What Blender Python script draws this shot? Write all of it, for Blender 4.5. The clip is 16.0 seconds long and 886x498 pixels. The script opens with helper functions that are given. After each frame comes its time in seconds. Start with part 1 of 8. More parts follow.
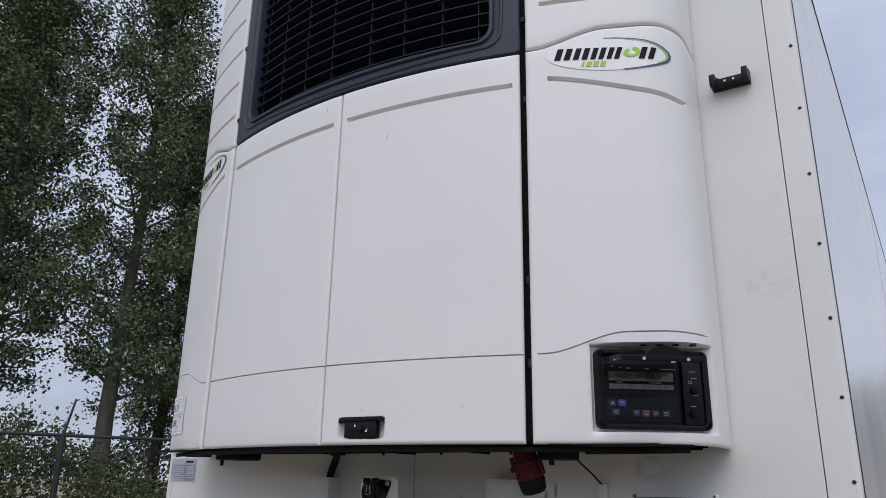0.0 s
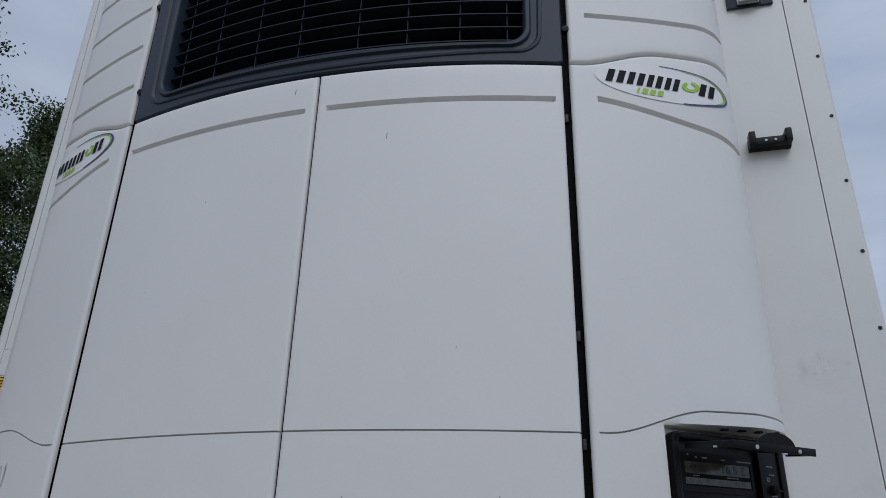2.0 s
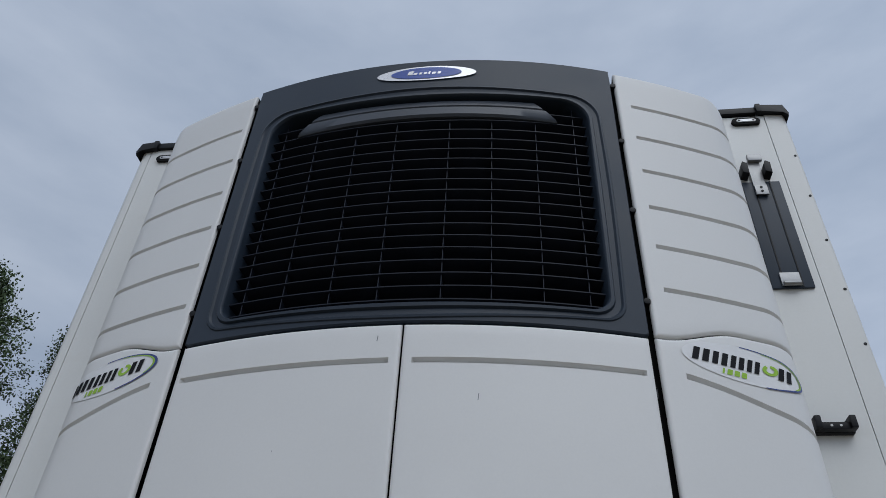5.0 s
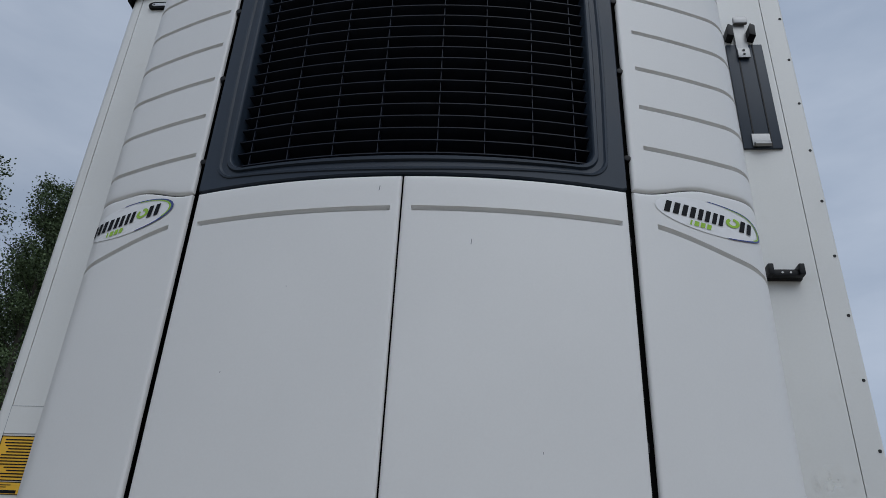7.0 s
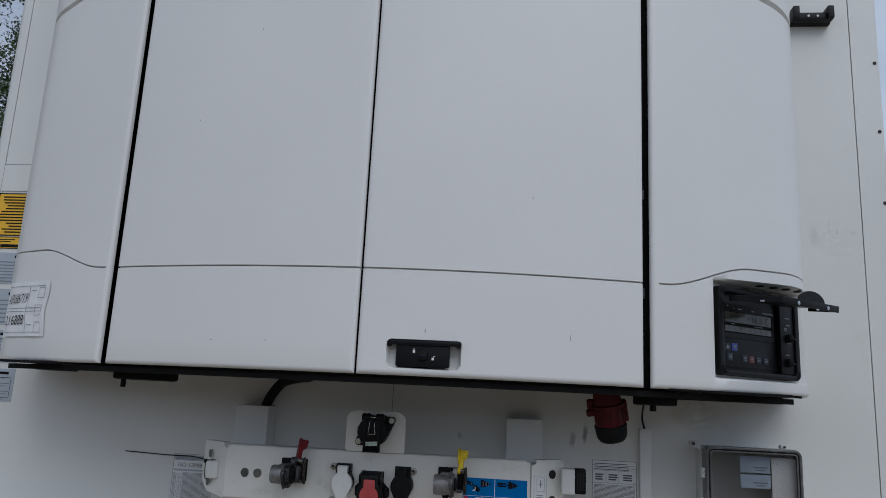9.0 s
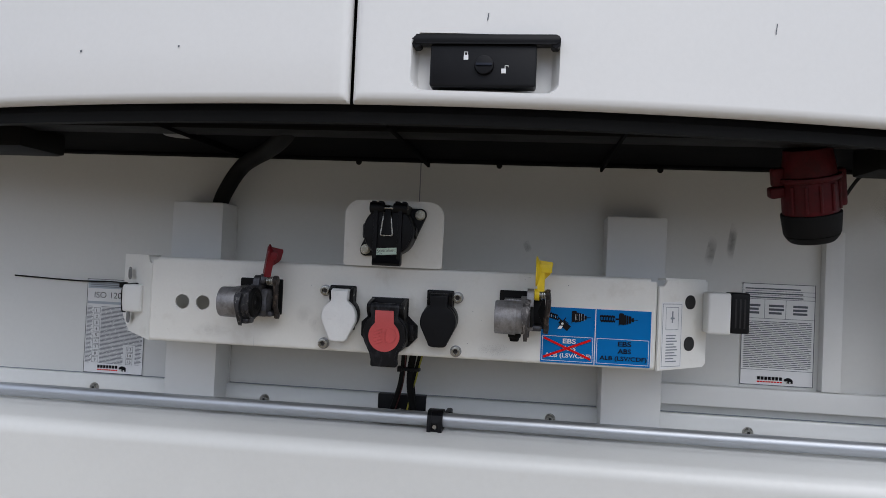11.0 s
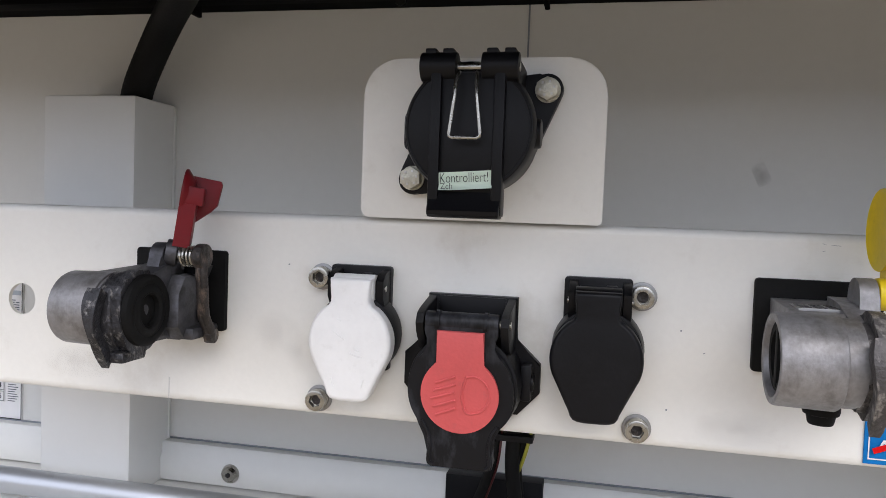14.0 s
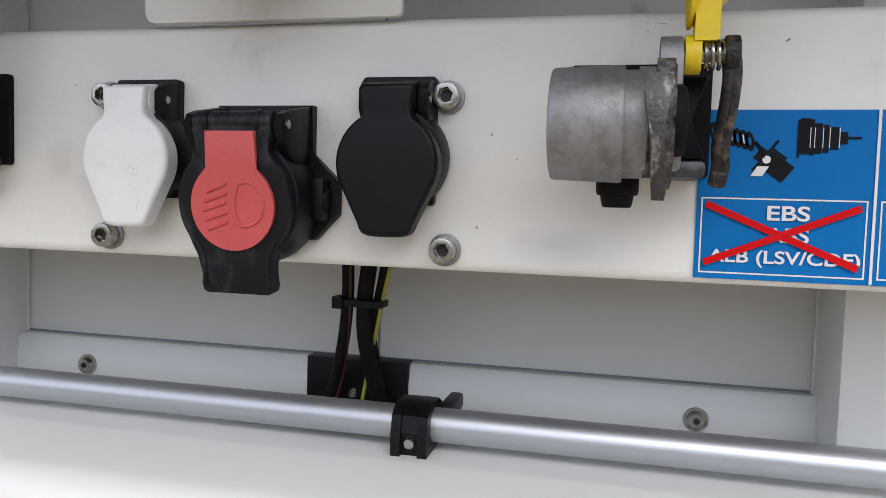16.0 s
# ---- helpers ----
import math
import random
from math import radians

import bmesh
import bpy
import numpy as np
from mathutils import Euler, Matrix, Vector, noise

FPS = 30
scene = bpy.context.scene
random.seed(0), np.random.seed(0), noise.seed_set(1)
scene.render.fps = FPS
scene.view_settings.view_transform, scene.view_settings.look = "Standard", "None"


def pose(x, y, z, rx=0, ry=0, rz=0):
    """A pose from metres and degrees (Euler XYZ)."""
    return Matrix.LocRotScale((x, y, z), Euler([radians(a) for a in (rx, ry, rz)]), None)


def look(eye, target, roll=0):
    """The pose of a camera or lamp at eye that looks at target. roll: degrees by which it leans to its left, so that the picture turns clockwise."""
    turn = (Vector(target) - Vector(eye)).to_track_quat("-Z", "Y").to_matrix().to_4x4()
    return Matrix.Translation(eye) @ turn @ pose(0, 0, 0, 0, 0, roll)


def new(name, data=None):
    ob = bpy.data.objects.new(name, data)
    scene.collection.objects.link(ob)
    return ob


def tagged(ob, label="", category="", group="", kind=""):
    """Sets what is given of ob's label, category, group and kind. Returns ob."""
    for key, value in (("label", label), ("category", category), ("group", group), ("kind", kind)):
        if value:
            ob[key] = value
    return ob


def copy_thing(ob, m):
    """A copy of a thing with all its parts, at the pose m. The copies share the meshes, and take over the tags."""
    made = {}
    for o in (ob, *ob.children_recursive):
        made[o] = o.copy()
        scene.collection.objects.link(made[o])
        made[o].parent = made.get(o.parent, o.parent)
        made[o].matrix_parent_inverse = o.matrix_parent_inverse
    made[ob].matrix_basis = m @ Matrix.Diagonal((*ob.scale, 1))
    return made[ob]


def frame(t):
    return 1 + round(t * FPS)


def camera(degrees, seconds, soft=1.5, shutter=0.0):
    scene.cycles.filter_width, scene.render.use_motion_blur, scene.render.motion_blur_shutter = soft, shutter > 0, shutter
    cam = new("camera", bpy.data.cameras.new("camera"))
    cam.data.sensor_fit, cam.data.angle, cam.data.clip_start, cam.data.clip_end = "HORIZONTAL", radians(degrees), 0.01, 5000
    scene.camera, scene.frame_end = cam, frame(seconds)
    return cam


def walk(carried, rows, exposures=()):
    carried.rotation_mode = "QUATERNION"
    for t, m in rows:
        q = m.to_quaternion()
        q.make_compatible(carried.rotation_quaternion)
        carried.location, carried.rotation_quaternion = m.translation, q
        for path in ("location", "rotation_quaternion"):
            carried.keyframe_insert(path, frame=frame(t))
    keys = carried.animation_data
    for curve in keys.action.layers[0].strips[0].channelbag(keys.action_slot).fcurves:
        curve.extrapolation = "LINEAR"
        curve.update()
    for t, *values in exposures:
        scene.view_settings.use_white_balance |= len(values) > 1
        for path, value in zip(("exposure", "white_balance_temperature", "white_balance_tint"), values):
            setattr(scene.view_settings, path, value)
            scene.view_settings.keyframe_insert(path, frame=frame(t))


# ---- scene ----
cam = camera(62.0, 16.0, soft=0.8)
PATH = [
    (0, (1.473, -2.069, 1.533), (0.421, -0.48, 2.14), 1.0),
    (0.5, (1.262, -2.117, 1.568), (0.34, -0.446, 2.168), 1.1),
    (1, (1.076, -2.053, 1.543), (0.478, -0.244, 2.151), 0.3),
    (1.5, (0.881, -1.901, 1.541), (0.35, -0.141, 2.328), 0.6),
    (2, (0.706, -1.861, 1.587), (0.24, -0.096, 2.402), 1.4),
    (2.5, (0.573, -1.879, 1.632), (0.169, -0.131, 2.517), 1.8),
    (3, (0.551, -1.83, 1.661), (0.198, -0.209, 2.778), 1.9),
    (3.5, (0.513, -1.791, 1.753), (0.2, -0.284, 3.03), 2.6),
    (3.7, (0.475, -1.817, 1.772), (0.17, -0.311, 3.052), 2.7),
    (5.8, (0.276, -2.036, 1.7), (0.101, -0.456, 2.915), 3.0),
    (6, (0.273, -2.059, 1.69), (0.105, -0.44, 2.852), 2.8),
    (6.5, (0.29, -2.093, 1.667), (0.117, -0.406, 2.727), 2.8),
    (7, (0.283, -2.1, 1.644), (0.106, -0.343, 2.583), 2.8),
    (7.5, (0.278, -2.114, 1.623), (0.093, -0.297, 2.438), 2.7),
    (8, (0.283, -2.112, 1.599), (0.082, -0.234, 2.257), 2.8),
    (8.5, (0.303, -2.076, 1.592), (0.093, -0.162, 2.134), 2.8),
    (9, (0.347, -1.983, 1.582), (0.125, -0.037, 1.987), 2.8),
    (9.5, (0.367, -1.873, 1.547), (0.141, 0.095, 1.818), 2.6),
    (9.7, (0.364, -1.813, 1.525), (0.136, 0.157, 1.784), 2.6),
    (11.8, (0.032, -0.857, 1.453), (-0.255, 1.122, 1.395), 2.5),
    (12, (-0.012, -0.786, 1.451), (-0.311, 1.191, 1.39), 2.5),
    (12.5, (-0.064, -0.658, 1.451), (-0.384, 1.314, 1.368), 2.4),
    (13, (-0.025, -0.615, 1.461), (-0.364, 1.354, 1.373), 2.4),
    (13.5, (0.021, -0.611, 1.455), (-0.353, 1.352, 1.364), 2.3),
    (14, (0.072, -0.608, 1.458), (-0.349, 1.345, 1.369), 2.1),
    (14.5, (0.127, -0.598, 1.458), (-0.348, 1.343, 1.373), 2.0),
    (15, (0.179, -0.592, 1.458), (-0.282, 1.352, 1.373), 1.8),
    (15.5, (0.193, -0.572, 1.429), (-0.25, 1.376, 1.328), 1.7),
    (16, (0.181, -0.534, 1.363), (-0.281, 1.408, 1.242), 1.7),
]
EXPOSURE = [(0, 0.31, 6430, 14), (1, 0.16, 6239, 14), (1.5, -0.07, 6143, 11), (2.5, -0.28, 6057, 9), (3, -0.34, 6091, 8), (3.5, -0.14, 6101, 8), (5.8, -0.21, 6162, 8), (6, -0.22, 6168, 8), (7, -0.26, 6141, 8), (8, -0.21, 6097, 8), (9, -0.12, 6120, 9), (9.7, -0.02, 6120, 9), (10.6, 0.25, 6251, 10), (11.2, 0.74, 6532, 12), (11.8, 1.27, 6700, 13), (13, 1.42, 6800, 13), (14.5, 1.58, 6750, 14), (15.3, 1.60, 6650, 13), (16, 1.26, 6750, 12)]
walk(cam, [(t, look(eye, target, roll)) for t, eye, target, roll in PATH], EXPOSURE)

# ---- light ----
world = bpy.data.worlds.new("overcast_sky")
scene.world = world
world.use_nodes = True
wn = world.node_tree
wn.nodes.clear()
w_out = wn.nodes.new("ShaderNodeOutputWorld")
w_bg = wn.nodes.new("ShaderNodeBackground")
w_sky = wn.nodes.new("ShaderNodeTexSky")
w_sky.sky_type = "NISHITA"
w_sky.sun_disc = False
w_sky.sun_elevation = radians(51)
w_sky.sun_rotation = radians(200)
w_sky.air_density, w_sky.dust_density, w_sky.ozone_density = 1.0, 2.0, 1.0
w_co = wn.nodes.new("ShaderNodeTexCoord")
w_map = wn.nodes.new("ShaderNodeMapping")
w_map.inputs["Scale"].default_value = (1.0, 1.0, 3.2)
w_noise = wn.nodes.new("ShaderNodeTexNoise")
w_noise.inputs["Scale"].default_value = 2.6
w_noise.inputs["Detail"].default_value = 6
w_noise.inputs["Roughness"].default_value = 0.52
w_ramp = wn.nodes.new("ShaderNodeValToRGB")
w_ramp.color_ramp.elements[0].position, w_ramp.color_ramp.elements[0].color = 0.32, (3.9, 4.5, 5.6, 1)
w_ramp.color_ramp.elements[1].position, w_ramp.color_ramp.elements[1].color = 0.68, (5.7, 6.2, 7.2, 1)
w_mix = wn.nodes.new("ShaderNodeMix")
w_mix.data_type = "RGBA"
w_mix.inputs[0].default_value = 0.88
wn.links.new(w_co.outputs["Generated"], w_map.inputs["Vector"])
wn.links.new(w_map.outputs["Vector"], w_noise.inputs["Vector"])
wn.links.new(w_noise.outputs["Fac"], w_ramp.inputs["Fac"])
wn.links.new(w_sky.outputs["Color"], w_mix.inputs["A"])
wn.links.new(w_ramp.outputs["Color"], w_mix.inputs["B"])
# an overcast dome is darker towards the horizon
w_sep = wn.nodes.new("ShaderNodeSeparateXYZ")
w_grad = wn.nodes.new("ShaderNodeMapRange")
w_grad.inputs[1].default_value, w_grad.inputs[2].default_value = 0.0, 0.75
w_grad.inputs[3].default_value, w_grad.inputs[4].default_value = 1.04, 1.09
w_mul = wn.nodes.new("ShaderNodeMix")
w_mul.data_type, w_mul.blend_type = "RGBA", "MULTIPLY"
w_mul.inputs[0].default_value = 1.0
wn.links.new(w_co.outputs["Generated"], w_sep.inputs[0])
wn.links.new(w_sep.outputs["Z"], w_grad.inputs[0])
wn.links.new(w_mix.outputs["Result"], w_mul.inputs["A"])
wn.links.new(w_grad.outputs[0], w_mul.inputs["B"])
# and brighter on the side of the hidden sun
w_side = wn.nodes.new("ShaderNodeMapRange")
w_side.inputs[1].default_value, w_side.inputs[2].default_value = -1.0, 1.0
w_side.inputs[3].default_value, w_side.inputs[4].default_value = 0.86, 1.22
w_mul2 = wn.nodes.new("ShaderNodeMix")
w_mul2.data_type, w_mul2.blend_type = "RGBA", "MULTIPLY"
w_mul2.inputs[0].default_value = 1.0
w_dot = wn.nodes.new("ShaderNodeVectorMath")
w_dot.operation = "DOT_PRODUCT"
w_dot.inputs[1].default_value = (0.70, -0.71, 0.0)
wn.links.new(w_co.outputs["Generated"], w_dot.inputs[0])
wn.links.new(w_dot.outputs["Value"], w_side.inputs[0])
wn.links.new(w_mul.outputs["Result"], w_mul2.inputs["A"])
wn.links.new(w_side.outputs[0], w_mul2.inputs["B"])
wn.links.new(w_mul2.outputs["Result"], w_bg.inputs["Color"])
w_bg.inputs["Strength"].default_value = 0.1
wn.links.new(w_bg.outputs["Background"], w_out.inputs["Surface"])

sun = new("sun", bpy.data.lights.new("sun", "SUN"))
sun.data.energy, sun.data.angle, sun.data.color = 1.05, radians(48), (1.0, 0.98, 0.95)
sun.matrix_world = look((5.2, -10.4, 14.6), (0, 0, 0))


# ---- materials ----
def mat(name, col, rough=0.5, metal=0.0, var=0.06, scale=6.0, fine=90.0, bump=0.0, specks=0.0, dirt=None, dirt_at=0.62, dirt_amount=0.5, spec=0.5, island=0.0, streak=1.0):
    """Painted, plastic or metal surface: a base colour that wanders at two scales, dirt patches, specks and fine relief."""
    m = bpy.data.materials.new(name)
    m.use_nodes = True
    nt, N = m.node_tree, m.node_tree.nodes
    b = N["Principled BSDF"]
    b.inputs["Metallic"].default_value = metal
    b.inputs["Specular IOR Level"].default_value = spec
    co = N.new("ShaderNodeTexCoord")
    geo = N.new("ShaderNodeNewGeometry")
    mp = N.new("ShaderNodeMapping")
    mp.inputs["Scale"].default_value = (1, 1, streak)
    nt.links.new(geo.outputs["Position"], mp.inputs["Vector"])
    n1 = N.new("ShaderNodeTexNoise")
    n1.inputs["Scale"].default_value, n1.inputs["Detail"].default_value = scale, 5
    n2 = N.new("ShaderNodeTexNoise")
    n2.inputs["Scale"].default_value, n2.inputs["Detail"].default_value = fine, 3
    nt.links.new(mp.outputs["Vector"], n1.inputs["Vector"])
    nt.links.new(geo.outputs["Position"], n2.inputs["Vector"])
    r = N.new("ShaderNodeValToRGB")
    lo, hi = [max(0.0, c * (1 - var)) for c in col], [min(1.0, c * (1 + var)) for c in col]
    r.color_ramp.elements[0].position, r.color_ramp.elements[0].color = 0.3, (*lo, 1)
    r.color_ramp.elements[1].position, r.color_ramp.elements[1].color = 0.7, (*hi, 1)
    add = N.new("ShaderNodeMath")
    add.operation = "MULTIPLY_ADD"
    nt.links.new(n2.outputs["Fac"], add.inputs[0])
    add.inputs[1].default_value = 0.35
    sub = N.new("ShaderNodeMath")
    sub.operation = "MULTIPLY_ADD"
    nt.links.new(n1.outputs["Fac"], sub.inputs[0])
    sub.inputs[1].default_value, sub.inputs[2].default_value = 1.0, -0.17
    nt.links.new(sub.outputs[0], add.inputs[2])
    nt.links.new(add.outputs[0], r.inputs["Fac"])
    out = r.outputs["Color"]

    def blend(colour, fac):
        nonlocal out
        mx = N.new("ShaderNodeMix")
        mx.data_type = "RGBA"
        nt.links.new(fac, mx.inputs[0])
        nt.links.new(out, mx.inputs["A"])
        mx.inputs["B"].default_value = (*colour, 1)
        out = mx.outputs["Result"]

    if island:
        mr = N.new("ShaderNodeMapRange")
        mr.inputs[3].default_value, mr.inputs[4].default_value = 1 - island, 1 + island
        nt.links.new(geo.outputs["Random Per Island"], mr.inputs[0])
        mx = N.new("ShaderNodeMix")
        mx.data_type, mx.blend_type = "RGBA", "MULTIPLY"
        mx.inputs[0].default_value = 1.0
        nt.links.new(out, mx.inputs["A"])
        nt.links.new(mr.outputs[0], mx.inputs["B"])
        out = mx.outputs["Result"]
    if dirt:
        n3 = N.new("ShaderNodeTexNoise")
        n3.inputs["Scale"].default_value, n3.inputs["Detail"].default_value, n3.inputs["Roughness"].default_value = scale * 2.3, 8, 0.65
        nt.links.new(mp.outputs["Vector"], n3.inputs["Vector"])
        mr = N.new("ShaderNodeMapRange")
        mr.inputs[1].default_value, mr.inputs[2].default_value, mr.inputs[4].default_value = dirt_at - 0.08, dirt_at + 0.12, dirt_amount
        nt.links.new(n3.outputs["Fac"], mr.inputs[0])
        blend(dirt, mr.outputs[0])
    if specks:
        v = N.new("ShaderNodeTexVoronoi")
        v.inputs["Scale"].default_value = specks
        mp2 = N.new("ShaderNodeMapping")
        mp2.inputs["Scale"].default_value = (1, 1, 0.4)
        nt.links.new(geo.outputs["Position"], mp2.inputs["Vector"])
        nt.links.new(mp2.outputs["Vector"], v.inputs["Vector"])
        mr = N.new("ShaderNodeMapRange")
        mr.inputs[1].default_value, mr.inputs[2].default_value, mr.inputs[3].default_value, mr.inputs[4].default_value = 0.0045, 0.0075, 0.6, 0.0
        nt.links.new(v.outputs["Distance"], mr.inputs[0])
        blend((0.10, 0.10, 0.09), mr.outputs[0])
    nt.links.new(out, b.inputs["Base Color"])
    rr = N.new("ShaderNodeMapRange")
    rr.inputs[3].default_value, rr.inputs[4].default_value = max(0.02, rough - 0.08), min(1, rough + 0.1)
    nt.links.new(n1.outputs["Fac"], rr.inputs[0])
    nt.links.new(rr.outputs[0], b.inputs["Roughness"])
    if bump:
        bp = N.new("ShaderNodeBump")
        bp.inputs["Strength"].default_value, bp.inputs["Distance"].default_value = bump, 0.002
        nt.links.new(n2.outputs["Fac"], bp.inputs["Height"])
        nt.links.new(bp.outputs["Normal"], b.inputs["Normal"])
    return m


M_PANEL = mat("white_moulded_panel", (0.74, 0.735, 0.72), 0.42, var=0.025, scale=2.2, fine=160, bump=0.03, specks=3.1)
M_WALL = mat("white_trailer_wall", (0.70, 0.70, 0.675), 0.33, var=0.03, scale=3.0, fine=120, dirt=(0.50, 0.46, 0.38), dirt_at=0.68, dirt_amount=0.22, specks=4.0, bump=0.02)
M_SIDE = mat("glossy_white_side", (0.74, 0.74, 0.73), 0.22, var=0.03, scale=1.2, spec=0.45)
def smudge(name, col, strength, scale):
    """A thin film of dirt with a soft, broken edge."""
    m = mat(name, col, 0.6, var=0.1, scale=40)
    nt, N = m.node_tree, m.node_tree.nodes
    b = N["Principled BSDF"]
    co, mp, gr = N.new("ShaderNodeTexCoord"), N.new("ShaderNodeMapping"), N.new("ShaderNodeTexGradient")
    gr.gradient_type = "SPHERICAL"
    mp.inputs["Location"].default_value = (-1, 0, -1)
    mp.inputs["Scale"].default_value = (2, 0, 2)
    nt.links.new(co.outputs["Generated"], mp.inputs["Vector"])
    nt.links.new(mp.outputs["Vector"], gr.inputs["Vector"])
    geo, no = N.new("ShaderNodeNewGeometry"), N.new("ShaderNodeTexNoise")
    no.inputs["Scale"].default_value, no.inputs["Detail"].default_value = scale, 6
    nt.links.new(geo.outputs["Position"], no.inputs["Vector"])
    mr = N.new("ShaderNodeMapRange")
    mr.inputs[1].default_value, mr.inputs[2].default_value, mr.inputs[4].default_value = 0.25, 0.75, strength
    nt.links.new(no.outputs["Fac"], mr.inputs[0])
    mu = N.new("ShaderNodeMath")
    mu.operation = "MULTIPLY"
    nt.links.new(gr.outputs["Fac"], mu.inputs[0])
    nt.links.new(mr.outputs[0], mu.inputs[1])
    nt.links.new(mu.outputs[0], b.inputs["Alpha"])
    return m


M_SCUFF = smudge("scuff_film", (0.34, 0.32, 0.28), 0.22, 70)
M_SMUDGE = smudge("smudge_film", (0.12, 0.12, 0.12), 0.85, 60)
M_POWDER = mat("cream_powder_coat", (0.81, 0.80, 0.755), 0.36, var=0.03, scale=9, fine=260, bump=0.05, dirt=(0.52, 0.47, 0.39), dirt_at=0.635, dirt_amount=0.38, specks=7.0)
M_DUCT = mat("white_pvc_duct", (0.74, 0.74, 0.72), 0.4, var=0.02, scale=5)
M_SLATE = mat("slate_grey_plastic", (0.021, 0.031, 0.047), 0.42, var=0.12, scale=5, fine=300, bump=0.06, spec=0.3, dirt=(0.042, 0.050, 0.062), dirt_at=0.66, dirt_amount=0.3)
M_VISOR = mat("grey_visor_plastic", (0.050, 0.060, 0.078), 0.38, var=0.08, scale=8)
M_SLAT = mat("black_grille_plastic", (0.012, 0.016, 0.028), 0.5, var=0.25, scale=14, dirt=(0.020, 0.021, 0.024), dirt_at=0.60, dirt_amount=0.5, spec=0.22)
M_BLACKWORN = mat("worn_black_plastic", (0.0050, 0.0052, 0.0068), 0.45, var=0.25, scale=24, fine=400, bump=0.05, dirt=(0.085, 0.09, 0.105), dirt_at=0.60, dirt_amount=0.55, spec=0.25, streak=0.35)
M_BLACK = mat("black_plastic", (0.0042, 0.0043, 0.0056), 0.42, var=0.2, scale=20, fine=500, bump=0.04, dirt=(0.016, 0.016, 0.017), dirt_at=0.66, dirt_amount=0.35, spec=0.22)
M_RUBBER = mat("black_rubber", (0.009, 0.009, 0.009), 0.62, var=0.2, scale=25, fine=400, bump=0.1, spec=0.1)
M_CORE = mat("dark_unit_interior", (0.006, 0.006, 0.007), 0.9, spec=0.1, var=0.3, scale=6)
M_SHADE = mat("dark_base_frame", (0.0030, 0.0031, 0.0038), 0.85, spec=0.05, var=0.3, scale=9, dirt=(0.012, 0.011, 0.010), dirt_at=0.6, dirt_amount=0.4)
M_CAST = mat("weathered_cast_aluminium", (0.27, 0.265, 0.27), 0.5, 0.6, var=0.28, scale=34, fine=420, bump=0.12, dirt=(0.075, 0.064, 0.056), dirt_at=0.55, dirt_amount=0.55, streak=0.45)
M_CASTDARK = mat("scuffed_black_casting", (0.030, 0.030, 0.034), 0.42, 0.4, var=0.5, scale=110, fine=500, bump=0.5, dirt=(0.42, 0.40, 0.38), dirt_at=0.625, dirt_amount=0.75, streak=0.7)
M_CASTMID = mat("dark_cast_aluminium", (0.085, 0.085, 0.095), 0.46, 0.6, var=0.3, scale=45, fine=500, bump=0.15, dirt=(0.035, 0.034, 0.034), dirt_at=0.52, dirt_amount=0.7)
M_CASTWORN = mat("worn_cast_aluminium", (0.085, 0.080, 0.080), 0.5, 0.5, var=0.4, scale=70, fine=500, bump=0.35, dirt=(0.52, 0.49, 0.46), dirt_at=0.60, dirt_amount=0.8, streak=0.5)
M_RUST = mat("rusty_steel", (0.034, 0.029, 0.027), 0.5, 0.4, var=0.5, scale=90, fine=400, bump=0.5, dirt=(0.23, 0.17, 0.135), dirt_at=0.60, dirt_amount=0.75, streak=0.5)
M_ALU = mat("anodised_aluminium", (0.50, 0.52, 0.55), 0.44, 0.9, var=0.04, scale=6, fine=200)
M_CLIP = mat("dull_steel", (0.30, 0.30, 0.30), 0.42, 0.8, var=0.1, scale=40, fine=300, bump=0.1)
M_STEEL = mat("bright_steel", (0.41, 0.40, 0.365), 0.26, 0.95, var=0.10, scale=90, fine=500, bump=0.03, dirt=(0.16, 0.14, 0.11), dirt_at=0.64, dirt_amount=0.5)
M_ZINC = mat("zinc_plated_steel", (0.52, 0.50, 0.42), 0.4, 0.7, var=0.2, scale=150, fine=600, bump=0.2)
M_HOLE = mat("dark_recess", (0.015, 0.015, 0.015), 0.7)
M_RED = mat("dark_red_plastic", (0.17, 0.005, 0.010), 0.45, spec=0.3, var=0.15, scale=40, fine=300, bump=0.08, dirt=(0.12, 0.02, 0.02), dirt_at=0.62, dirt_amount=0.5)
M_PLUGRED = mat("maroon_plug_plastic", (0.075, 0.007, 0.010), 0.5, var=0.3, scale=30, fine=300, bump=0.1, spec=0.2, dirt=(0.03, 0.012, 0.012), dirt_at=0.58, dirt_amount=0.6)
M_CORAL = mat("coral_red_plastic", (0.56, 0.085, 0.085), 0.48, var=0.06, scale=60, fine=500, bump=0.1, dirt=(0.40, 0.09, 0.09), dirt_at=0.64, dirt_amount=0.5)
M_YELLOW = mat("yellow_plastic", (0.80, 0.58, 0.015), 0.42, var=0.06, scale=50, fine=400, bump=0.06, dirt=(0.45, 0.32, 0.03), dirt_at=0.66, dirt_amount=0.5)
M_WHITEPL = mat("white_plastic", (0.80, 0.80, 0.79), 0.38, var=0.03, scale=60, fine=400, bump=0.06, dirt=(0.62, 0.61, 0.58), dirt_at=0.66, dirt_amount=0.4)
M_BLUE = mat("blue_sticker_film", (0.002, 0.165, 0.475), 0.4, var=0.05, scale=20, spec=0.1)
M_WFILM = mat("white_sticker_film", (0.80, 0.80, 0.80), 0.38, var=0.03, scale=30)
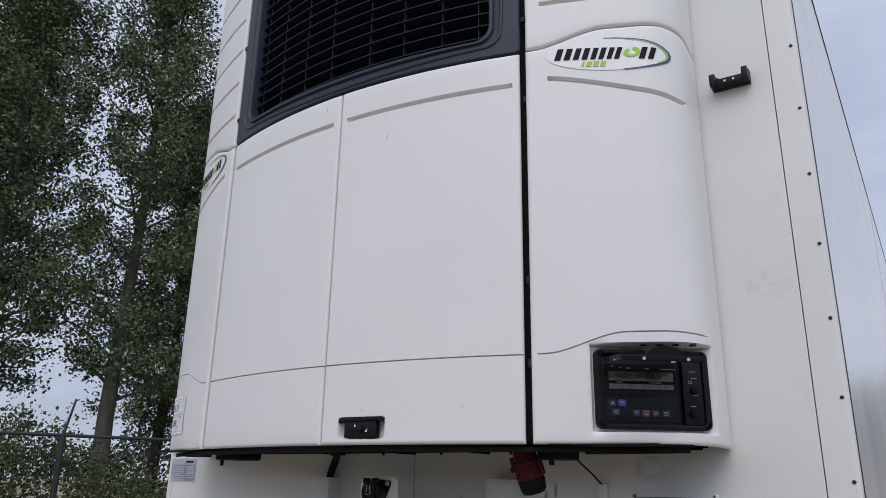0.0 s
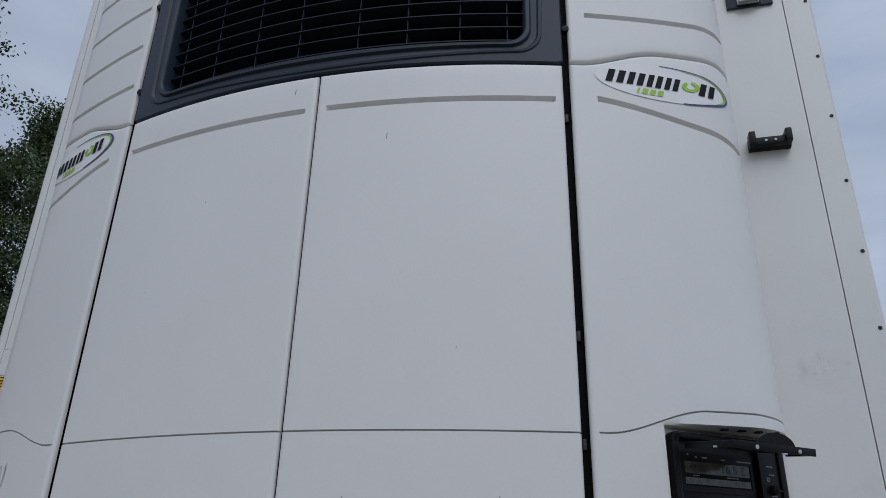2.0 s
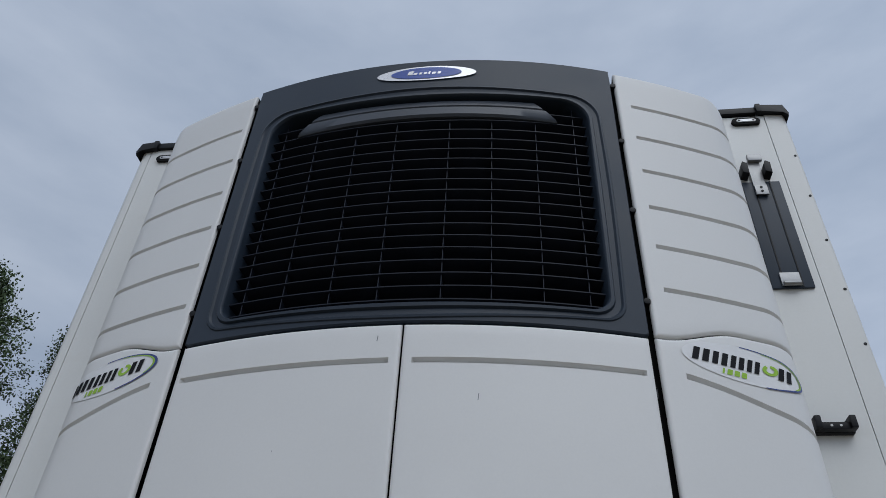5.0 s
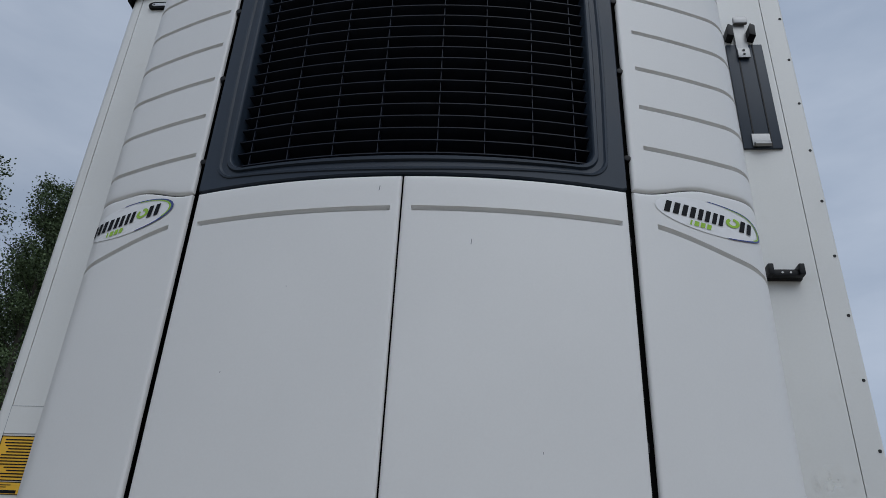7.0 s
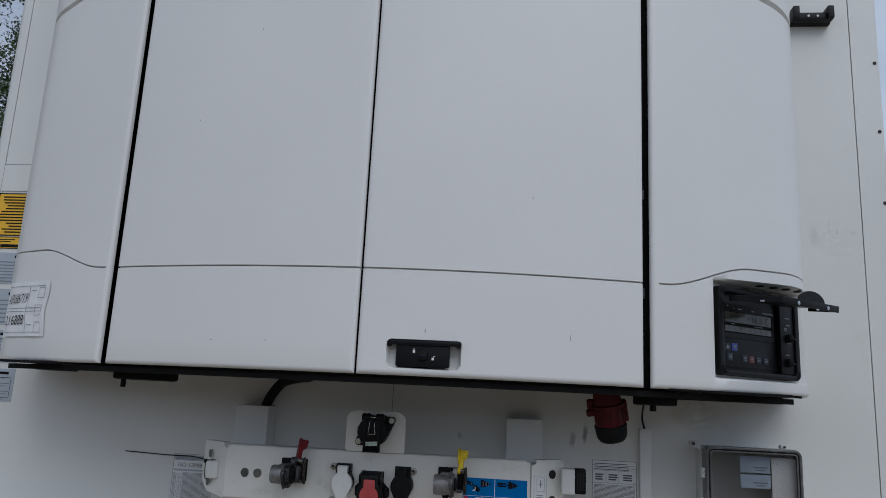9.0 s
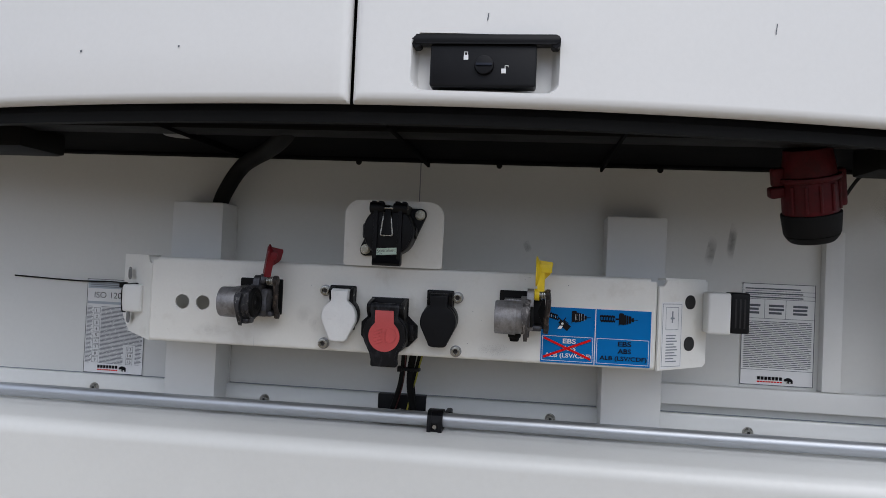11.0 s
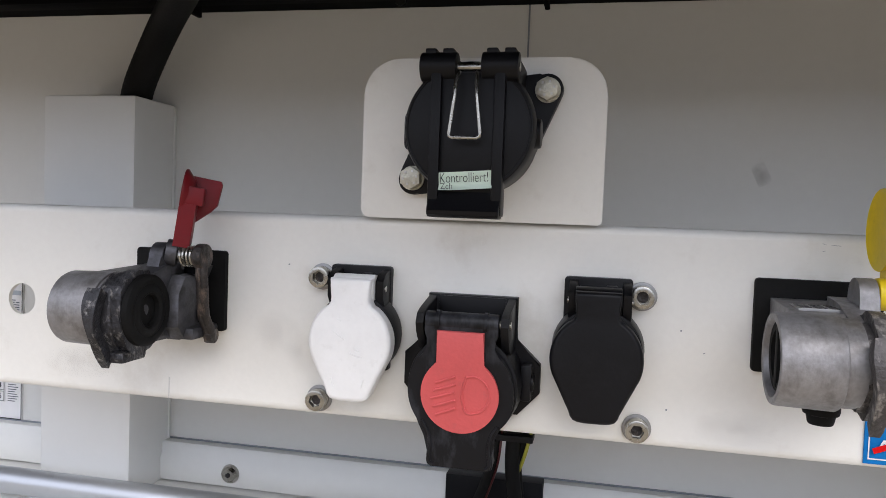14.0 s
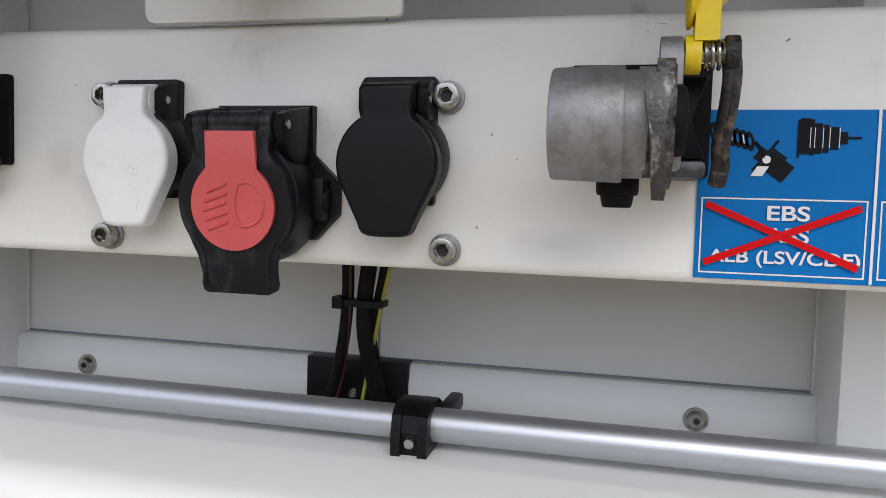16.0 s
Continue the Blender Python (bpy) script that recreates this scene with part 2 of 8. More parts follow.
M_SILVER = mat("silver_sticker_film", (0.43, 0.48, 0.53), 0.35, 0.15, var=0.04, scale=20)
M_ORANGE = mat("amber_sticker_film", (0.82, 0.47, 0.02), 0.4, var=0.04, scale=20)
M_INK = mat("black_ink", (0.008, 0.008, 0.010), 0.5, var=0.1, spec=0.12)
M_DARKGREY = mat("dark_grey_print", (0.035, 0.04, 0.04), 0.5, var=0.1, spec=0.1)
M_CHARTINK = mat("faint_black_print", (0.10, 0.11, 0.13), 0.5, var=0.1)
M_GREYINK = mat("grey_ink", (0.22, 0.24, 0.27), 0.5, var=0.1)
M_REDINK = mat("red_ink", (0.66, 0.008, 0.010), 0.4, var=0.05, spec=0.1)
M_GREEN = mat("lime_green_film", (0.30, 0.52, 0.02), 0.35, var=0.05)
M_NAVY = mat("navy_film", (0.03, 0.05, 0.22), 0.35, var=0.05)
M_BADGEBLUE = mat("badge_blue", (0.03, 0.075, 0.36), 0.3, var=0.06)
M_CHROME = mat("silver_badge_rim", (0.62, 0.63, 0.65), 0.25, 0.6, var=0.04)
M_PAPER = mat("white_paper", (0.78, 0.78, 0.79), 0.6, var=0.04, scale=60, fine=300, bump=0.2)
M_BLUEPAPER = mat("pale_blue_label_paper", (0.46, 0.54, 0.66), 0.5, var=0.05, scale=40)
M_PALEGREEN = mat("pale_green_label", (0.62, 0.74, 0.62), 0.45, var=0.05)
# the dirt colour here paints brownish reflections into the display glass
M_SCREEN = mat("grey_display", (0.050, 0.052, 0.044), 0.10, var=0.5, scale=28, fine=60, dirt=(0.10, 0.095, 0.075), dirt_at=0.5, dirt_amount=0.6)
M_LAMP = mat("clear_lamp_lens", (0.55, 0.56, 0.57), 0.15, 0.3, var=0.2, scale=80)
M_BOXIN = mat("grey_box_shell", (0.58, 0.58, 0.57), 0.45, var=0.05)
M_LEAF = mat("poplar_leaf", (0.083, 0.116, 0.056), 0.6, spec=0.15, var=0.35, scale=0.5, fine=3.0, island=0.55)
M_RESIDUE = smudge("pale_glue_residue", (0.90, 0.90, 0.87), 1.0, 9)
M_LEADYELLOW = mat("green_yellow_lead", (0.38, 0.36, 0.045), 0.45, var=0.1)
M_LEADRED = mat("dark_red_lead", (0.055, 0.005, 0.006), 0.45, var=0.1)
M_LEAF2 = mat("shrub_leaf", (0.062, 0.080, 0.030), 0.6, spec=0.15, var=0.4, scale=0.7, fine=3.0, island=0.6, dirt=(0.16, 0.13, 0.03), dirt_at=0.6, dirt_amount=0.5)
M_LEAF3 = mat("far_wood_leaf", (0.050, 0.068, 0.048), 0.8, var=0.25, scale=0.25, fine=1.2, island=0.22, spec=0.1)
M_BARK = mat("poplar_bark", (0.065, 0.06, 0.0475), 0.85, var=0.4, scale=6, fine=40, bump=0.8, streak=0.25)
M_FENCE = mat("dark_green_fence_paint", (0.012, 0.02, 0.017), 0.45, var=0.2)
M_ASPHALT = mat("worn_paving", (0.215, 0.174, 0.120), 0.85, var=0.25, scale=0.8, fine=60, bump=0.6, dirt=(0.27, 0.22, 0.15), dirt_at=0.58, dirt_amount=0.6)
M_UNSEENWALL = mat("brown_render", (0.30, 0.25, 0.20), 0.85, var=0.2, scale=0.6, fine=30, bump=0.3)
M_KEYRED = mat("dull_red_key", (0.16, 0.03, 0.03), 0.5, var=0.1)
M_TIPPER = mat("red_tipper_paint", (0.36, 0.022, 0.014), 0.4, var=0.15, scale=2)
M_FRAMEGREY = mat("smoky_grey_plastic", (0.13, 0.13, 0.13), 0.25, var=0.12, scale=20)
M_TARP = mat("grey_tarpaulin", (0.16, 0.18, 0.16), 0.7, var=0.15, scale=3)


def clear_plastic(name, tint):
    m = bpy.data.materials.new(name)
    m.use_nodes = True
    nt, N = m.node_tree, m.node_tree.nodes
    N.clear()
    o, mx, tr, gl, fr = (N.new("ShaderNode" + k) for k in ("OutputMaterial", "MixShader", "BsdfTransparent", "BsdfGlossy", "Fresnel"))
    tr.inputs["Color"].default_value = (*tint, 1)
    gl.inputs["Roughness"].default_value = 0.08
    fr.inputs["IOR"].default_value = 1.5
    nt.links.new(fr.outputs[0], mx.inputs[0])
    nt.links.new(tr.outputs[0], mx.inputs[1])
    nt.links.new(gl.outputs[0], mx.inputs[2])
    nt.links.new(mx.outputs[0], o.inputs["Surface"])
    return m


M_CLEAR = clear_plastic("smoky_clear_plastic", (0.90, 0.90, 0.90))


# ---- mesh helpers ----
def mesh_of(name, bm, material, smooth=38):
    me = bpy.data.meshes.new(name)
    bm.to_mesh(me)
    bm.free()
    me.materials.append(material)
    if smooth:
        me.polygons.foreach_set("use_smooth", [True] * len(me.polygons))
        me.set_sharp_from_angle(angle=radians(smooth))
    return me


def part(name, bm, material, parent, label="", smooth=38):
    ob = new(name, mesh_of(name, bm, material, smooth))
    ob.parent = parent
    return tagged(ob, label)


def pieces(name, bm, material, parent, label=""):
    """Every loose piece of a bmesh as a part of its own."""
    left = set(bm.faces)
    while left:
        stack, island = [left.pop()], []
        while stack:
            f = stack.pop()
            island.append(f)
            for e in f.edges:
                for g in e.link_faces:
                    if g in left:
                        left.remove(g)
                        stack.append(g)
        one, seen = bmesh.new(), {}
        for f in island:
            for v in f.verts:
                if v not in seen:
                    seen[v] = one.verts.new(v.co)
            one.faces.new([seen[v] for v in f.verts])
        part(name, one, material, parent, label)
    bm.free()


def thing(name, label, category, group="", kind=""):
    return tagged(new(name), label, category, group, kind)


def solo(name, bm, material, label, category, group="", kind="", smooth=38):
    return tagged(part(name, bm, material, None, "", smooth), label, category, group, kind)


def B():
    return bmesh.new()


def box(bm, x0, x1, y0, y1, z0, z1, bev=0.0, seg=2, m=None):
    r = bmesh.ops.create_cube(bm, size=1.0)
    vs = r["verts"]
    t = Matrix.Translation(((x0 + x1) / 2, (y0 + y1) / 2, (z0 + z1) / 2)) @ Matrix.Diagonal((abs(x1 - x0), abs(y1 - y0), abs(z1 - z0), 1))
    bmesh.ops.transform(bm, matrix=t, verts=vs)
    if bev:
        es = list({e for v in vs for e in v.link_edges})
        g = bmesh.ops.bevel(bm, geom=es, offset=bev, segments=seg, profile=0.6, affect="EDGES")
        vs = list({v for f in g["faces"] for v in f.verts} | {v for v in vs if v.is_valid})
    if m is not None:
        bmesh.ops.transform(bm, matrix=m, verts=vs)
    return bm


def prism(bm, pts, p0, ux, uy, depth, bev=0.0):
    """A flat outline of (u, v) pairs, laid out from p0 along ux and uy, given a thickness along ux x uy."""
    ux, uy, p0 = Vector(ux), Vector(uy), Vector(p0)
    n = ux.cross(uy).normalized()
    a = [bm.verts.new(p0 + ux * u + uy * v) for u, v in pts]
    b = [bm.verts.new(p0 + ux * u + uy * v + n * depth) for u, v in pts]
    k = len(pts)
    top = bm.faces.new(b)
    bm.faces.new(a[::-1])
    for i in range(k):
        bm.faces.new((a[i], a[(i + 1) % k], b[(i + 1) % k], b[i]))
    if bev:
        bmesh.ops.bevel(bm, geom=list(top.edges), offset=bev, segments=2, profile=0.6, affect="EDGES")
    return bm


FRONT = ((1, 0, 0), (0, 0, 1))  # outline in x and z; its thickness grows towards the viewer's side, -y


def rod(bm, p0, p1, r0, r1=None, seg=20, bev=0.0):
    p0, p1 = Vector(p0), Vector(p1)
    r1 = r0 if r1 is None else r1
    d = p1 - p0
    m = Matrix.Translation((p0 + p1) / 2) @ d.to_track_quat("Z", "Y").to_matrix().to_4x4()
    r = bmesh.ops.create_cone(bm, cap_ends=True, segments=seg, radius1=r0, radius2=r1, depth=d.length, matrix=m)
    if bev:
        es = [e for v in r["verts"] for e in v.link_edges if any(len(f.verts) > 4 for f in e.link_faces)]
        bmesh.ops.bevel(bm, geom=list(set(es)), offset=bev, segments=2, profile=0.6, affect="EDGES")
    return bm


def tube(bm, pts, r, seg=10, ribs=0.0):
    """A round cable or wire along points, with closed ends; ribs: relief of a corrugated hose."""
    pts = [Vector(p) for p in pts]
    rings = []
    side = None
    for i, p in enumerate(pts):
        d = (pts[min(i + 1, len(pts) - 1)] - pts[max(i - 1, 0)]).normalized()
        if side is None:
            side = d.orthogonal().normalized()
        side = (side - d * side.dot(d)).normalized()
        up = d.cross(side)
        rr = r * (1 + (ribs if i % 2 else -ribs))
        rings.append([bm.verts.new(p + side * rr * math.cos(2 * math.pi * k / seg) + up * rr * math.sin(2 * math.pi * k / seg)) for k in range(seg)])
    for a, b in zip(rings, rings[1:]):
        for k in range(seg):
            bm.faces.new((a[k], a[(k + 1) % seg], b[(k + 1) % seg], b[k]))
    bm.faces.new(rings[0][::-1])
    bm.faces.new(rings[-1])
    return bm


def spline(ctrl, n=24):
    """Points along a smooth line through the given ones."""
    c = [Vector(p) for p in ctrl]
    c = [c[0] * 2 - c[1]] + c + [c[-1] * 2 - c[-2]]
    out = []
    for i in range(1, len(c) - 2):
        for k in range(n):
            t = k / n
            a, b, d, e = c[i - 1], c[i], c[i + 1], c[i + 2]
            out.append(0.5 * (2 * b + (d - a) * t + (2 * a - 5 * b + 4 * d - e) * t * t + (3 * b - a - 3 * d + e) * t ** 3))
    return out + [c[-2]]


def rrect(w, h, r, n=6, cx=0.0, cy=0.0):
    """Outline of a rectangle with rounded corners; r is one radius or four (lower right, upper right, upper left, lower left)."""
    r = (r,) * 4 if isinstance(r, (int, float)) else r
    out = []
    for k, (sx, sy) in enumerate(((1, -1), (1, 1), (-1, 1), (-1, -1))):
        q = max(r[k], 1e-5)
        for i in range(n + 1):
            a = radians(-90 + 90 * k + 90 * i / n)
            out.append((cx + sx * (w / 2 - q) + q * math.cos(a), cy + sy * (h / 2 - q) + q * math.sin(a)))
    return out


def hexbolt(bm, p, r, h, seg=6):
    x, y, z = p
    rod(bm, (x, y, z), (x, y - h * 0.2, z), r * 1.06, seg=24)
    rod(bm, (x, y - h * 0.25, z), (x, y - h, z), r, seg=seg, bev=r * 0.1)
    return bm


_font = bpy.data.curves.new("lettering", "FONT")
_letter = bpy.data.objects.new("lettering", _font)
scene.collection.objects.link(_letter)


def lettering(name, text, width, material, parent, at, label="", height=None, bold=0.0, turn=0.0):
    """Flat lettering that faces -y, its lower left corner at the given place and its whole width as given."""
    _font.body, _font.size, _font.extrude, _font.offset = text, 1.0, 0.0, bold
    bpy.context.view_layer.update()
    me = bpy.data.meshes.new_from_object(_letter.evaluated_get(bpy.context.evaluated_depsgraph_get()))
    co = np.empty(len(me.vertices) * 3)
    me.vertices.foreach_get("co", co)
    co = co.reshape(-1, 3)
    lo, hi = co.min(0), co.max(0)
    sx = width / (hi[0] - lo[0])
    sy = sx if height is None else height / (hi[1] - lo[1])
    u, v = (co[:, 0] - lo[0]) * sx, (co[:, 1] - lo[1]) * sy
    c, s = math.cos(radians(turn)), math.sin(radians(turn))
    co = np.stack([at[0] + u * c - v * s, np.full(len(u), at[1]), at[2] + u * s + v * c], 1)
    me.vertices.foreach_set("co", co.ravel())
    me.materials.clear()
    me.materials.append(material)
    ob = new(name, me)
    ob.parent = parent
    return tagged(ob, label)


# ---- front shape of the cooling unit ----
def profile(s):
    """Plan outline of the unit's front: a shallow bow, then a round corner back to the wall. Place and outward normal at s metres along it."""
    q, sg = abs(s), 1 if s >= 0 else -1
    if q <= 0.93:
        x, y, a = q, -0.460 + 0.245 * q * q, math.atan(0.49 * q)
    else:
        a0, R = math.atan(0.4557), 0.150
        t = min((q - 0.93) / R, radians(90) - a0)
        a = a0 + t
        cx, cy = 0.93 - R * math.sin(a0), -0.460 + 0.245 * 0.93 ** 2 + R * math.cos(a0)
        x, y = cx + R * math.sin(a), cy - R * math.cos(a)
        y += max(0.0, (q - 0.93) - R * (radians(90) - a0))
    return Vector((sg * x, y, 0)), Vector((sg * math.sin(a), -math.cos(a), 0))


S_END = 0.93 + 0.150 * (radians(90) - math.atan(0.4557)) + 0.1056


def on_unit(s, z, out=0.0):
    p, n = profile(s)
    p = p + n * out
    return Vector((p.x, p.y, z))


def on_wall(u, z, out=0.0):
    return Vector((u, -out, z))


def patch(bm, place, u0, u1, v0, v1, out, n=1, k=1, skew=0.0, thick=0.0):
    """A flat shape laid on a surface: n x k quads between u0, u1 and v0, v1."""
    g = [[bm.verts.new(place(u0 + (u1 - u0) * i / n + skew * (j / k) * (v1 - v0), v0 + (v1 - v0) * j / k, out)) for i in range(n + 1)] for j in range(k + 1)]
    for j in range(k):
        for i in range(n):
            bm.faces.new((g[j][i], g[j][i + 1], g[j + 1][i + 1], g[j + 1][i]))
    if thick:
        edge = [g[0][i] for i in range(n + 1)] + [g[j][n] for j in range(1, k + 1)] + [g[k][i] for i in range(n - 1, -1, -1)] + [g[j][0] for j in range(k - 1, 0, -1)]
        back = []
        for q in edge:
            back.append(bm.verts.new(q.co + Vector((0, thick, 0))))
        for i in range(len(edge)):
            bm.faces.new((edge[i], back[i], back[(i + 1) % len(edge)], edge[(i + 1) % len(edge)]))
    return bm


def oval(bm, place, cu, cv, a, b, out, tilt=0.0, rings=6, n=48, inner=0.0, a0=0.0, a1=360.0, shift=(0, 0)):
    """An oval or a ring of one laid on a surface."""
    c, s = math.cos(radians(tilt)), math.sin(radians(tilt))
    R = []
    for j in range(rings + 1):
        q = inner + (1 - inner) * j / rings
        row = []
        for i in range(n + 1):
            t = radians(a0 + (a1 - a0) * i / n)
            ox, oy = shift[0] * (1 - (q - inner) / (1 - inner + 1e-9)), shift[1] * (1 - (q - inner) / (1 - inner + 1e-9))
            u, v = (a * q * math.cos(t) + ox), (b * q * math.sin(t) + oy)
            row.append(bm.verts.new(place(cu + u * c - v * s, cv + u * s + v * c, out)))
        R.append(row)
    for j in range(rings):
        for i in range(n):
            bm.faces.new((R[j][i], R[j][i + 1], R[j + 1][i + 1], R[j + 1][i]))
    bmesh.ops.remove_doubles(bm, verts=bm.verts, dist=1e-6)
    return bm


# ---- ground ----
def ground_sheet():
    bm = B()
    n = 24
    g = [[bm.verts.new(((i / n - 0.5) * 3000, (j / n - 0.5) * 3000, 0)) for i in range(n + 1)] for j in range(n + 1)]
    for j in range(n):
        for i in range(n):
            bm.faces.new((g[j][i], g[j][i + 1], g[j + 1][i + 1], g[j + 1][i]))
    return solo("ground", bm, M_ASPHALT, "worn grey-brown paving of the yard", "ground", kind="structure")


ground_sheet()
# plain wall added unseen behind the viewer; closes the yard, shapes the low light
bm = B()
box(bm, -45, 45, -16.3, -16.0, 0.0, 3.4)
solo("wall_yard", bm, M_UNSEENWALL, "plain pale brown rendered wall added out of view to shape the light", "wall", kind="structure")

# ---- trailer ----
trailer = thing("trailer", "white refrigerated box trailer with riveted corner posts", "trailer")
bm = B()
box(bm, -1.2225, 1.2225, 0.0, 0.06, 1.2096, 3.958, 0.0)
part("front_wall", bm, M_WALL, trailer)
for sg in (-1, 1):
    bm = B()
    # corner post: flat strip with a rounded outer edge, in plan, run up the height
    edge, rad = (1.30, 0.012) if sg > 0 else (1.272, 0.030)
    pts = [(1.2252, 0.06), (1.2252, 0.0), (edge - rad, 0.0)] + [(edge - rad + rad * math.sin(radians(a)), rad - rad * math.cos(radians(a))) for a in (15, 30, 45, 60, 75, 90)] + [(edge, 0.06)]
    prism(bm, [(sg * u, v) for u, v in (pts if sg > 0 else pts[::-1])], (0, 0, 1.0), (1, 0, 0), (0, 1, 0), 2.97)
    post = part("corner_post", bm, M_WALL, trailer)
    for k in range(13 if sg > 0 else 0):
        z = 1.3545 + 0.1985 * k
        bm = B()
        rod(bm, (sg * 1.2845, 0.0005, z), (sg * 1.2845, -0.0022, z), 0.0052, 0.0042, seg=14)
        part("rivet", bm, M_HOLE, post)
    bm = B()
    inset = 0.040 if sg > 0 else 0.0
    box(bm, sg * (edge - inset - 0.006), sg * (edge - inset - 0.0025), 0.0605, 13.4, 1.05, 3.97)
    side = part("side_wall", bm, M_SIDE, trailer, "glossy white side panel")
    for y in (4.9, 7.3, 9.7):
        bm = B()
        box(bm, sg * (edge - inset - 0.0025), sg * (edge - inset + 0.0005), y, y + 0.012, 1.05, 3.95)
        part("joint_strip", bm, M_ALU, side)
    bm = B()
    box(bm, sg * (edge - inset - 0.004), sg * (edge - inset + 0.002), 0.0605, 13.4, 3.956, 3.966, 0.001)
    part("roof_trim", bm, M_BLACK, trailer, "black plastic roof edge trim")
    up = 0.020 if sg > 0 else -0.002
    bm = B()
    box(bm, sg * (edge - 0.0022), sg * (edge + 0.0004), 0.030, 0.060, 1.05, 3.94)
    part("edge_seal", bm, M_RUBBER, trailer, "thin dark seal behind the corner post")
    bm = B()
    prism(bm, [(sg * u, v + up) for u, v in ([(1.205, 3.944), (edge - 0.010, 3.938), (edge + 0.006, 3.912), (edge + 0.010, 3.930), (edge - 0.004, 3.976), (1.205, 3.984)][::1 if sg > 0 else -1])], (0, 0.03, 0), (1, 0, 0), (0, 0, 1), 0.050, 0.003)
    box(bm, sg * 1.195, sg * 1.215, -0.024, 0.0, 3.942 + up, 3.986 + up, 0.004)
    part("roof_corner", bm, M_BLACK, trailer)
bm = B()
prism(bm, [(-1.196, 3.946), (1.196, 3.966), (1.196, 3.996), (-1.196, 3.976)], (0, 0.03, 0), *FRONT, 0.045, 0.004)
part("roof_trim", bm, M_BLACK, trailer)
bm = B()
box(bm, -1.265, 1.253, 0.0605, 13.4, 3.90, 3.96)
part("roof", bm, M_WALL, trailer)
bm = B()
box(bm, -1.265, 1.253, 13.34, 13.40, 1.05, 3.90)
part("rear_wall", bm, M_WALL, trailer)
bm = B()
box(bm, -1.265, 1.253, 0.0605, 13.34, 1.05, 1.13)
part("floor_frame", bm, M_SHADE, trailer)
# lower cross member with its rounded ledge
bm = B()
led = [(0.06, 1.2095), (-0.113, 1.2080), (-0.117, 1.2077), (-0.121, 1.2070), (-0.166, 1.2018)] + [(-0.166 - 0.024 * (math.sin(radians(a)) - math.sin(radians(7))), 1.2018 - 0.024 * (math.cos(radians(7)) - math.cos(radians(a)))) for a in (20, 35, 50, 65, 80, 90)] + [(-0.1871, 1.0), (0.06, 1.0)]
prism(bm, led[::-1], (-1.2225, 0, 0), (0, 1, 0), (0, 0, 1), 2.445)
part("front_ledge", bm, M_WALL, trailer)
for x0, x1 in ((-1.2, -0.0463), (0.0343, 1.032)):
    bm = B()
    pr = [(0.0, 1.2105), (-0.0145, 1.2105), (-0.0145, 1.230), (-0.0125, 1.2335), (-0.0125, 1.240), (-0.010, 1.2440), (0.0, 1.2440)]
    prism(bm, pr[::-1], (x0, -0.0004, 0), (0, 1, 0), (0, 0, 1), x1 - x0)
    part("kick_rail", bm, M_WALL, trailer)
for x in (-0.86, -0.5505, -0.2415, 0.237, 0.542, 0.86):
    bm = B()
    rod(bm, (x, -0.0150, 1.2225), (x, -0.0170, 1.2225), 0.0085, 0.008, seg=24)
    rod(bm, (x, -0.0170, 1.2225), (x, -0.0200, 1.2225), 0.0066, 0.0048, seg=20)
    b = part("bolt", bm, M_STEEL, trailer)
    bm = B()
    rod(bm, (x, -0.0202, 1.2225), (x, -0.0206, 1.2225), 0.0023, seg=6)
    part("socket", bm, M_HOLE, b)
bm = B()
box(bm, -0.0460, 0.0340, -0.0165, -0.0008, 1.2105, 1.245, 0.001)
part("cable_cover", bm, M_BLACK, trailer, "black plastic cable entry cover")
bm = B()
hexbolt(bm, (-0.0085, -0.0166, 1.2195), 0.0034, 0.003)
part("bolt", bm, M_STEEL, trailer)
bm = B()
box(bm, -1.2, 1.032, -0.0022, -0.0004, 1.2442, 1.2453)
part("sealant_line", bm, M_GREYINK, trailer)
# thin joint of two wall sheets below the unit
bm = B()
box(bm, 0.0052, 0.0066, -0.0012, 0.0, 1.244, 1.632)
part("joint", bm, M_GREYINK, trailer)
# legs and wheels that carry the trailer
for sg in (-1, 1):
    bm = B()
    box(bm, sg * 0.62, sg * 0.74, 2.3, 2.42, 0.02, 1.05, 0.01)
    box(bm, sg * 0.55, sg * 0.81, 2.2, 2.52, 0.0, 0.025, 0.006)
    part("landing_leg", bm, M_SHADE, trailer)
    for y in (8.4, 9.7, 11.0):
        bm = B()
        rod(bm, (sg * 0.86, y, 0.5), (sg * 1.24, y, 0.5), 0.5, seg=40, bev=0.05)
        w = part("wheel", bm, M_RUBBER, trailer)
        bm = B()
        rod(bm, (sg * 1.20, y, 0.5), (sg * 1.25, y, 0.5), 0.28, 0.24, seg=32, bev=0.01)
        part("rim", bm, M_ALU, w)
        bm = B()
        box(bm, sg * 0.2, sg * 0.86, y - 0.06, y + 0.06, 0.44, 0.56, 0.02)
        box(bm, sg * 0.42, sg * 0.56, y - 0.08, y + 0.08, 0.5, 1.05, 0.02)
        part("axle", bm, M_SHADE, trailer)


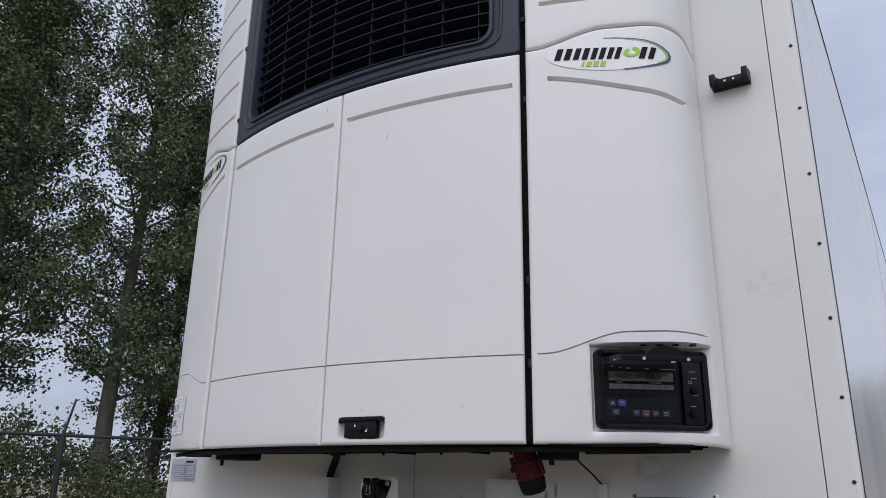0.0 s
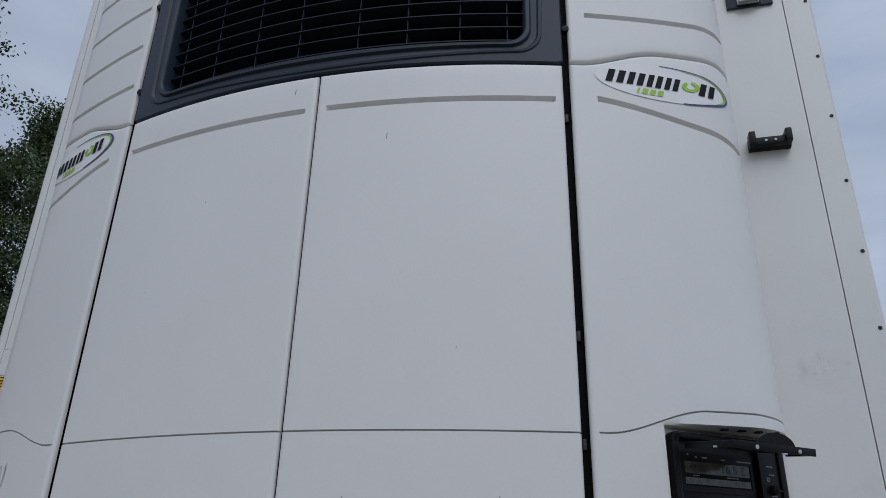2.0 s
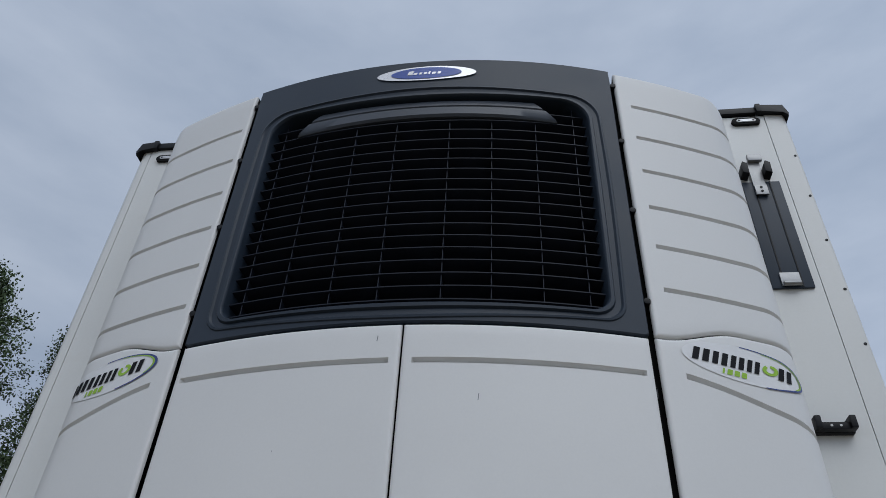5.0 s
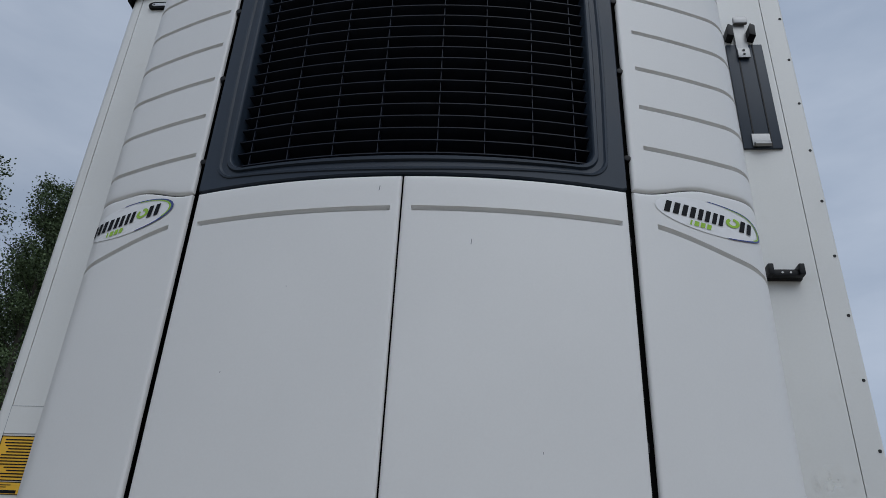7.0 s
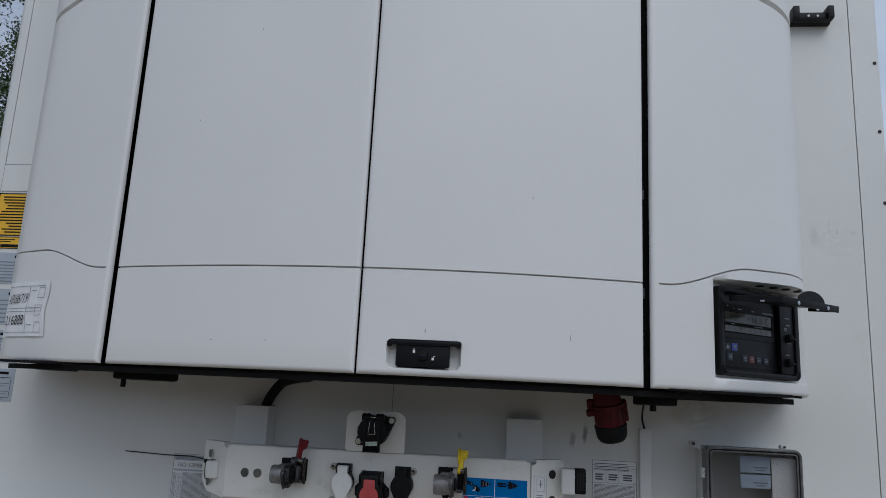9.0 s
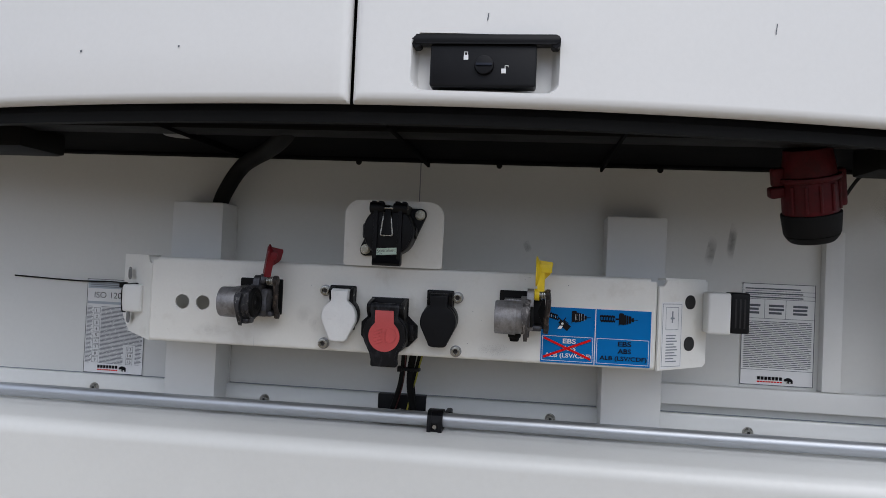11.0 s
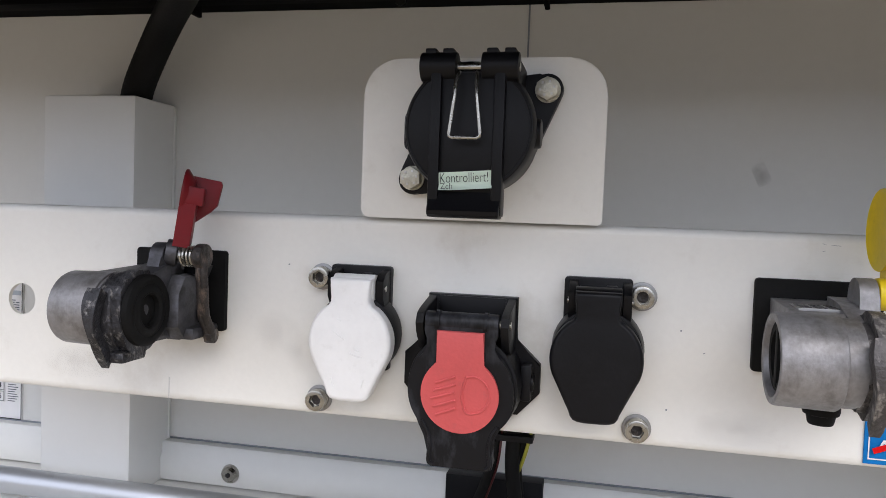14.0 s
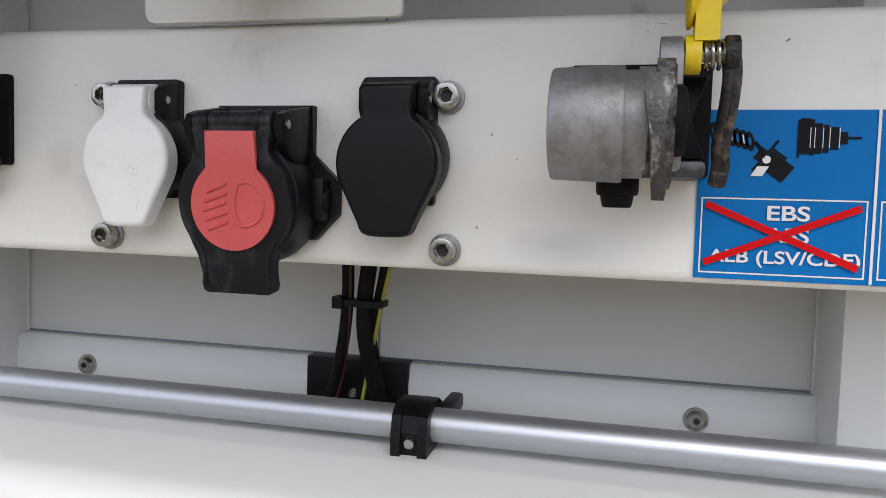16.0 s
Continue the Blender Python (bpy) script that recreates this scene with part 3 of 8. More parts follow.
def marker_lamp(x, z):
    t = thing("marker_lamp", "clear oval marker lamp in a black rubber frame", "lamp", "marker lamps")
    bm = B()
    prism(bm, rrect(0.104, 0.034, 0.0165, 8, x, z), (0, -0.0005, 0), *FRONT, 0.012, 0.003)
    part("frame", bm, M_RUBBER, t)
    bm = B()
    prism(bm, rrect(0.070, 0.014, 0.0068, 8, x, z), (0, -0.0126, 0), *FRONT, 0.003, 0.001)
    part("lens", bm, M_LAMP, t)
    for d in (-0.026, 0.026):
        bm = B()
        rod(bm, (x + d, -0.0157, z), (x + d, -0.0168, z), 0.004, seg=12)
        part("screw", bm, M_HOLE, t)


for x, z in ((1.150, 3.924), (-1.134, 3.889), (1.174, 1.250)):
    marker_lamp(x, z)


# ---- cooling unit ----
unit = thing("refrigeration_unit", "white moulded refrigeration unit with a slate grey grille", "refrigeration unit")
EDGE = ((0.0, 0.013), (0.0, 0.0075), (0.0022, 0.0030), (0.0055, 0.0008), (0.010, 0.0))


def ramps(a, b, inner):
    """Stations from a to b with the rounded edges of a moulding, and their depth."""
    st = [(a + d, dep) for d, dep in EDGE]
    st += [(q, 0.0) for q in inner if a + 0.011 < q < b - 0.011]
    st += [(b - d, dep) for d, dep in EDGE[::-1]]
    return st


def panel(bm, cols, rows, groove, mirror=False):
    """A moulded sheet on the unit's front. cols: (s, depth); rows: (z of s, depth); groove(s, i) adds depth at row i."""
    g = []
    for j, (zf, dj) in enumerate(rows):
        g.append([])
        for s, di in cols:
            q = -s if mirror else s
            g[-1].append(bm.verts.new(on_unit(q, zf(s), -max(di, dj) - groove(s, j))))
    for j in range(len(rows) - 1):
        for i in range(len(cols) - 1):
            f = (g[j][i], g[j][i + 1], g[j + 1][i + 1], g[j + 1][i])
            bm.faces.new(f[::-1] if mirror else f)
    return g


def grid(a, b, step):
    n = max(1, round((b - a) / step))
    return [a + (b - a) * i / n for i in range(n + 1)]


def groove_rows(zf, w, d):
    """Rows that press a rounded channel of width w and depth d along the curve zf."""
    if w < 0.006:
        return [(-w / 2 - 0.0007, 0.0), (-w / 2, 0.5 * d), (-w / 2 + 0.0004, d), (w / 2 - 0.0004, d), (w / 2, 0.5 * d), (w / 2 + 0.0007, 0.0)]
    return [(-w / 2 - 0.0022, 0.0), (-w / 2, 0.55 * d), (-w / 2 + 0.0012, d), (w / 2 - 0.0012, d), (w / 2, 0.55 * d), (w / 2 + 0.0022, 0.0)]


def build_rows(z0, z1, channels):
    """Rows from z0 to z1 (functions of s) with channels [(zf, width, depth, s0, s1)]."""
    rows, extra = [], []
    for d, dep in EDGE:
        rows.append((lambda s, d=d: z0(s) + d, dep))
        extra.append(None)
    prev = z0
    for c in channels:
        zf = c[0]
        for k in (0.25, 0.5, 0.75):
            rows.append((lambda s, p=prev, q=zf, k=k: p(s) + 0.014 + (q(s) - p(s) - 0.028) * k, 0.0))
            extra.append(None)
        for off, dep in groove_rows(zf, c[1], c[2]):
            rows.append((lambda s, q=zf, o=off: q(s) + o, 0.0))
            extra.append((dep, c[3], c[4]))
        prev = zf
    for k in (0.25, 0.5, 0.75):
        rows.append((lambda s, p=prev, k=k: p(s) + 0.014 + (z1(s) - p(s) - 0.028) * k, 0.0))
        extra.append(None)
    for d, dep in EDGE[::-1]:
        rows.append((lambda s, d=d: z1(s) - d, dep))
        extra.append(None)

    def groove(s, j):
        e = extra[j]
        if e is None:
            return 0.0
        dep, s0, s1 = e
        return dep * max(0.0, min(1.0, (s - s0) / 0.004)) * max(0.0, min(1.0, (s1 - s) / 0.004))
    return rows, groove


flat = lambda z: (lambda s: z)
SEAM = 1.8545
# doors
for sg in (-1, 1):
    ch = [(flat(SEAM), 0.0026, 0.010, -1, 9), (flat(2.643), 0.0115, 0.018, 0.028, 0.585)]
    rows, gr = build_rows(flat(1.631), flat(2.7465), ch)
    cols = ramps(0.0024, 0.6045, sorted(grid(0.02, 0.594, 0.03) + [0.028, 0.032, 0.581, 0.585]))
    bm = B()
    if sg > 0:
        # pocket of the latch
        u0, u1, z0, z1 = 0.066, 0.219, 1.6465, 1.7045
        near = (-0.0060, -0.0015, 0.0005, 0.0020, 0.0040, 0.0065, 0.0095, 0.0130)
        fresh = sorted([u0 + q for q in near] + [u1 - q for q in near])
        cols = [(q, 0.0) for q in sorted(fresh + [c[0] for c in cols[5:-5] if all(abs(c[0] - q) > 0.002 for q in fresh)])]
        full = ramps(0.0024, 0.6045, [])
        cols = full[:5] + [c for c in cols if 0.014 < c[0] < 0.593] + full[-5:]
        cut = [(flat(z), 0.0) for z in sorted([z0 + (q if q > -0.004 else -0.0040) for q in near] + [z1 - q for q in near])]
        rows2 = rows[:5] + cut + [r for r in rows[5:]]
        n5 = len(cut)
        rows2 = rows2[:5 + n5] + [r for r in rows2[5 + n5:] if r[0](0.3) > z1 + 0.010]
        drop = len(rows) + n5 - len(rows2)

        def gr2(s, j, gr=gr, n5=n5, drop=drop, cut=cut):
            if 5 <= j < 5 + n5:
                z = cut[j - 5][0](s)
                qx = abs(s - (u0 + u1) / 2) - (u1 - u0) / 2 + 0.012
                qz = abs(z - (z0 + z1) / 2) - (z1 - z0) / 2 + 0.012
                inside = 0.012 - math.hypot(max(qx, 0.0), max(qz, 0.0)) - min(max(qx, qz), 0.0)
                return 0.022 * max(0.0, min(1.0, (inside + 0.0006) / 0.0030))
            return gr(s, j if j < 5 else j - n5 + drop)
        panel(bm, cols, rows2, gr2)
    else:
        panel(bm, cols, rows, gr, True)
    part("door", bm, M_PANEL, unit)
# latch in the right door
latch = part("latch", prism(B(), rrect(0.112, 0.045, 0.003, 3, 0.1405, 1.6725), (0, -0.4390, 0), *FRONT, 0.016, 0.002), M_BLACK, unit, "black plastic door latch with a lock")
bm = B()
prism(bm, rrect(0.156, 0.0100, 0.0045, 5, 0.1425, 1.6995), (0, -0.4440, 0), *FRONT, 0.0150, 0.002)
for x in (0.0695, 0.2155):
    prism(bm, rrect(0.010, 0.014, 0.004, 5, x, 1.6975), (0, -0.4440, 0), *FRONT, 0.0140, 0.002)
part("latch_lip", bm, M_BLACK, latch)
bm = B()
rod(bm, (0.142, -0.4540, 1.6725), (0.142, -0.4595, 1.6725), 0.0105, 0.0098, seg=28, bev=0.001)
knob = part("lock", bm, M_BLACK, latch)
bm = B()
box(bm, 0.1335, 0.1505, -0.4612, -0.4594, 1.6712, 1.6740, 0.0005)
part("slot", bm, M_SLAT, knob)
for cx, cz, up in ((0.1225, 1.6825, 0.0), (0.1625, 1.6685, 0.003)):
    bm = B()
    box(bm, cx - 0.0024, cx + 0.0024, -0.4555, -0.4548, cz - 0.004, cz + 0.001)
    box(bm, cx - 0.002 + up, cx - 0.0012 + up, -0.4555, -0.4548, cz + 0.001, cz + 0.0045)
    box(bm, cx + 0.0012 + up, cx + 0.002 + up, -0.4555, -0.4548, cz + (0.0025 if up else 0.001), cz + 0.0045)
    box(bm, cx - 0.002 + up, cx + 0.002 + up, -0.4555, -0.4548, cz + 0.0038, cz + 0.0046)
    part("lock_mark", bm, M_WFILM, latch)


def seam_curve(s):
    t = max(0.0, min(1.0, (s - 0.655) / 0.20))
    return 1.8555 + 0.0515 * t * t * (3 - 2 * t) - 0.05 * max(0.0, s - 0.95)


def swoop(s):
    t = max(0.0, min(1.0, (s - 0.68) / 0.36))
    return 2.651 - 0.088 * (0.65 * t + 0.35 * t * t * (3 - 2 * t))


def split(s):
    t = max(0.0, min(1.0, (s - 0.64) / 0.20))
    return 2.754 + 0.047 * t * t * (3 - 2 * t) - 0.10 * max(0.0, s - 0.99)


C0, C1 = 0.626, S_END
# the controller's plane: a chord across the round corner of the right cover
CA = radians(38.07)
CM = Matrix.Translation((0.8878, -0.2215, 1.765)) @ Matrix.Rotation(CA, 4, "Z")


def pocket_depth(s):
    """Depth of the controller's pocket under the cover's face, so that its floor is flat."""
    p, n = profile(s)
    inward = Vector((-math.sin(CA), math.cos(CA), 0))
    return (0.020 - (p - Vector((0.8878, -0.2215, 0))).dot(inward)) / -n.dot(inward)


for sg in (-1, 1):
    # lower cover
    ch = [(seam_curve, 0.0026, 0.010, 0.637, 1.06), (swoop, 0.0120, 0.018, 0.682, 1.06)]
    rows, gr = build_rows(flat(1.631), lambda s: split(s) - 0.0035, ch)
    cols = ramps(C0 if sg < 0 else 0.6220, C1, sorted(grid(0.64, S_END - 0.012, 0.016) + [0.637, 0.641, 0.682, 0.686]))
    bm = B()
    if sg > 0:
        u0, u1, z0, z1 = 0.763, 1.082, 1.660, 1.876
        mid = sorted({c[0] for c in cols[5:-5]} | {u0 - 0.004, u0, u0 + 0.004, u1 - 0.004, u1, u1 + 0.004})
        cols = cols[:5] + [(q, 0.0) for q in mid] + cols[-5:]
        zs = [z0 - 0.004, z0, z0 + 0.004, z1 - 0.004, z1, z1 + 0.004]
        cut = [(lambda s, z=z, k=k: min(z, seam_curve(s) - 0.004 - 0.0015 * (6 - k)), 0.0) for k, z in enumerate(zs)]
        keep = [i for i in range(5, len(rows)) if i >= 8]
        rows2 = rows[:5] + cut + [rows[i] for i in keep]

        def gr2(s, j, gr=gr, keep=keep):
            if 5 <= j < 11:
                z = zs[j - 5]
                fx = max(0.0, min(1.0, (s - u0 + 0.0005) / 0.004, (u1 + 0.0005 - s) / 0.004))
                fz = max(0.0, min(1.0, (z - z0 + 0.0005) / 0.004, (z1 + 0.0005 - z) / 0.004))
                return pocket_depth(s) * min(fx, fz)
            return gr(s, j) if j < 5 else gr(s, keep[j - 11])
        panel(bm, cols, rows2, gr2)
    else:
        panel(bm, cols, rows, gr, True)
    lower = part("lower_cover", bm, M_PANEL, unit)
    # upper cover with six pressed ribs and a rounded top
    ch = [(flat(z), 0.0110, 0.017, 0.664 if sg > 0 else 0.645, 1.04) for z in [(2.905 + 0.1474 * k if sg > 0 else 2.892 + 0.1465 * k) for k in range(6)]]
    top = lambda s: 3.802 - 0.9 * max(0.0, s - 0.93) ** 2 / 0.10 * 0.35
    rows, gr = build_rows(lambda s: split(s) + 0.0015, top, ch)
    cols = ramps(C0 if sg < 0 else 0.6225, C1, sorted(grid(0.64, S_END - 0.012, 0.02) + ([0.664, 0.668] if sg > 0 else [0.645, 0.649])))
    bm = B()
    g = panel(bm, cols, rows, gr, sg < 0)
    last = g[-1]
    cap = [v for v in last]
    back = [bm.verts.new((sg * 1.0, -0.001, 3.77)), bm.verts.new((sg * C0, -0.001, 3.80))]
    f = cap + back
    bm.faces.new(f if sg < 0 else f[::-1])
    part("upper_cover", bm, M_PANEL, unit)
    # oval badge: dark blocks and a green ring stand in for the maker's mark
    cu, cv, tl = sg * 0.848, 2.7095, -4.5 * sg
    badge = part("badge", oval(B(), on_unit, cu, cv, 0.168, 0.052, 0.0016, tl), M_WFILM, lower, "white oval badge with dark and green shapes")
    part("badge_rim", oval(B(), on_unit, cu, cv, 0.1685, 0.0525, 0.0026, tl, 2, 48, 0.955, -75, 95, (-0.004, 0.0)), M_NAVY, badge, "navy crescent rim")
    part("badge_rim", oval(B(), on_unit, cu, cv, 0.160, 0.049, 0.0028, tl, 2, 48, 0.975, -35, 75, (-0.003, 0)), M_GREEN, badge, "green crescent rim")
    c, s_ = math.cos(radians(tl)), math.sin(radians(tl))
    loc = lambda u, v: (cu + u * c - v * s_, cv + u * s_ + v * c)
    slant = lambda u, v, out: on_unit(*loc(u + 0.22 * v, v), out)
    blocks = {
        -0.118: ((-0.023, 0.022, -0.006, 0.031),),
        -0.070: ((-0.021, 0.020, -0.006, 0.031),),
        -0.026: ((-0.019, 0.018, -0.006, 0.031),),
        0.015: ((-0.018, 0.017, -0.006, 0.031),),
        0.098: ((-0.019, 0.024, -0.006, 0.031),),
    }
    for x, quads in blocks.items():
        bm = B()
        for a, b2, v0, v1 in quads:
            for p_, q_ in ((0.0, 0.36), (0.56, 0.92)):
                patch(bm, slant, x + a + (b2 - a) * p_, x + a + (b2 - a) * q_, v0 - 0.011, v1 - 0.011, 0.0032, 2, 1)
        part("mark", bm, M_INK, badge)
    bm = B()
    oval(bm, slant, 0.057, 0.004, 0.021, 0.0155, 0.0032, 0, 3, 28, 0.5, -230, 95)
    part("mark", bm, M_GREEN, badge)
    for x, w in ((-0.062, 0.005), (-0.050, 0.013), (-0.032, 0.013), (-0.014, 0.013)):
        bm = B()
        patch(bm, slant, x, x + w, -0.040, -0.024, 0.0032, 2, 1)
        part("mark", bm, M_GREEN, badge)

# grille surround
GX, GZ0, GZ1 = 0.516, 2.812, 3.620
gc = (GZ0 + GZ1) / 2
OPEN = rrect(2 * GX, GZ1 - GZ0, (0.05, 0.085, 0.085, 0.05), 10)


def denser(loop, step):
    out = []
    for i, a in enumerate(loop):
        b = loop[(i + 1) % len(loop)]
        d = math.dist(a, b)
        k = max(1, int(d / step))
        out += [(a[0] + (b[0] - a[0]) * q / k, a[1] + (b[1] - a[1]) * q / k) for q in range(k)]
    return out


OPEN = denser(OPEN, 0.045)
HX, HB, HT = 0.607, gc - 2.752, 3.808 - gc
bm = B()
rings = []


def outer_of(u, v):
    k = min(HX / abs(u) if u else 9e9, (HT / v if v > 0 else (HB / -v if v < 0 else 9e9)))
    return u * k, v * k


for off, dep in ((None, 0.020), (None, 0.004), (-0.004, 0.0), (0.050, 0.0), (0.0475, -0.0035), (0.041, -0.0045), (0.0385, -0.001), (0.036, 0.0015), (0.020, 0.003), (0.0175, -0.001), (0.015, -0.0045), (0.005, -0.005), (0.001, -0.001), (0.0, 0.006), (0.0, 0.075)):
    ring = []
    for u, v in OPEN:
        ou, ov = outer_of(u, v)
        du, dv = ou - u, ov - v
        L = math.hypot(du, dv)
        w = L if off is None else (L + off if off < 0 else min(L * 0.9, off))
        ring.append(bm.verts.new(on_unit(u + du / L * w, gc + v + dv / L * w, -dep)))
    rings.append(ring)
nn = len(OPEN)
for a, b in zip(rings, rings[1:]):
    for i in range(nn):
        bm.faces.new((a[i], a[(i + 1) % nn], b[(i + 1) % nn], b[i]))
surround = part("grille_surround", bm, M_SLATE, unit, "slate grey plastic grille frame")
# top of the surround, back to the wall
bm = B()
tp = [on_unit(-0.606 + 1.212 * i / 24, 3.8095, -0.003) for i in range(25)]
prism(bm, [(p.x, p.y) for p in tp] + [(0.606, -0.001), (-0.606, -0.001)], (0, 0, 3.77), (1, 0, 0), (0, 1, 0), 0.040)
part("top_cover", bm, M_SLATE, unit)
# oval maker's badge, without letters
part("badge", oval(B(), on_unit, 0.0, 3.738, 0.166, 0.0355, 0.004, 0, 6), M_CHROME, surround, "silver oval badge with a blue centre")
part("badge_centre", oval(B(), on_unit, 0.0, 3.738, 0.118, 0.0285, 0.0055, 0, 6), M_BADGEBLUE, surround, "blue oval with a pale bar")
bm = B()
for i, (x, w, h) in enumerate(((-0.062, 0.017, 0.026), (-0.042, 0.012, 0.014), (-0.024, 0.010, 0.014), (-0.008, 0.010, 0.014), (0.007, 0.006, 0.018), (0.020, 0.012, 0.014), (0.038, 0.010, 0.014))):
    patch(bm, lambda u, v, o: on_unit(u + 0.25 * (v - 3.73), v, o), x, x + w, 3.729, 3.729 + h * 0.75, 0.0068, 2, 1)
part("badge_bar", bm, M_CHROME, surround)
# visor along the upper edge of the opening
bm = B()
cols = grid(-1.0, 1.0, 0.07)
vr = []
for q, dep in ((0.0, 0.050), (0.0, 0.014), (0.10, 0.007), (0.50, 0.005), (0.56, 0.011), (0.62, 0.006), (0.95, 0.010), (1.0, 0.03)):
    row = []
    for c in cols:
        u = c * (0.425 - 0.075 * q)
        zb = 3.528 + 0.012 * (1 - c * c)
        row.append(bm.verts.new(on_unit(u, zb + (3.614 - zb) * q, -dep - 0.004)))
    vr.append(row)
for a, b in zip(vr, vr[1:]):
    for i in range(len(cols) - 1):
        bm.faces.new((a[i], a[i + 1], b[i + 1], b[i]))
part("visor", bm, M_VISOR, surround)


def half_width(z):
    d = min(z - GZ0, GZ1 - z)
    r = 0.05 if z < gc else 0.085
    return GX - (r - math.sqrt(max(0.0, r * r - (r - d) ** 2)) if d < r else 0.0) + 0.004


for k in range(18):
    z = 2.836 + 0.0432 * k
    w = half_width(z)
    bm = B()
    cs = grid(-w, w, 0.05)
    cross = ((0.022, 0.0016), (0.022, -0.0014), (0.062, -0.010), (0.062, -0.007))
    rr = [[bm.verts.new(on_unit(s, z + dz, -dep)) for s in cs] for dep, dz in cross]
    for q in range(4):
        a, b = rr[q], rr[(q + 1) % 4]
        for i in range(len(cs) - 1):
            bm.faces.new((a[i], a[i + 1], b[i + 1], b[i]))
    part("slat", bm, M_SLAT, surround, smooth=0)
for x in (-0.475, -0.355, -0.218, -0.085, 0.085, 0.218, 0.355, 0.475):
    bm = B()
    p = on_unit(x, 0, -0.022)
    box(bm, p.x - 0.0012, p.x + 0.0012, p.y + 0.006, p.y + 0.045, 2.814, 3.618)
    part("grille_bar", bm, M_SLAT, surround)
for sg in (-1, 1):
    for z in (2.862, 3.18, 3.47, 3.74):
        bm = B()
        p = on_unit(sg * 0.6165, 0, -0.006)
        rod(bm, (p.x, p.y + 0.01, z), (p.x, p.y - 0.004, z), 0.011, 0.009, seg=18, bev=0.001)
        part("clip", bm, M_BLACK, unit)
# near-black body behind the panels stands in for the unit's shaded inside
bm = B()
pts = [on_unit(-1.0 + 2.0 * i / 40, 0, -0.095) for i in range(41)]
prism(bm, [(p.x, p.y) for p in pts] + [(0.955, -0.002), (-0.955, -0.002)], (0, 0, 1.6345), (1, 0, 0), (0, 1, 0), 2.13)
part("body", bm, M_CORE, unit)
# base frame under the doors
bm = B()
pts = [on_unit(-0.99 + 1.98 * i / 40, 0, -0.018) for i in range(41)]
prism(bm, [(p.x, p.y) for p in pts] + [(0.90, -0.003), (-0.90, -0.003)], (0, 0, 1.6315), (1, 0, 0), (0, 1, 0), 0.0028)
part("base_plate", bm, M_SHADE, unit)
# black strips added in the gaps between doors, covers and grille, imitating shade
for sg in (-1, 1):
    bm = B()
    patch(bm, on_unit, sg * 0.600, sg * 0.632, 1.634, 3.785, -0.034, 2, 1)
    part("sealing_strip", bm, M_RUBBER, unit)
# dark strips at the covers' rear edges paint the shadow gap at the wall
for sg in (-1, 1):
    bm = B()
    p = on_unit(S_END, 0, -0.012)
    box(bm, sg * p.x - 0.003, sg * p.x + 0.003, -0.014, -0.0005, 1.634, 3.76)
    part("rear_seal", bm, M_RUBBER, unit, "dark strip for the shadow gap between cover and wall")
bm = B()
patch(bm, on_unit, -0.61, 0.61, 2.738, 2.765, -0.020, 24, 1)
part("sealing_strip", bm, M_RUBBER, unit)
bm = B()
pts = [on_unit(-0.99 + 1.98 * i / 40, 0, -0.022) for i in range(41)] + [on_unit(0.99 - 1.98 * i / 40, 0, -0.034) for i in range(41)]
prism(bm, [(p.x, p.y) for p in pts], (0, 0, 1.613), (1, 0, 0), (0, 1, 0), 0.012)
part("drip_edge", bm, M_RUBBER, unit)
bm = B()
for i in range(110):
    x = 0.66 + 0.33 * i / 110 + random.uniform(-0.002, 0.002)
    p = on_unit(x, 0, -0.004)
    box(bm, p.x - 0.0016, p.x + 0.0016, p.y, p.y + 0.006, 1.6292 - random.uniform(0, 0.0022), 1.6325)
part("drip_edge", bm, M_RUBBER, unit, "uneven strip of black sealing foam")
for z in (1.836, 2.061, 2.608):
    bm = B()
    p, q = on_unit(0.609, z, -0.028), on_unit(0.618, z, -0.028)
    box(bm, p.x, q.x, p.y, q.y + 0.004, z - 0.011, z + 0.011, 0.001)
    part("hinge", bm, M_CASTMID, unit, "dull grey hinge leaf in the gap")
# lamp-black fittings that hang under the base
bm = B()
box(bm, -0.62, -0.50, -0.30, -0.20, 1.598, 1.632, 0.008)
rod(bm, (-0.595, -0.29, 1.60), (-0.595, -0.29, 1.580), 0.006, seg=14)
part("drain_fitting", bm, M_RUBBER, unit)
bm = B()
box(bm, -0.86, -0.78, -0.24, -0.18, 1.612, 1.632, 0.004)
part("drain_fitting", bm, M_RUBBER, unit)
bm = B()
box(bm, 0.60, 0.685, -0.30, -0.22, 1.596, 1.632, 0.006)
rod(bm, (0.635, -0.285, 1.60), (0.635, -0.285, 1.583), 0.007, seg=14)
part("drain_fitting", bm, M_RUBBER, unit)
bm = B()
box(bm, 0.70, 0.93, -0.225, -0.205, 1.612, 1.632, 0.003)
part("drain_pipe", bm, M_RUBBER, unit)
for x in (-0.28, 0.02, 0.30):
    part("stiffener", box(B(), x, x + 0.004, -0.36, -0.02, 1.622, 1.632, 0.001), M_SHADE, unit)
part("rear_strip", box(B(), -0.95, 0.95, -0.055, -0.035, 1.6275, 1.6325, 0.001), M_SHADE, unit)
bm = B()
rod(bm, (-0.300, -0.242, 1.632), (-0.300, -0.242, 1.627), 0.026, 0.022, seg=28, bev=0.002)
part("drain_cap", bm, M_FRAMEGREY, unit)
part("cross_beam", box(B(), -0.92, 0.92, -0.315, -0.262, 1.6262, 1.6318, 0.001), M_RUBBER, unit)
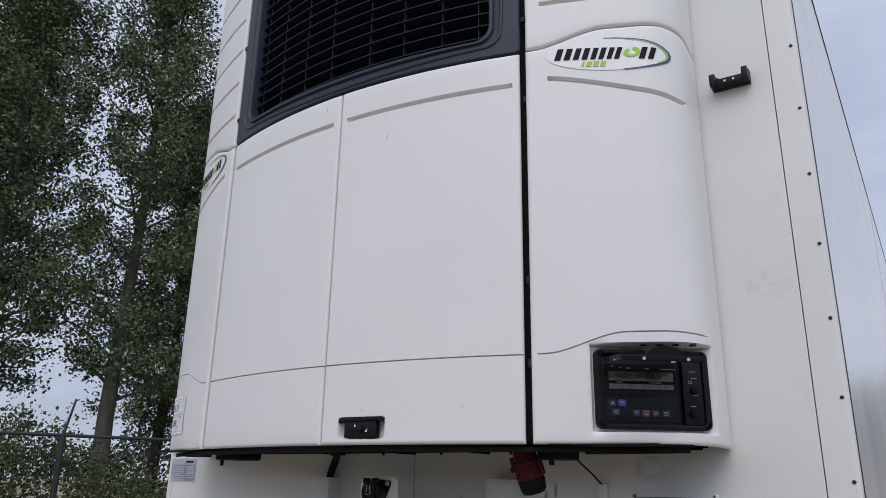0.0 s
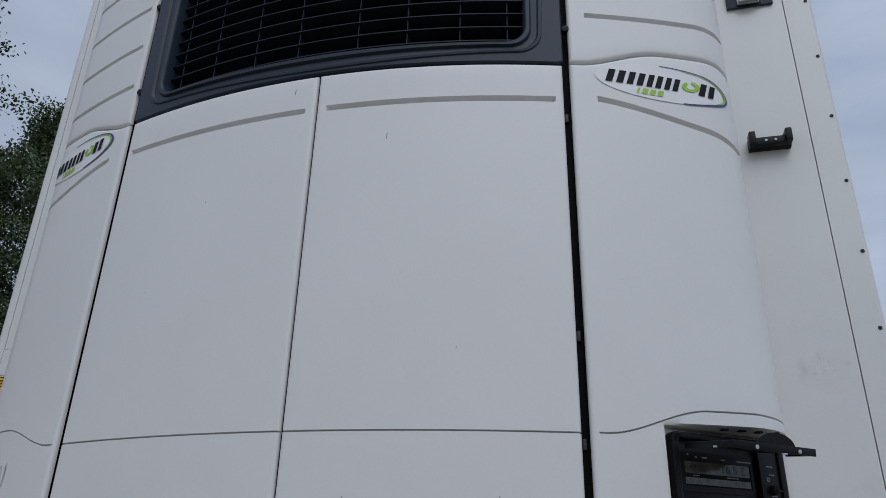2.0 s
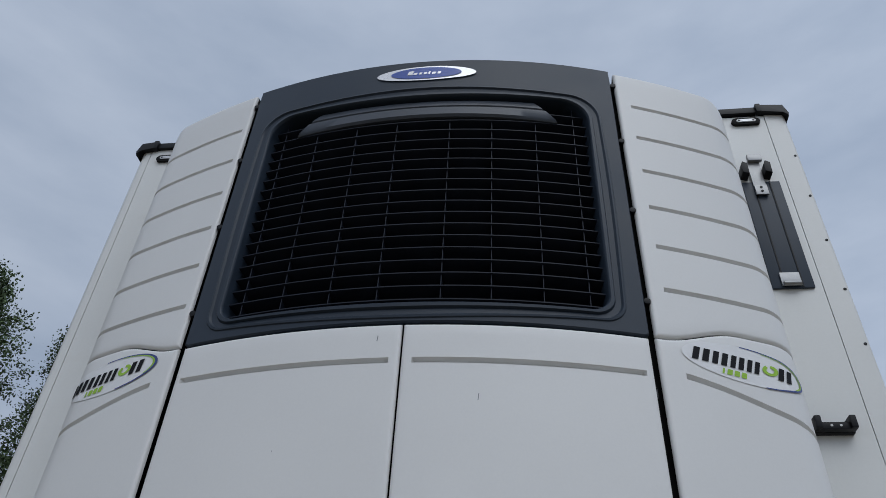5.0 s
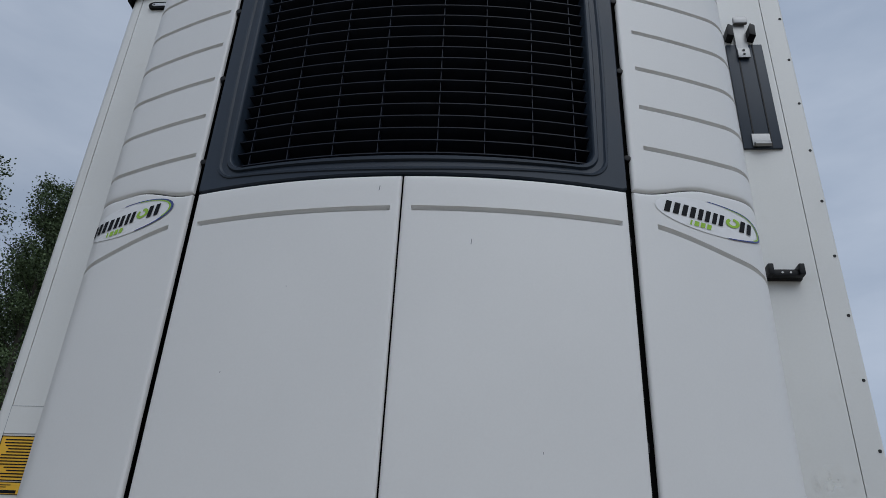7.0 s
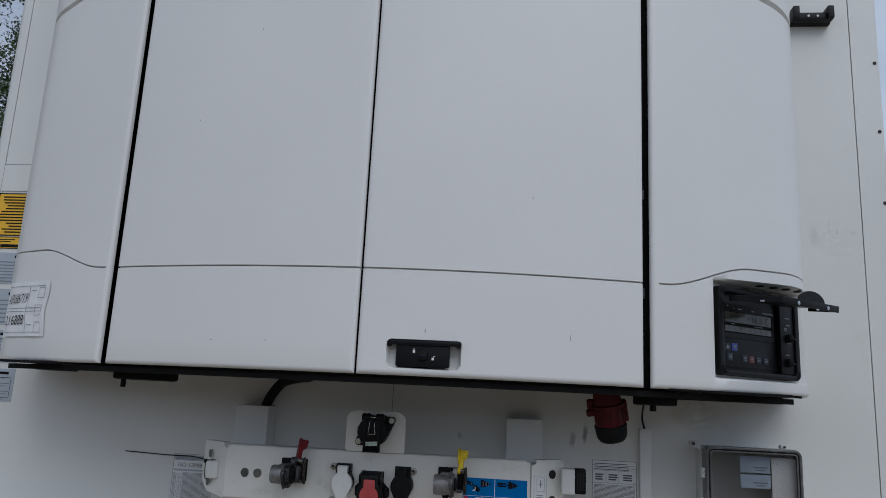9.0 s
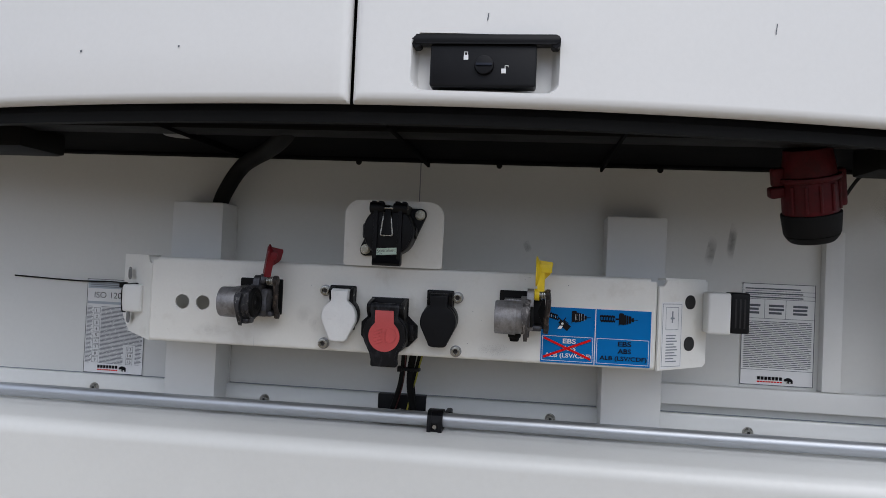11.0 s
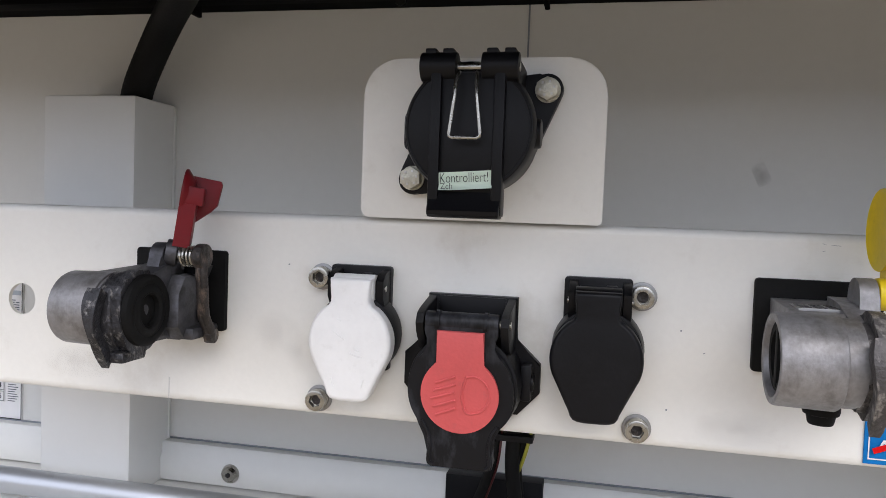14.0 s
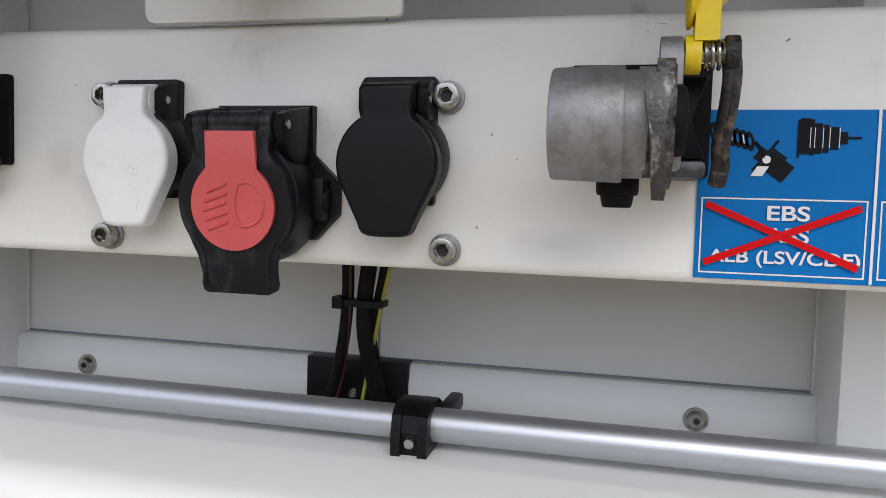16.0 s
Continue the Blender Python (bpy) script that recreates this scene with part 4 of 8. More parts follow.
for x in (-0.09, 0.14, 0.39):
    bm = B()
    hexbolt(bm, (x, -0.045, 1.6245), 0.0045, 0.004)
    part("bolt", bm, M_RUBBER, unit)

# small dark runs and chips on the doors and covers
for s_, z, w, h in ((-0.062, 2.697, 0.0016, 0.016), (0.187, 2.538, 0.0016, 0.017), (0.445, 1.720, 0.0010, 0.012), (-0.329, 1.689, 0.0026, 0.0028), (-0.201, 1.691, 0.0022, 0.0022), (0.143, 1.720, 0.0012, 0.008), (-0.42, 2.20, 0.0014, 0.004), (0.36, 2.02, 0.0012, 0.005), (-0.28, 2.42, 0.0012, 0.004)):
    part("chip", patch(B(), on_unit, s_, s_ + w, z, z + h, 0.0006, 1, 1, 0.1), M_CHARTINK, unit)

# controller in its pocket
ctl = part("controller", prism(B(), rrect(0.286, 0.190, 0.014, 6, 0.001, 0.0025), (0, 0.0205, 0), *FRONT, 0.0055, 0.001), M_BLACK, unit, "black control panel with a display and keys")


def at_ctl(name, bm, material, label="", parent=None):
    bm.transform(CM)
    return part(name, bm, material, parent or ctl, label)


def ring(bm, outer, inner, y0, depth, bev=0.0):
    """A frame between two outlines of equal count, in x and z, its front towards -y."""
    n = len(outer)
    loops = [[bm.verts.new((u, y, v)) for u, v in pts] for pts, y in ((outer, y0), (outer, y0 - depth), (inner, y0 - depth), (inner, y0))]
    for a_, b_ in zip(loops, loops[1:] + loops[:1]):
        for i in range(n):
            bm.faces.new((a_[i], a_[(i + 1) % n], b_[(i + 1) % n], b_[i]))
    if bev:
        es = [e for e in bm.edges if all(abs(v.co.y - y0 + depth) < 1e-6 for v in e.verts) and any(abs(f.normal.y) < 0.5 for f in e.link_faces)]
        bmesh.ops.bevel(bm, geom=es, offset=bev, segments=2, profile=0.6, affect="EDGES")
    bmesh.ops.recalc_face_normals(bm, faces=bm.faces)
    return bm


ctl.data.transform(CM)
at_ctl("bezel", ring(B(), rrect(0.292, 0.197, 0.016, 8, 0.001, 0.0025), rrect(0.260, 0.172, 0.008, 8, 0.001, 0.0025), 0.0200, 0.0225, 0.004), M_BLACK)
at_ctl("display_surround", ring(B(), rrect(0.188, 0.078, 0.004, 3, -0.024, 0.0275), rrect(0.174, 0.048, 0.002, 3, -0.024, 0.0240), 0.0150, 0.0025), M_BLACK)
display = at_ctl("display", prism(B(), rrect(0.173, 0.047, 0.002, 3, -0.024, 0.0240), (0, 0.0149, 0), *FRONT, 0.0012), M_RUBBER, "dark glass display")
at_ctl("display_field", box(B(), -0.108, 0.060, 0.0130, 0.0136, 0.0240, 0.0470), M_SCREEN, "dull grey-green field with dark digits", parent=display)
at_ctl("display_field", box(B(), -0.108, 0.060, 0.0130, 0.0136, 0.0030, 0.0160), M_SCREEN, "dull grey-green field", parent=display)
for u, w, v in ((-0.100, 0.004, 0.0590), (-0.080, 0.006, 0.0550), (-0.062, 0.013, 0.0548), (-0.013, 0.010, 0.0540), (0.027, 0.040, 0.0535)):
    at_ctl("marking", box(B(), u, u + w, 0.0118, 0.0123, v, v + 0.0020), M_GREYINK)
for u, w in ((-0.088, 0.016), (-0.002, 0.030)):
    at_ctl("display_mark", box(B(), u, u + w, 0.0128, 0.0134, 0.0194, 0.0212), M_GREYINK, parent=display)
for text, u, w in (("17", -0.0745, 0.0155), ("16.5", -0.0105, 0.0370), ("C", 0.0400, 0.0080)):
    digits = lettering("display_digits", text, w, M_DARKGREY, display, (u, 0.0126, 0.0280), height=0.0165, bold=-0.012)
    digits.data.transform(CM)
for u in (-0.092, -0.024):
    at_ctl("display_mark", box(B(), u, u + 0.005, 0.0125, 0.0129, 0.0350, 0.0370), M_DARKGREY, parent=display)
at_ctl("inner_panel", prism(B(), rrect(0.198, 0.064, 0.004, 4, -0.022, -0.044), (0, 0.0150, 0), *FRONT, 0.0015, 0.0004), M_BLACK)
at_ctl("lower_line", box(B(), -0.110, 0.078, 0.0130, 0.0135, -0.0738, -0.0728), M_DARKGREY)
at_ctl("side_strip", box(B(), 0.0790, 0.1300, 0.0020, 0.0150, -0.083, 0.086, 0.003), M_BLACK)
for u, v, r in ((0.1060, 0.0020, 0.0105), (0.1000, -0.0560, 0.0105)):
    knob = at_ctl("knob", rod(B(), (u, 0.0020, v), (u, -0.010, v), r, r * 0.8, seg=20, bev=0.001), M_RUBBER)
    at_ctl("knob_grip", box(B(), u - 0.002, u + 0.013, -0.0130, -0.0095, v - 0.0035, v - 0.0005, 0.0006), M_BLACK, parent=knob)
for u, w, v in ((0.0970, 0.017, 0.0480), (0.1010, 0.015, 0.0318), (0.1010, 0.015, -0.0105), (0.0950, 0.013, -0.0380)):
    at_ctl("marking", box(B(), u, u + w, 0.0011, 0.0017, v, v + 0.0018), M_GREYINK)
at_ctl("marking", ring(B(), rrect(0.0090, 0.0075, 0.002, 3, 0.0980, 0.0230), rrect(0.0062, 0.0047, 0.001, 3, 0.0980, 0.0230), 0.0018, 0.0007), M_GREYINK)
for u, v, mm, gl in ((-0.1015, -0.0325, M_SLATE, 1), (-0.0770, -0.0315, M_BADGEBLUE, -1), (-0.0935, -0.0540, M_SLATE, 0), (-0.0412, -0.0551, M_SLATE, 0), (-0.0169, -0.0557, M_KEYRED, 0), (0.0078, -0.0555, M_SLATE, 0), (0.0346, -0.0561, M_SLATE, 0)):
    key = at_ctl("key", prism(B(), rrect(0.0195, 0.0165, 0.002, 3, u, v), (0, 0.0135, 0), *FRONT, 0.0012, 0.0004), mm)
    bm = B()
    if gl:
        prism(bm, [(u - 0.0055, v - 0.0035 * gl), (u + 0.0055, v - 0.0035 * gl), (u, v + 0.0045 * gl)][::gl], (0, 0.0122, 0), *FRONT, 0.0006)
    else:
        for d in (-0.0034, 0.0, 0.0034):
            box(bm, u - 0.0055, u + 0.0055, 0.0116, 0.0122, v + d - 0.0007, v + d + 0.0007)
    at_ctl("key_mark", bm, M_GREYINK, parent=key)
# folded-up flap over the controller: a plate with a deep front rim, hinged at the bezel
FM = CM @ Matrix.Translation((-0.022, -0.011, 0.0745)) @ Matrix.Rotation(radians(6.5), 4, "X")
bm = B()
box(bm, -0.1025, 0.1025, -0.1275, -0.002, -0.0012, 0.0012, 0.0006)
box(bm, -0.1025, 0.1025, -0.1310, -0.1275, -0.0100, 0.0045, 0.0010)
box(bm, -0.1025, -0.0995, -0.1275, -0.002, -0.0090, 0.0040, 0.0008)
box(bm, 0.0995, 0.1025, -0.1275, -0.060, -0.0090, 0.0040, 0.0008)
bm.transform(FM)
flap = part("flap", bm, M_BLACK, ctl, "open black plastic flap with a deep rim")
bm = B()
prism(bm, [(0.0480 * math.cos(radians(a)), 0.0255 * math.sin(radians(a))) for a in range(0, 181, 10)], (0.006, -0.1235, 0.001), (1, 0, 0), (0, 0, 1), 0.004)
bm.transform(FM)
part("grip", bm, M_BLACK, flap)
for u in (-0.0466, 0.0600):
    bm = B()
    rod(bm, (u, -0.1310, -0.004), (u, -0.1325, -0.004), 0.0042, seg=14, bev=0.0004)
    bm.transform(FM)
    part("screw", bm, M_SILVER, flap)
bm = B()
box(bm, -0.1032, -0.1022, -0.090, -0.080, -0.0085, -0.0050)
bm.transform(FM)
part("tab", bm, M_SILVER, flap)
bm = B()
box(bm, 0.018, 0.028, -0.1315, -0.1300, -0.0125, -0.0095, 0.0004)
bm.transform(FM)
part("tab", bm, M_SILVER, flap)
for u, y in ((-0.024, -0.020), (0.015, -0.027), (0.0538, -0.033), (0.0981, -0.033)):
    at_ctl("vent", rod(B(), (u, y, 0.1085), (u, y, 0.1150), 0.0095, seg=20, bev=0.001), M_HOLE)


# ---- coupling bracket and its posts ----
FY = -0.172
bracket = thing("coupling_bracket", "cream powder-coated steel bracket that carries sockets and air couplings", "bracket")


def holed(bm, outline, holes, y0, thick):
    """A plate in x and z with round holes, one piece."""
    x0, x1, z0, z1 = outline
    loops = [[(x0, z0), (x1, z0), (x1, z1), (x0, z1)]]
    for cx, cz, r in holes:
        loops.append([(cx + r * math.cos(2 * math.pi * i / 32), cz + r * math.sin(2 * math.pi * i / 32)) for i in range(32)])
    edges = []
    for loop in loops:
        vs = [bm.verts.new((u, y0, v)) for u, v in loop]
        edges += [bm.edges.new((vs[i], vs[(i + 1) % len(vs)])) for i in range(len(vs))]
    front = bmesh.ops.triangle_fill(bm, use_beauty=True, edges=edges)["geom"]
    faces = [f for f in front if isinstance(f, bmesh.types.BMFace)]
    more = bmesh.ops.extrude_face_region(bm, geom=faces)["geom"]
    bmesh.ops.translate(bm, vec=(0, thick, 0), verts=[v for v in more if isinstance(v, bmesh.types.BMVert)])
    bmesh.ops.recalc_face_normals(bm, faces=bm.faces)
    return bm


bm = B()
holed(bm, (-0.368, 0.372, 1.3345, 1.4510), ((-0.3190, 1.3902, 0.0108), (-0.2868, 1.3902, 0.0108)), FY, 0.003)
part("face_plate", bm, M_POWDER, bracket)
# rounded folds along the upper and lower edge
for z, d in ((1.4510, 1), (1.3345, -1)):
    bm = B()
    arc = [(FY + 0.005 - 0.005 * math.cos(radians(a)), z + d * 0.005 * math.sin(radians(a))) for a in range(0, 91, 15)]
    arc += [(FY + 0.030, z + d * 0.005), (FY + 0.030, z + d * 0.002)]
    arc += [(FY + 0.005 - 0.002 * math.cos(radians(a)), z + d * 0.002 * math.sin(radians(a))) for a in range(90, -1, -15)]
    prism(bm, arc if d < 0 else arc[::-1], (-0.368 if d < 0 else -0.3605, 0, 0), (0, 1, 0), (0, 0, 1), 0.740 if d < 0 else 0.7240)
    part("folded_edge", bm, M_POWDER, bracket)
for sg, x0, x1, yb in ((-1, -0.3695, -0.457, -0.098), (1, 0.3735, 0.4510, -0.108)):
    d = Vector((x1 - x0, yb - FY, 0))
    L = d.length
    d.normalize()
    n = d.cross(Vector((0, 0, 1)))
    bm = B()
    p0 = Vector((x0, FY + 0.0005, 1.3295))
    out = [(0, 0)] + ([(L - 0.03, 0.006), (L, 0.030)] if sg < 0 else [(L - 0.006, 0.002), (L, 0.007)]) + [(L, 0.1250), (0.0150, 0.1250), (0.0125, 0.1195), (0.0085, 0.1165), (0, 0.1160)]
    prism(bm, out if sg > 0 else out[::-1], p0, d, (0, 0, 1), 0.003)
    # folded top of the wing, with its rounded relief beside the face
    w_in = Vector((0, 1, 0)) - d * d.y
    w_in.normalize()
    top = [(0.0150, 0.0), (L, 0.0), (L, 0.024), (0.030, 0.024), (0.020, 0.018)]
    a = [bm.verts.new(p0 + d * u + w_in * v + Vector((0, 0, 0.1251))) for u, v in top]
    b = [bm.verts.new(q.co + Vector((0, 0, 0.003))) for q in a]
    bm.faces.new(b if sg < 0 else b[::-1])
    bm.faces.new(a[::-1] if sg < 0 else a)
    for i in range(len(a)):
        bm.faces.new((a[i], a[(i + 1) % len(a)], b[(i + 1) % len(a)], b[i]))
    bmesh.ops.recalc_face_normals(bm, faces=bm.faces)
    wing = part("side_wing", bm, M_POWDER, bracket)
    for v in ((0.030, 0.098) if sg < 0 else (0.036, 0.095)):
        bm = B()
        c0 = p0 + d * (L * (0.62 if sg < 0 else 0.63)) + Vector((0, 0, v)) + (n if n.y < 0 else -n) * 0.0006
        if sg < 0:
            c0 = c0 + (n if n.y < 0 else -n) * 0.003
        nn_ = n if n.y < 0 else -n
        prism(bm, rrect(0.014 if sg < 0 else 0.021, 0.020, 0.0068 if sg < 0 else 0.0095, 6), c0 + nn_ * 0.0028, d if sg > 0 else -d, (0, 0, 1), 0.0008)
        part("slot", bm, M_FRAMEGREY if sg < 0 else M_HOLE, wing)
    # arm that ties the wing back to its post
    bm = B()
    for za, zb in ((1.338, 1.362), (1.420, 1.444)):
        box(bm, (-0.388 if sg < 0 else 0.330), (-0.330 if sg < 0 else 0.388), -0.144, -0.058, za, zb, 0.003)
    arm = part("support_arm", bm, M_POWDER, bracket)
    if sg < 0:
        bm = B()
        hexbolt(bm, (-0.3935, -0.0602, 1.3705), 0.0050, 0.006)
        part("bolt", bm, M_ZINC, arm, "brassy bolt on the arm")
bm = B()
prism(bm, rrect(0.1445, 0.0955, (0.003, 0.022, 0.022, 0.006), 8, -0.0008, 1.5035), (0, FY - 0.002, 0), *FRONT, 0.004, 0.0008)
part("upper_plate", bm, M_POWDER, bracket, "cream steel plate with rounded corners")
bm = B()
box(bm, 0.0, 0.0003, FY - 0.0004, FY, 1.3305, 1.345)
bm.transform(Matrix.Translation((-0.2045, 0, 0)))
part("crease", bm, M_BOXIN, bracket)


def cap_screw(x, z, y=FY):
    t = thing("cap_screw", "bright socket-head cap screw with a washer on the cream bracket", "screw", "bracket screws")
    bm = B()
    rod(bm, (x, y - 0.0002, z), (x, y - 0.0018, z), 0.0083, seg=28, bev=0.0004)
    part("washer", bm, M_CLIP, t)
    bm = B()
    n = 36
    spin = 0.4 + 31.0 * x + 17.0 * z
    hexr = [0.0041 * math.cos(math.pi / 6) / math.cos((2 * math.pi * k / n) % (math.pi / 3) - math.pi / 6) for k in range(n)]
    rings = []
    for r, d in ((0.0066, 0.0016), (0.0066, 0.0086), (0.0063, 0.0093), (0.0058, 0.0095), (None, 0.0094), (None, 0.0052)):
        rings.append([bm.verts.new((x + (r or hexr[k]) * math.cos(2 * math.pi * k / n + (0 if r else spin)), y - d, z + (r or hexr[k]) * math.sin(2 * math.pi * k / n + (0 if r else spin)))) for k in range(n)])
    shift = int(round(spin / (2 * math.pi) * n))
    for m, (p, q) in enumerate(zip(rings, rings[1:])):
        o = shift if m == 3 else 0
        for k in range(n):
            bm.faces.new((p[(k + o) % n], p[(k + 1 + o) % n], q[(k + 1) % n], q[k]))
    bm.faces.new(rings[-1])
    bmesh.ops.recalc_face_normals(bm, faces=bm.faces)
    h = part("head", bm, M_STEEL, t, "bright head with a hexagon socket")
    # dark brownish floor imitates the shade deep in the hexagon socket
    bm = B()
    rod(bm, (x, y - 0.0050, z), (x, y - 0.0056, z), 0.0033, seg=12)
    part("socket_floor", bm, M_RUST, h)


for x, z in ((-0.0980, 1.4175), (-0.0980, 1.3405), (0.0958, 1.4162), (0.0960, 1.3400)):
    cap_screw(x, z)


def lathe_x(bm, cx, cy, cz, prof, n=44):
    """Turn a profile of (x, radius) round an axis along x; radius 0 closes an end."""
    rings = []
    for px, r in prof:
        if r == 0.0:
            rings.append([bm.verts.new((cx + px, cy, cz))])
        else:
            rings.append([bm.verts.new((cx + px, cy + r * math.cos(2 * math.pi * i / n), cz + r * math.sin(2 * math.pi * i / n))) for i in range(n)])
    for p, q in zip(rings, rings[1:]):
        for i in range(n):
            j = (i + 1) % n
            if len(p) == 1:
                bm.faces.new((p[0], q[i], q[j]))
            elif len(q) == 1:
                bm.faces.new((p[i], q[0], p[j]))
            else:
                bm.faces.new((p[i], q[i], q[j], p[j]))
    bmesh.ops.recalc_face_normals(bm, faces=bm.faces)
    return bm


def seven_pin(x, lid_mat, lid_label, cat_label):
    """Small socket with a hinged lid: square flange, round body, hinge with two ears, drop-shaped lid that stands well off the flange."""
    t = thing("electrical_socket", cat_label, "socket", "trailer sockets")
    bm = B()
    prism(bm, rrect(0.0385, 0.0640, 0.002, 3, x - 0.0005, 1.3940), (0, FY - 0.0002, 0), *FRONT, 0.005, 0.0008)
    rod(bm, (x + 0.0005, FY - 0.004, 1.3855), (x + 0.0005, FY - 0.0165, 1.3850), 0.0263, 0.0248, seg=40, bev=0.0012)
    part("socket_body", bm, M_BLACK, t, "black plastic socket body")
    for s, d in ((-1, 0.0142), (1, 0.0158)):
        bm = B()
        prism(bm, [(FY - 0.003, 1.3985), (FY - 0.003, 1.4245), (FY - 0.0140, 1.4225), (FY - 0.0190, 1.4180), (FY - 0.0190, 1.4080), (FY - 0.0120, 1.3990)], (x + s * d - 0.0024, 0, 0), (0, 1, 0), (0, 0, 1), 0.0048, 0.0009)
        ear = part("hinge_ear", bm, M_BLACK, t)
        bm = B()
        rod(bm, (x + s * (d + 0.0022), FY - 0.0150, 1.4135), (x + s * (d + 0.0030), FY - 0.0150, 1.4135), 0.0019, seg=12)
        part("pin_end", bm, M_STEEL, ear)
    # lid outline: tongue, round middle, tapered tail
    R, DV = 0.0255, -0.0027
    out = [(-0.0126, 0.0350), (-0.0124, 0.0300), (-0.0118, 0.0240), (-0.0120, 0.0212), (-0.0132, 0.0190)]
    out += [(R * math.cos(radians(a)), DV + R * math.sin(radians(a))) for a in range(126, 203, 4)]
    out += [(-0.0138, -0.0322), (-0.0130, -0.0347), (-0.0114, -0.0367), (-0.0088, -0.0377), (-0.0045, -0.0381), (0.0045, -0.0381), (0.0088, -0.0377), (0.0114, -0.0367), (0.0130, -0.0347), (0.0138, -0.0322)]
    out += [(R * math.cos(radians(a)), DV + R * math.sin(radians(a))) for a in range(-22, 55, 4)]
    out += [(0.0132, 0.0190), (0.0120, 0.0212), (0.0118, 0.0240), (0.0124, 0.0300), (0.0126, 0.0350)]
    bm = B()
    prism(bm, [(x + u, 1.3845 + v) for u, v in out], (0, FY - 0.0165, 0), *FRONT, 0.0078)
    # rounded crown in thin steps
    prev = None
    for k in range(7):
        a = radians(15 * k)
        e, y = 0.0028 * (1 - math.cos(a)), FY - 0.0243 - 0.0026 * math.sin(a)
        ring = [bm.verts.new((x + u * (1 - e / 0.0245), y, 1.3845 + (v - 0.002) * (1 - e / 0.0345) + 0.002)) for u, v in out]
        if prev:
            for i in range(len(ring)):
                j = (i + 1) % len(ring)
                bm.faces.new((prev[i], prev[j], ring[j], ring[i]))
        prev = ring
    bm.faces.new(prev)
    rod(bm, (x - 0.0128, FY - 0.0155, 1.4140), (x + 0.0128, FY - 0.0155, 1.4140), 0.0076, seg=28, bev=0.0008)
    bmesh.ops.recalc_face_normals(bm, faces=bm.faces)
    lid = part("lid", bm, lid_mat, t, lid_label, 50)
    bm = B()
    box(bm, x + 0.004, x + 0.010, FY - 0.0150, FY - 0.0100, 1.4195, 1.4224, 0.0006)
    part("hinge_notch", bm, M_BLACK, lid)
    bm = B()
    if lid_mat is M_WHITEPL:
        lines = [[(-0.010, 0.004), (-0.006, 0.001), (-0.002, -0.001)], [(-0.007, 0.011), (-0.0045, 0.0095)], [(0.001, -0.009), (0.005, -0.0105), (0.009, -0.011)], [(0.004, -0.0065), (0.007, -0.008)], [(-0.010, -0.024), (-0.0085, -0.029)], [(0.010, -0.024), (0.0085, -0.029)]]
    else:
        return t
    for pts in lines:
        tube(bm, [(x + a, FY - 0.0269, 1.3845 + b) for a, b in pts], 0.0005, 6)
    part("lid_mark", bm, lid_mat, lid)
    return t


seven_pin(-0.0712, M_WHITEPL, "white plastic drop-shaped lid", "small round socket with a closed white lid on the bracket")
seven_pin(0.0716, M_BLACK, "black plastic drop-shaped lid", "small round socket with a closed black lid on the bracket")

# fifteen-pin socket with its red-faced lid
s15 = thing("large_electrical_socket", "large black trailer socket with a coral red lid face", "socket", "trailer sockets")
X = -0.0015
bm = B()
flange = [(-0.0268, 0.0448), (-0.0268, 0.020), (-0.0405, 0.0085), (-0.0405, -0.0110), (-0.029, -0.0245), (0.029, -0.0245), (0.0415, -0.0110), (0.0415, 0.0060), (0.0268, 0.020), (0.0268, 0.0448)]
prism(bm, [(X + u, 1.367 + v) for u, v in flange], (0, FY - 0.0002, 0), *FRONT, 0.006, 0.001)
rod(bm, (X, FY - 0.005, 1.362), (X, FY - 0.031, 1.362), 0.0325, 0.0315, seg=40, bev=0.001)
part("socket_body", bm, M_BLACK, s15)
for s in (-1, 1):
    bm = B()
    prism(bm, [(FY - 0.004, 1.372), (FY - 0.004, 1.4112), (FY - 0.0310, 1.4058), (FY - 0.0372, 1.4035), (FY - 0.0400, 1.3985), (FY - 0.0380, 1.3935), (FY - 0.0300, 1.3840)], (X + s * 0.0238 - 0.0022, 0, 0), (0, 1, 0), (0, 0, 1), 0.0044, 0.0008)
    part("hinge_arm", bm, M_BLACK, s15)
bm = B()
box(bm, X - 0.020, X + 0.020, FY - 0.0075, FY - 0.0062, 1.3905, 1.411, 0.0004)
part("hinge_plate", bm, M_BLACK, s15)
bm = B()
rod(bm, (X - 0.0268, FY - 0.0335, 1.3990), (X + 0.0268, FY - 0.0335, 1.3990), 0.0022, seg=14)
part("hinge_pin", bm, M_STEEL, s15)
tiltm = Matrix.Translation((X, FY - 0.0330, 1.4000)) @ Matrix.Rotation(radians(6), 4, "X")
out = [(-0.0205, -0.0010), (-0.0205, -0.0040), (-0.0205, -0.0062), (-0.0198, -0.0082), (-0.0184, -0.0105), (-0.0180, -0.0135)]
out += [(0.0300 * math.cos(radians(a)), -0.0390 + 0.0300 * math.sin(radians(a))) for a in range(130, 226, 6)]
out += [(-0.0198, -0.0650), (-0.0188, -0.0690), (-0.0186, -0.0740), (-0.0192, -0.0800), (-0.0186, -0.0826), (-0.0165, -0.0840), (0.0165, -0.0840), (0.0186, -0.0826), (0.0192, -0.0800), (0.0186, -0.0740), (0.0188, -0.0690), (0.0198, -0.0650)]
out += [(0.0300 * math.cos(radians(a)), -0.0390 + 0.0300 * math.sin(radians(a))) for a in range(-46, 51, 6)]
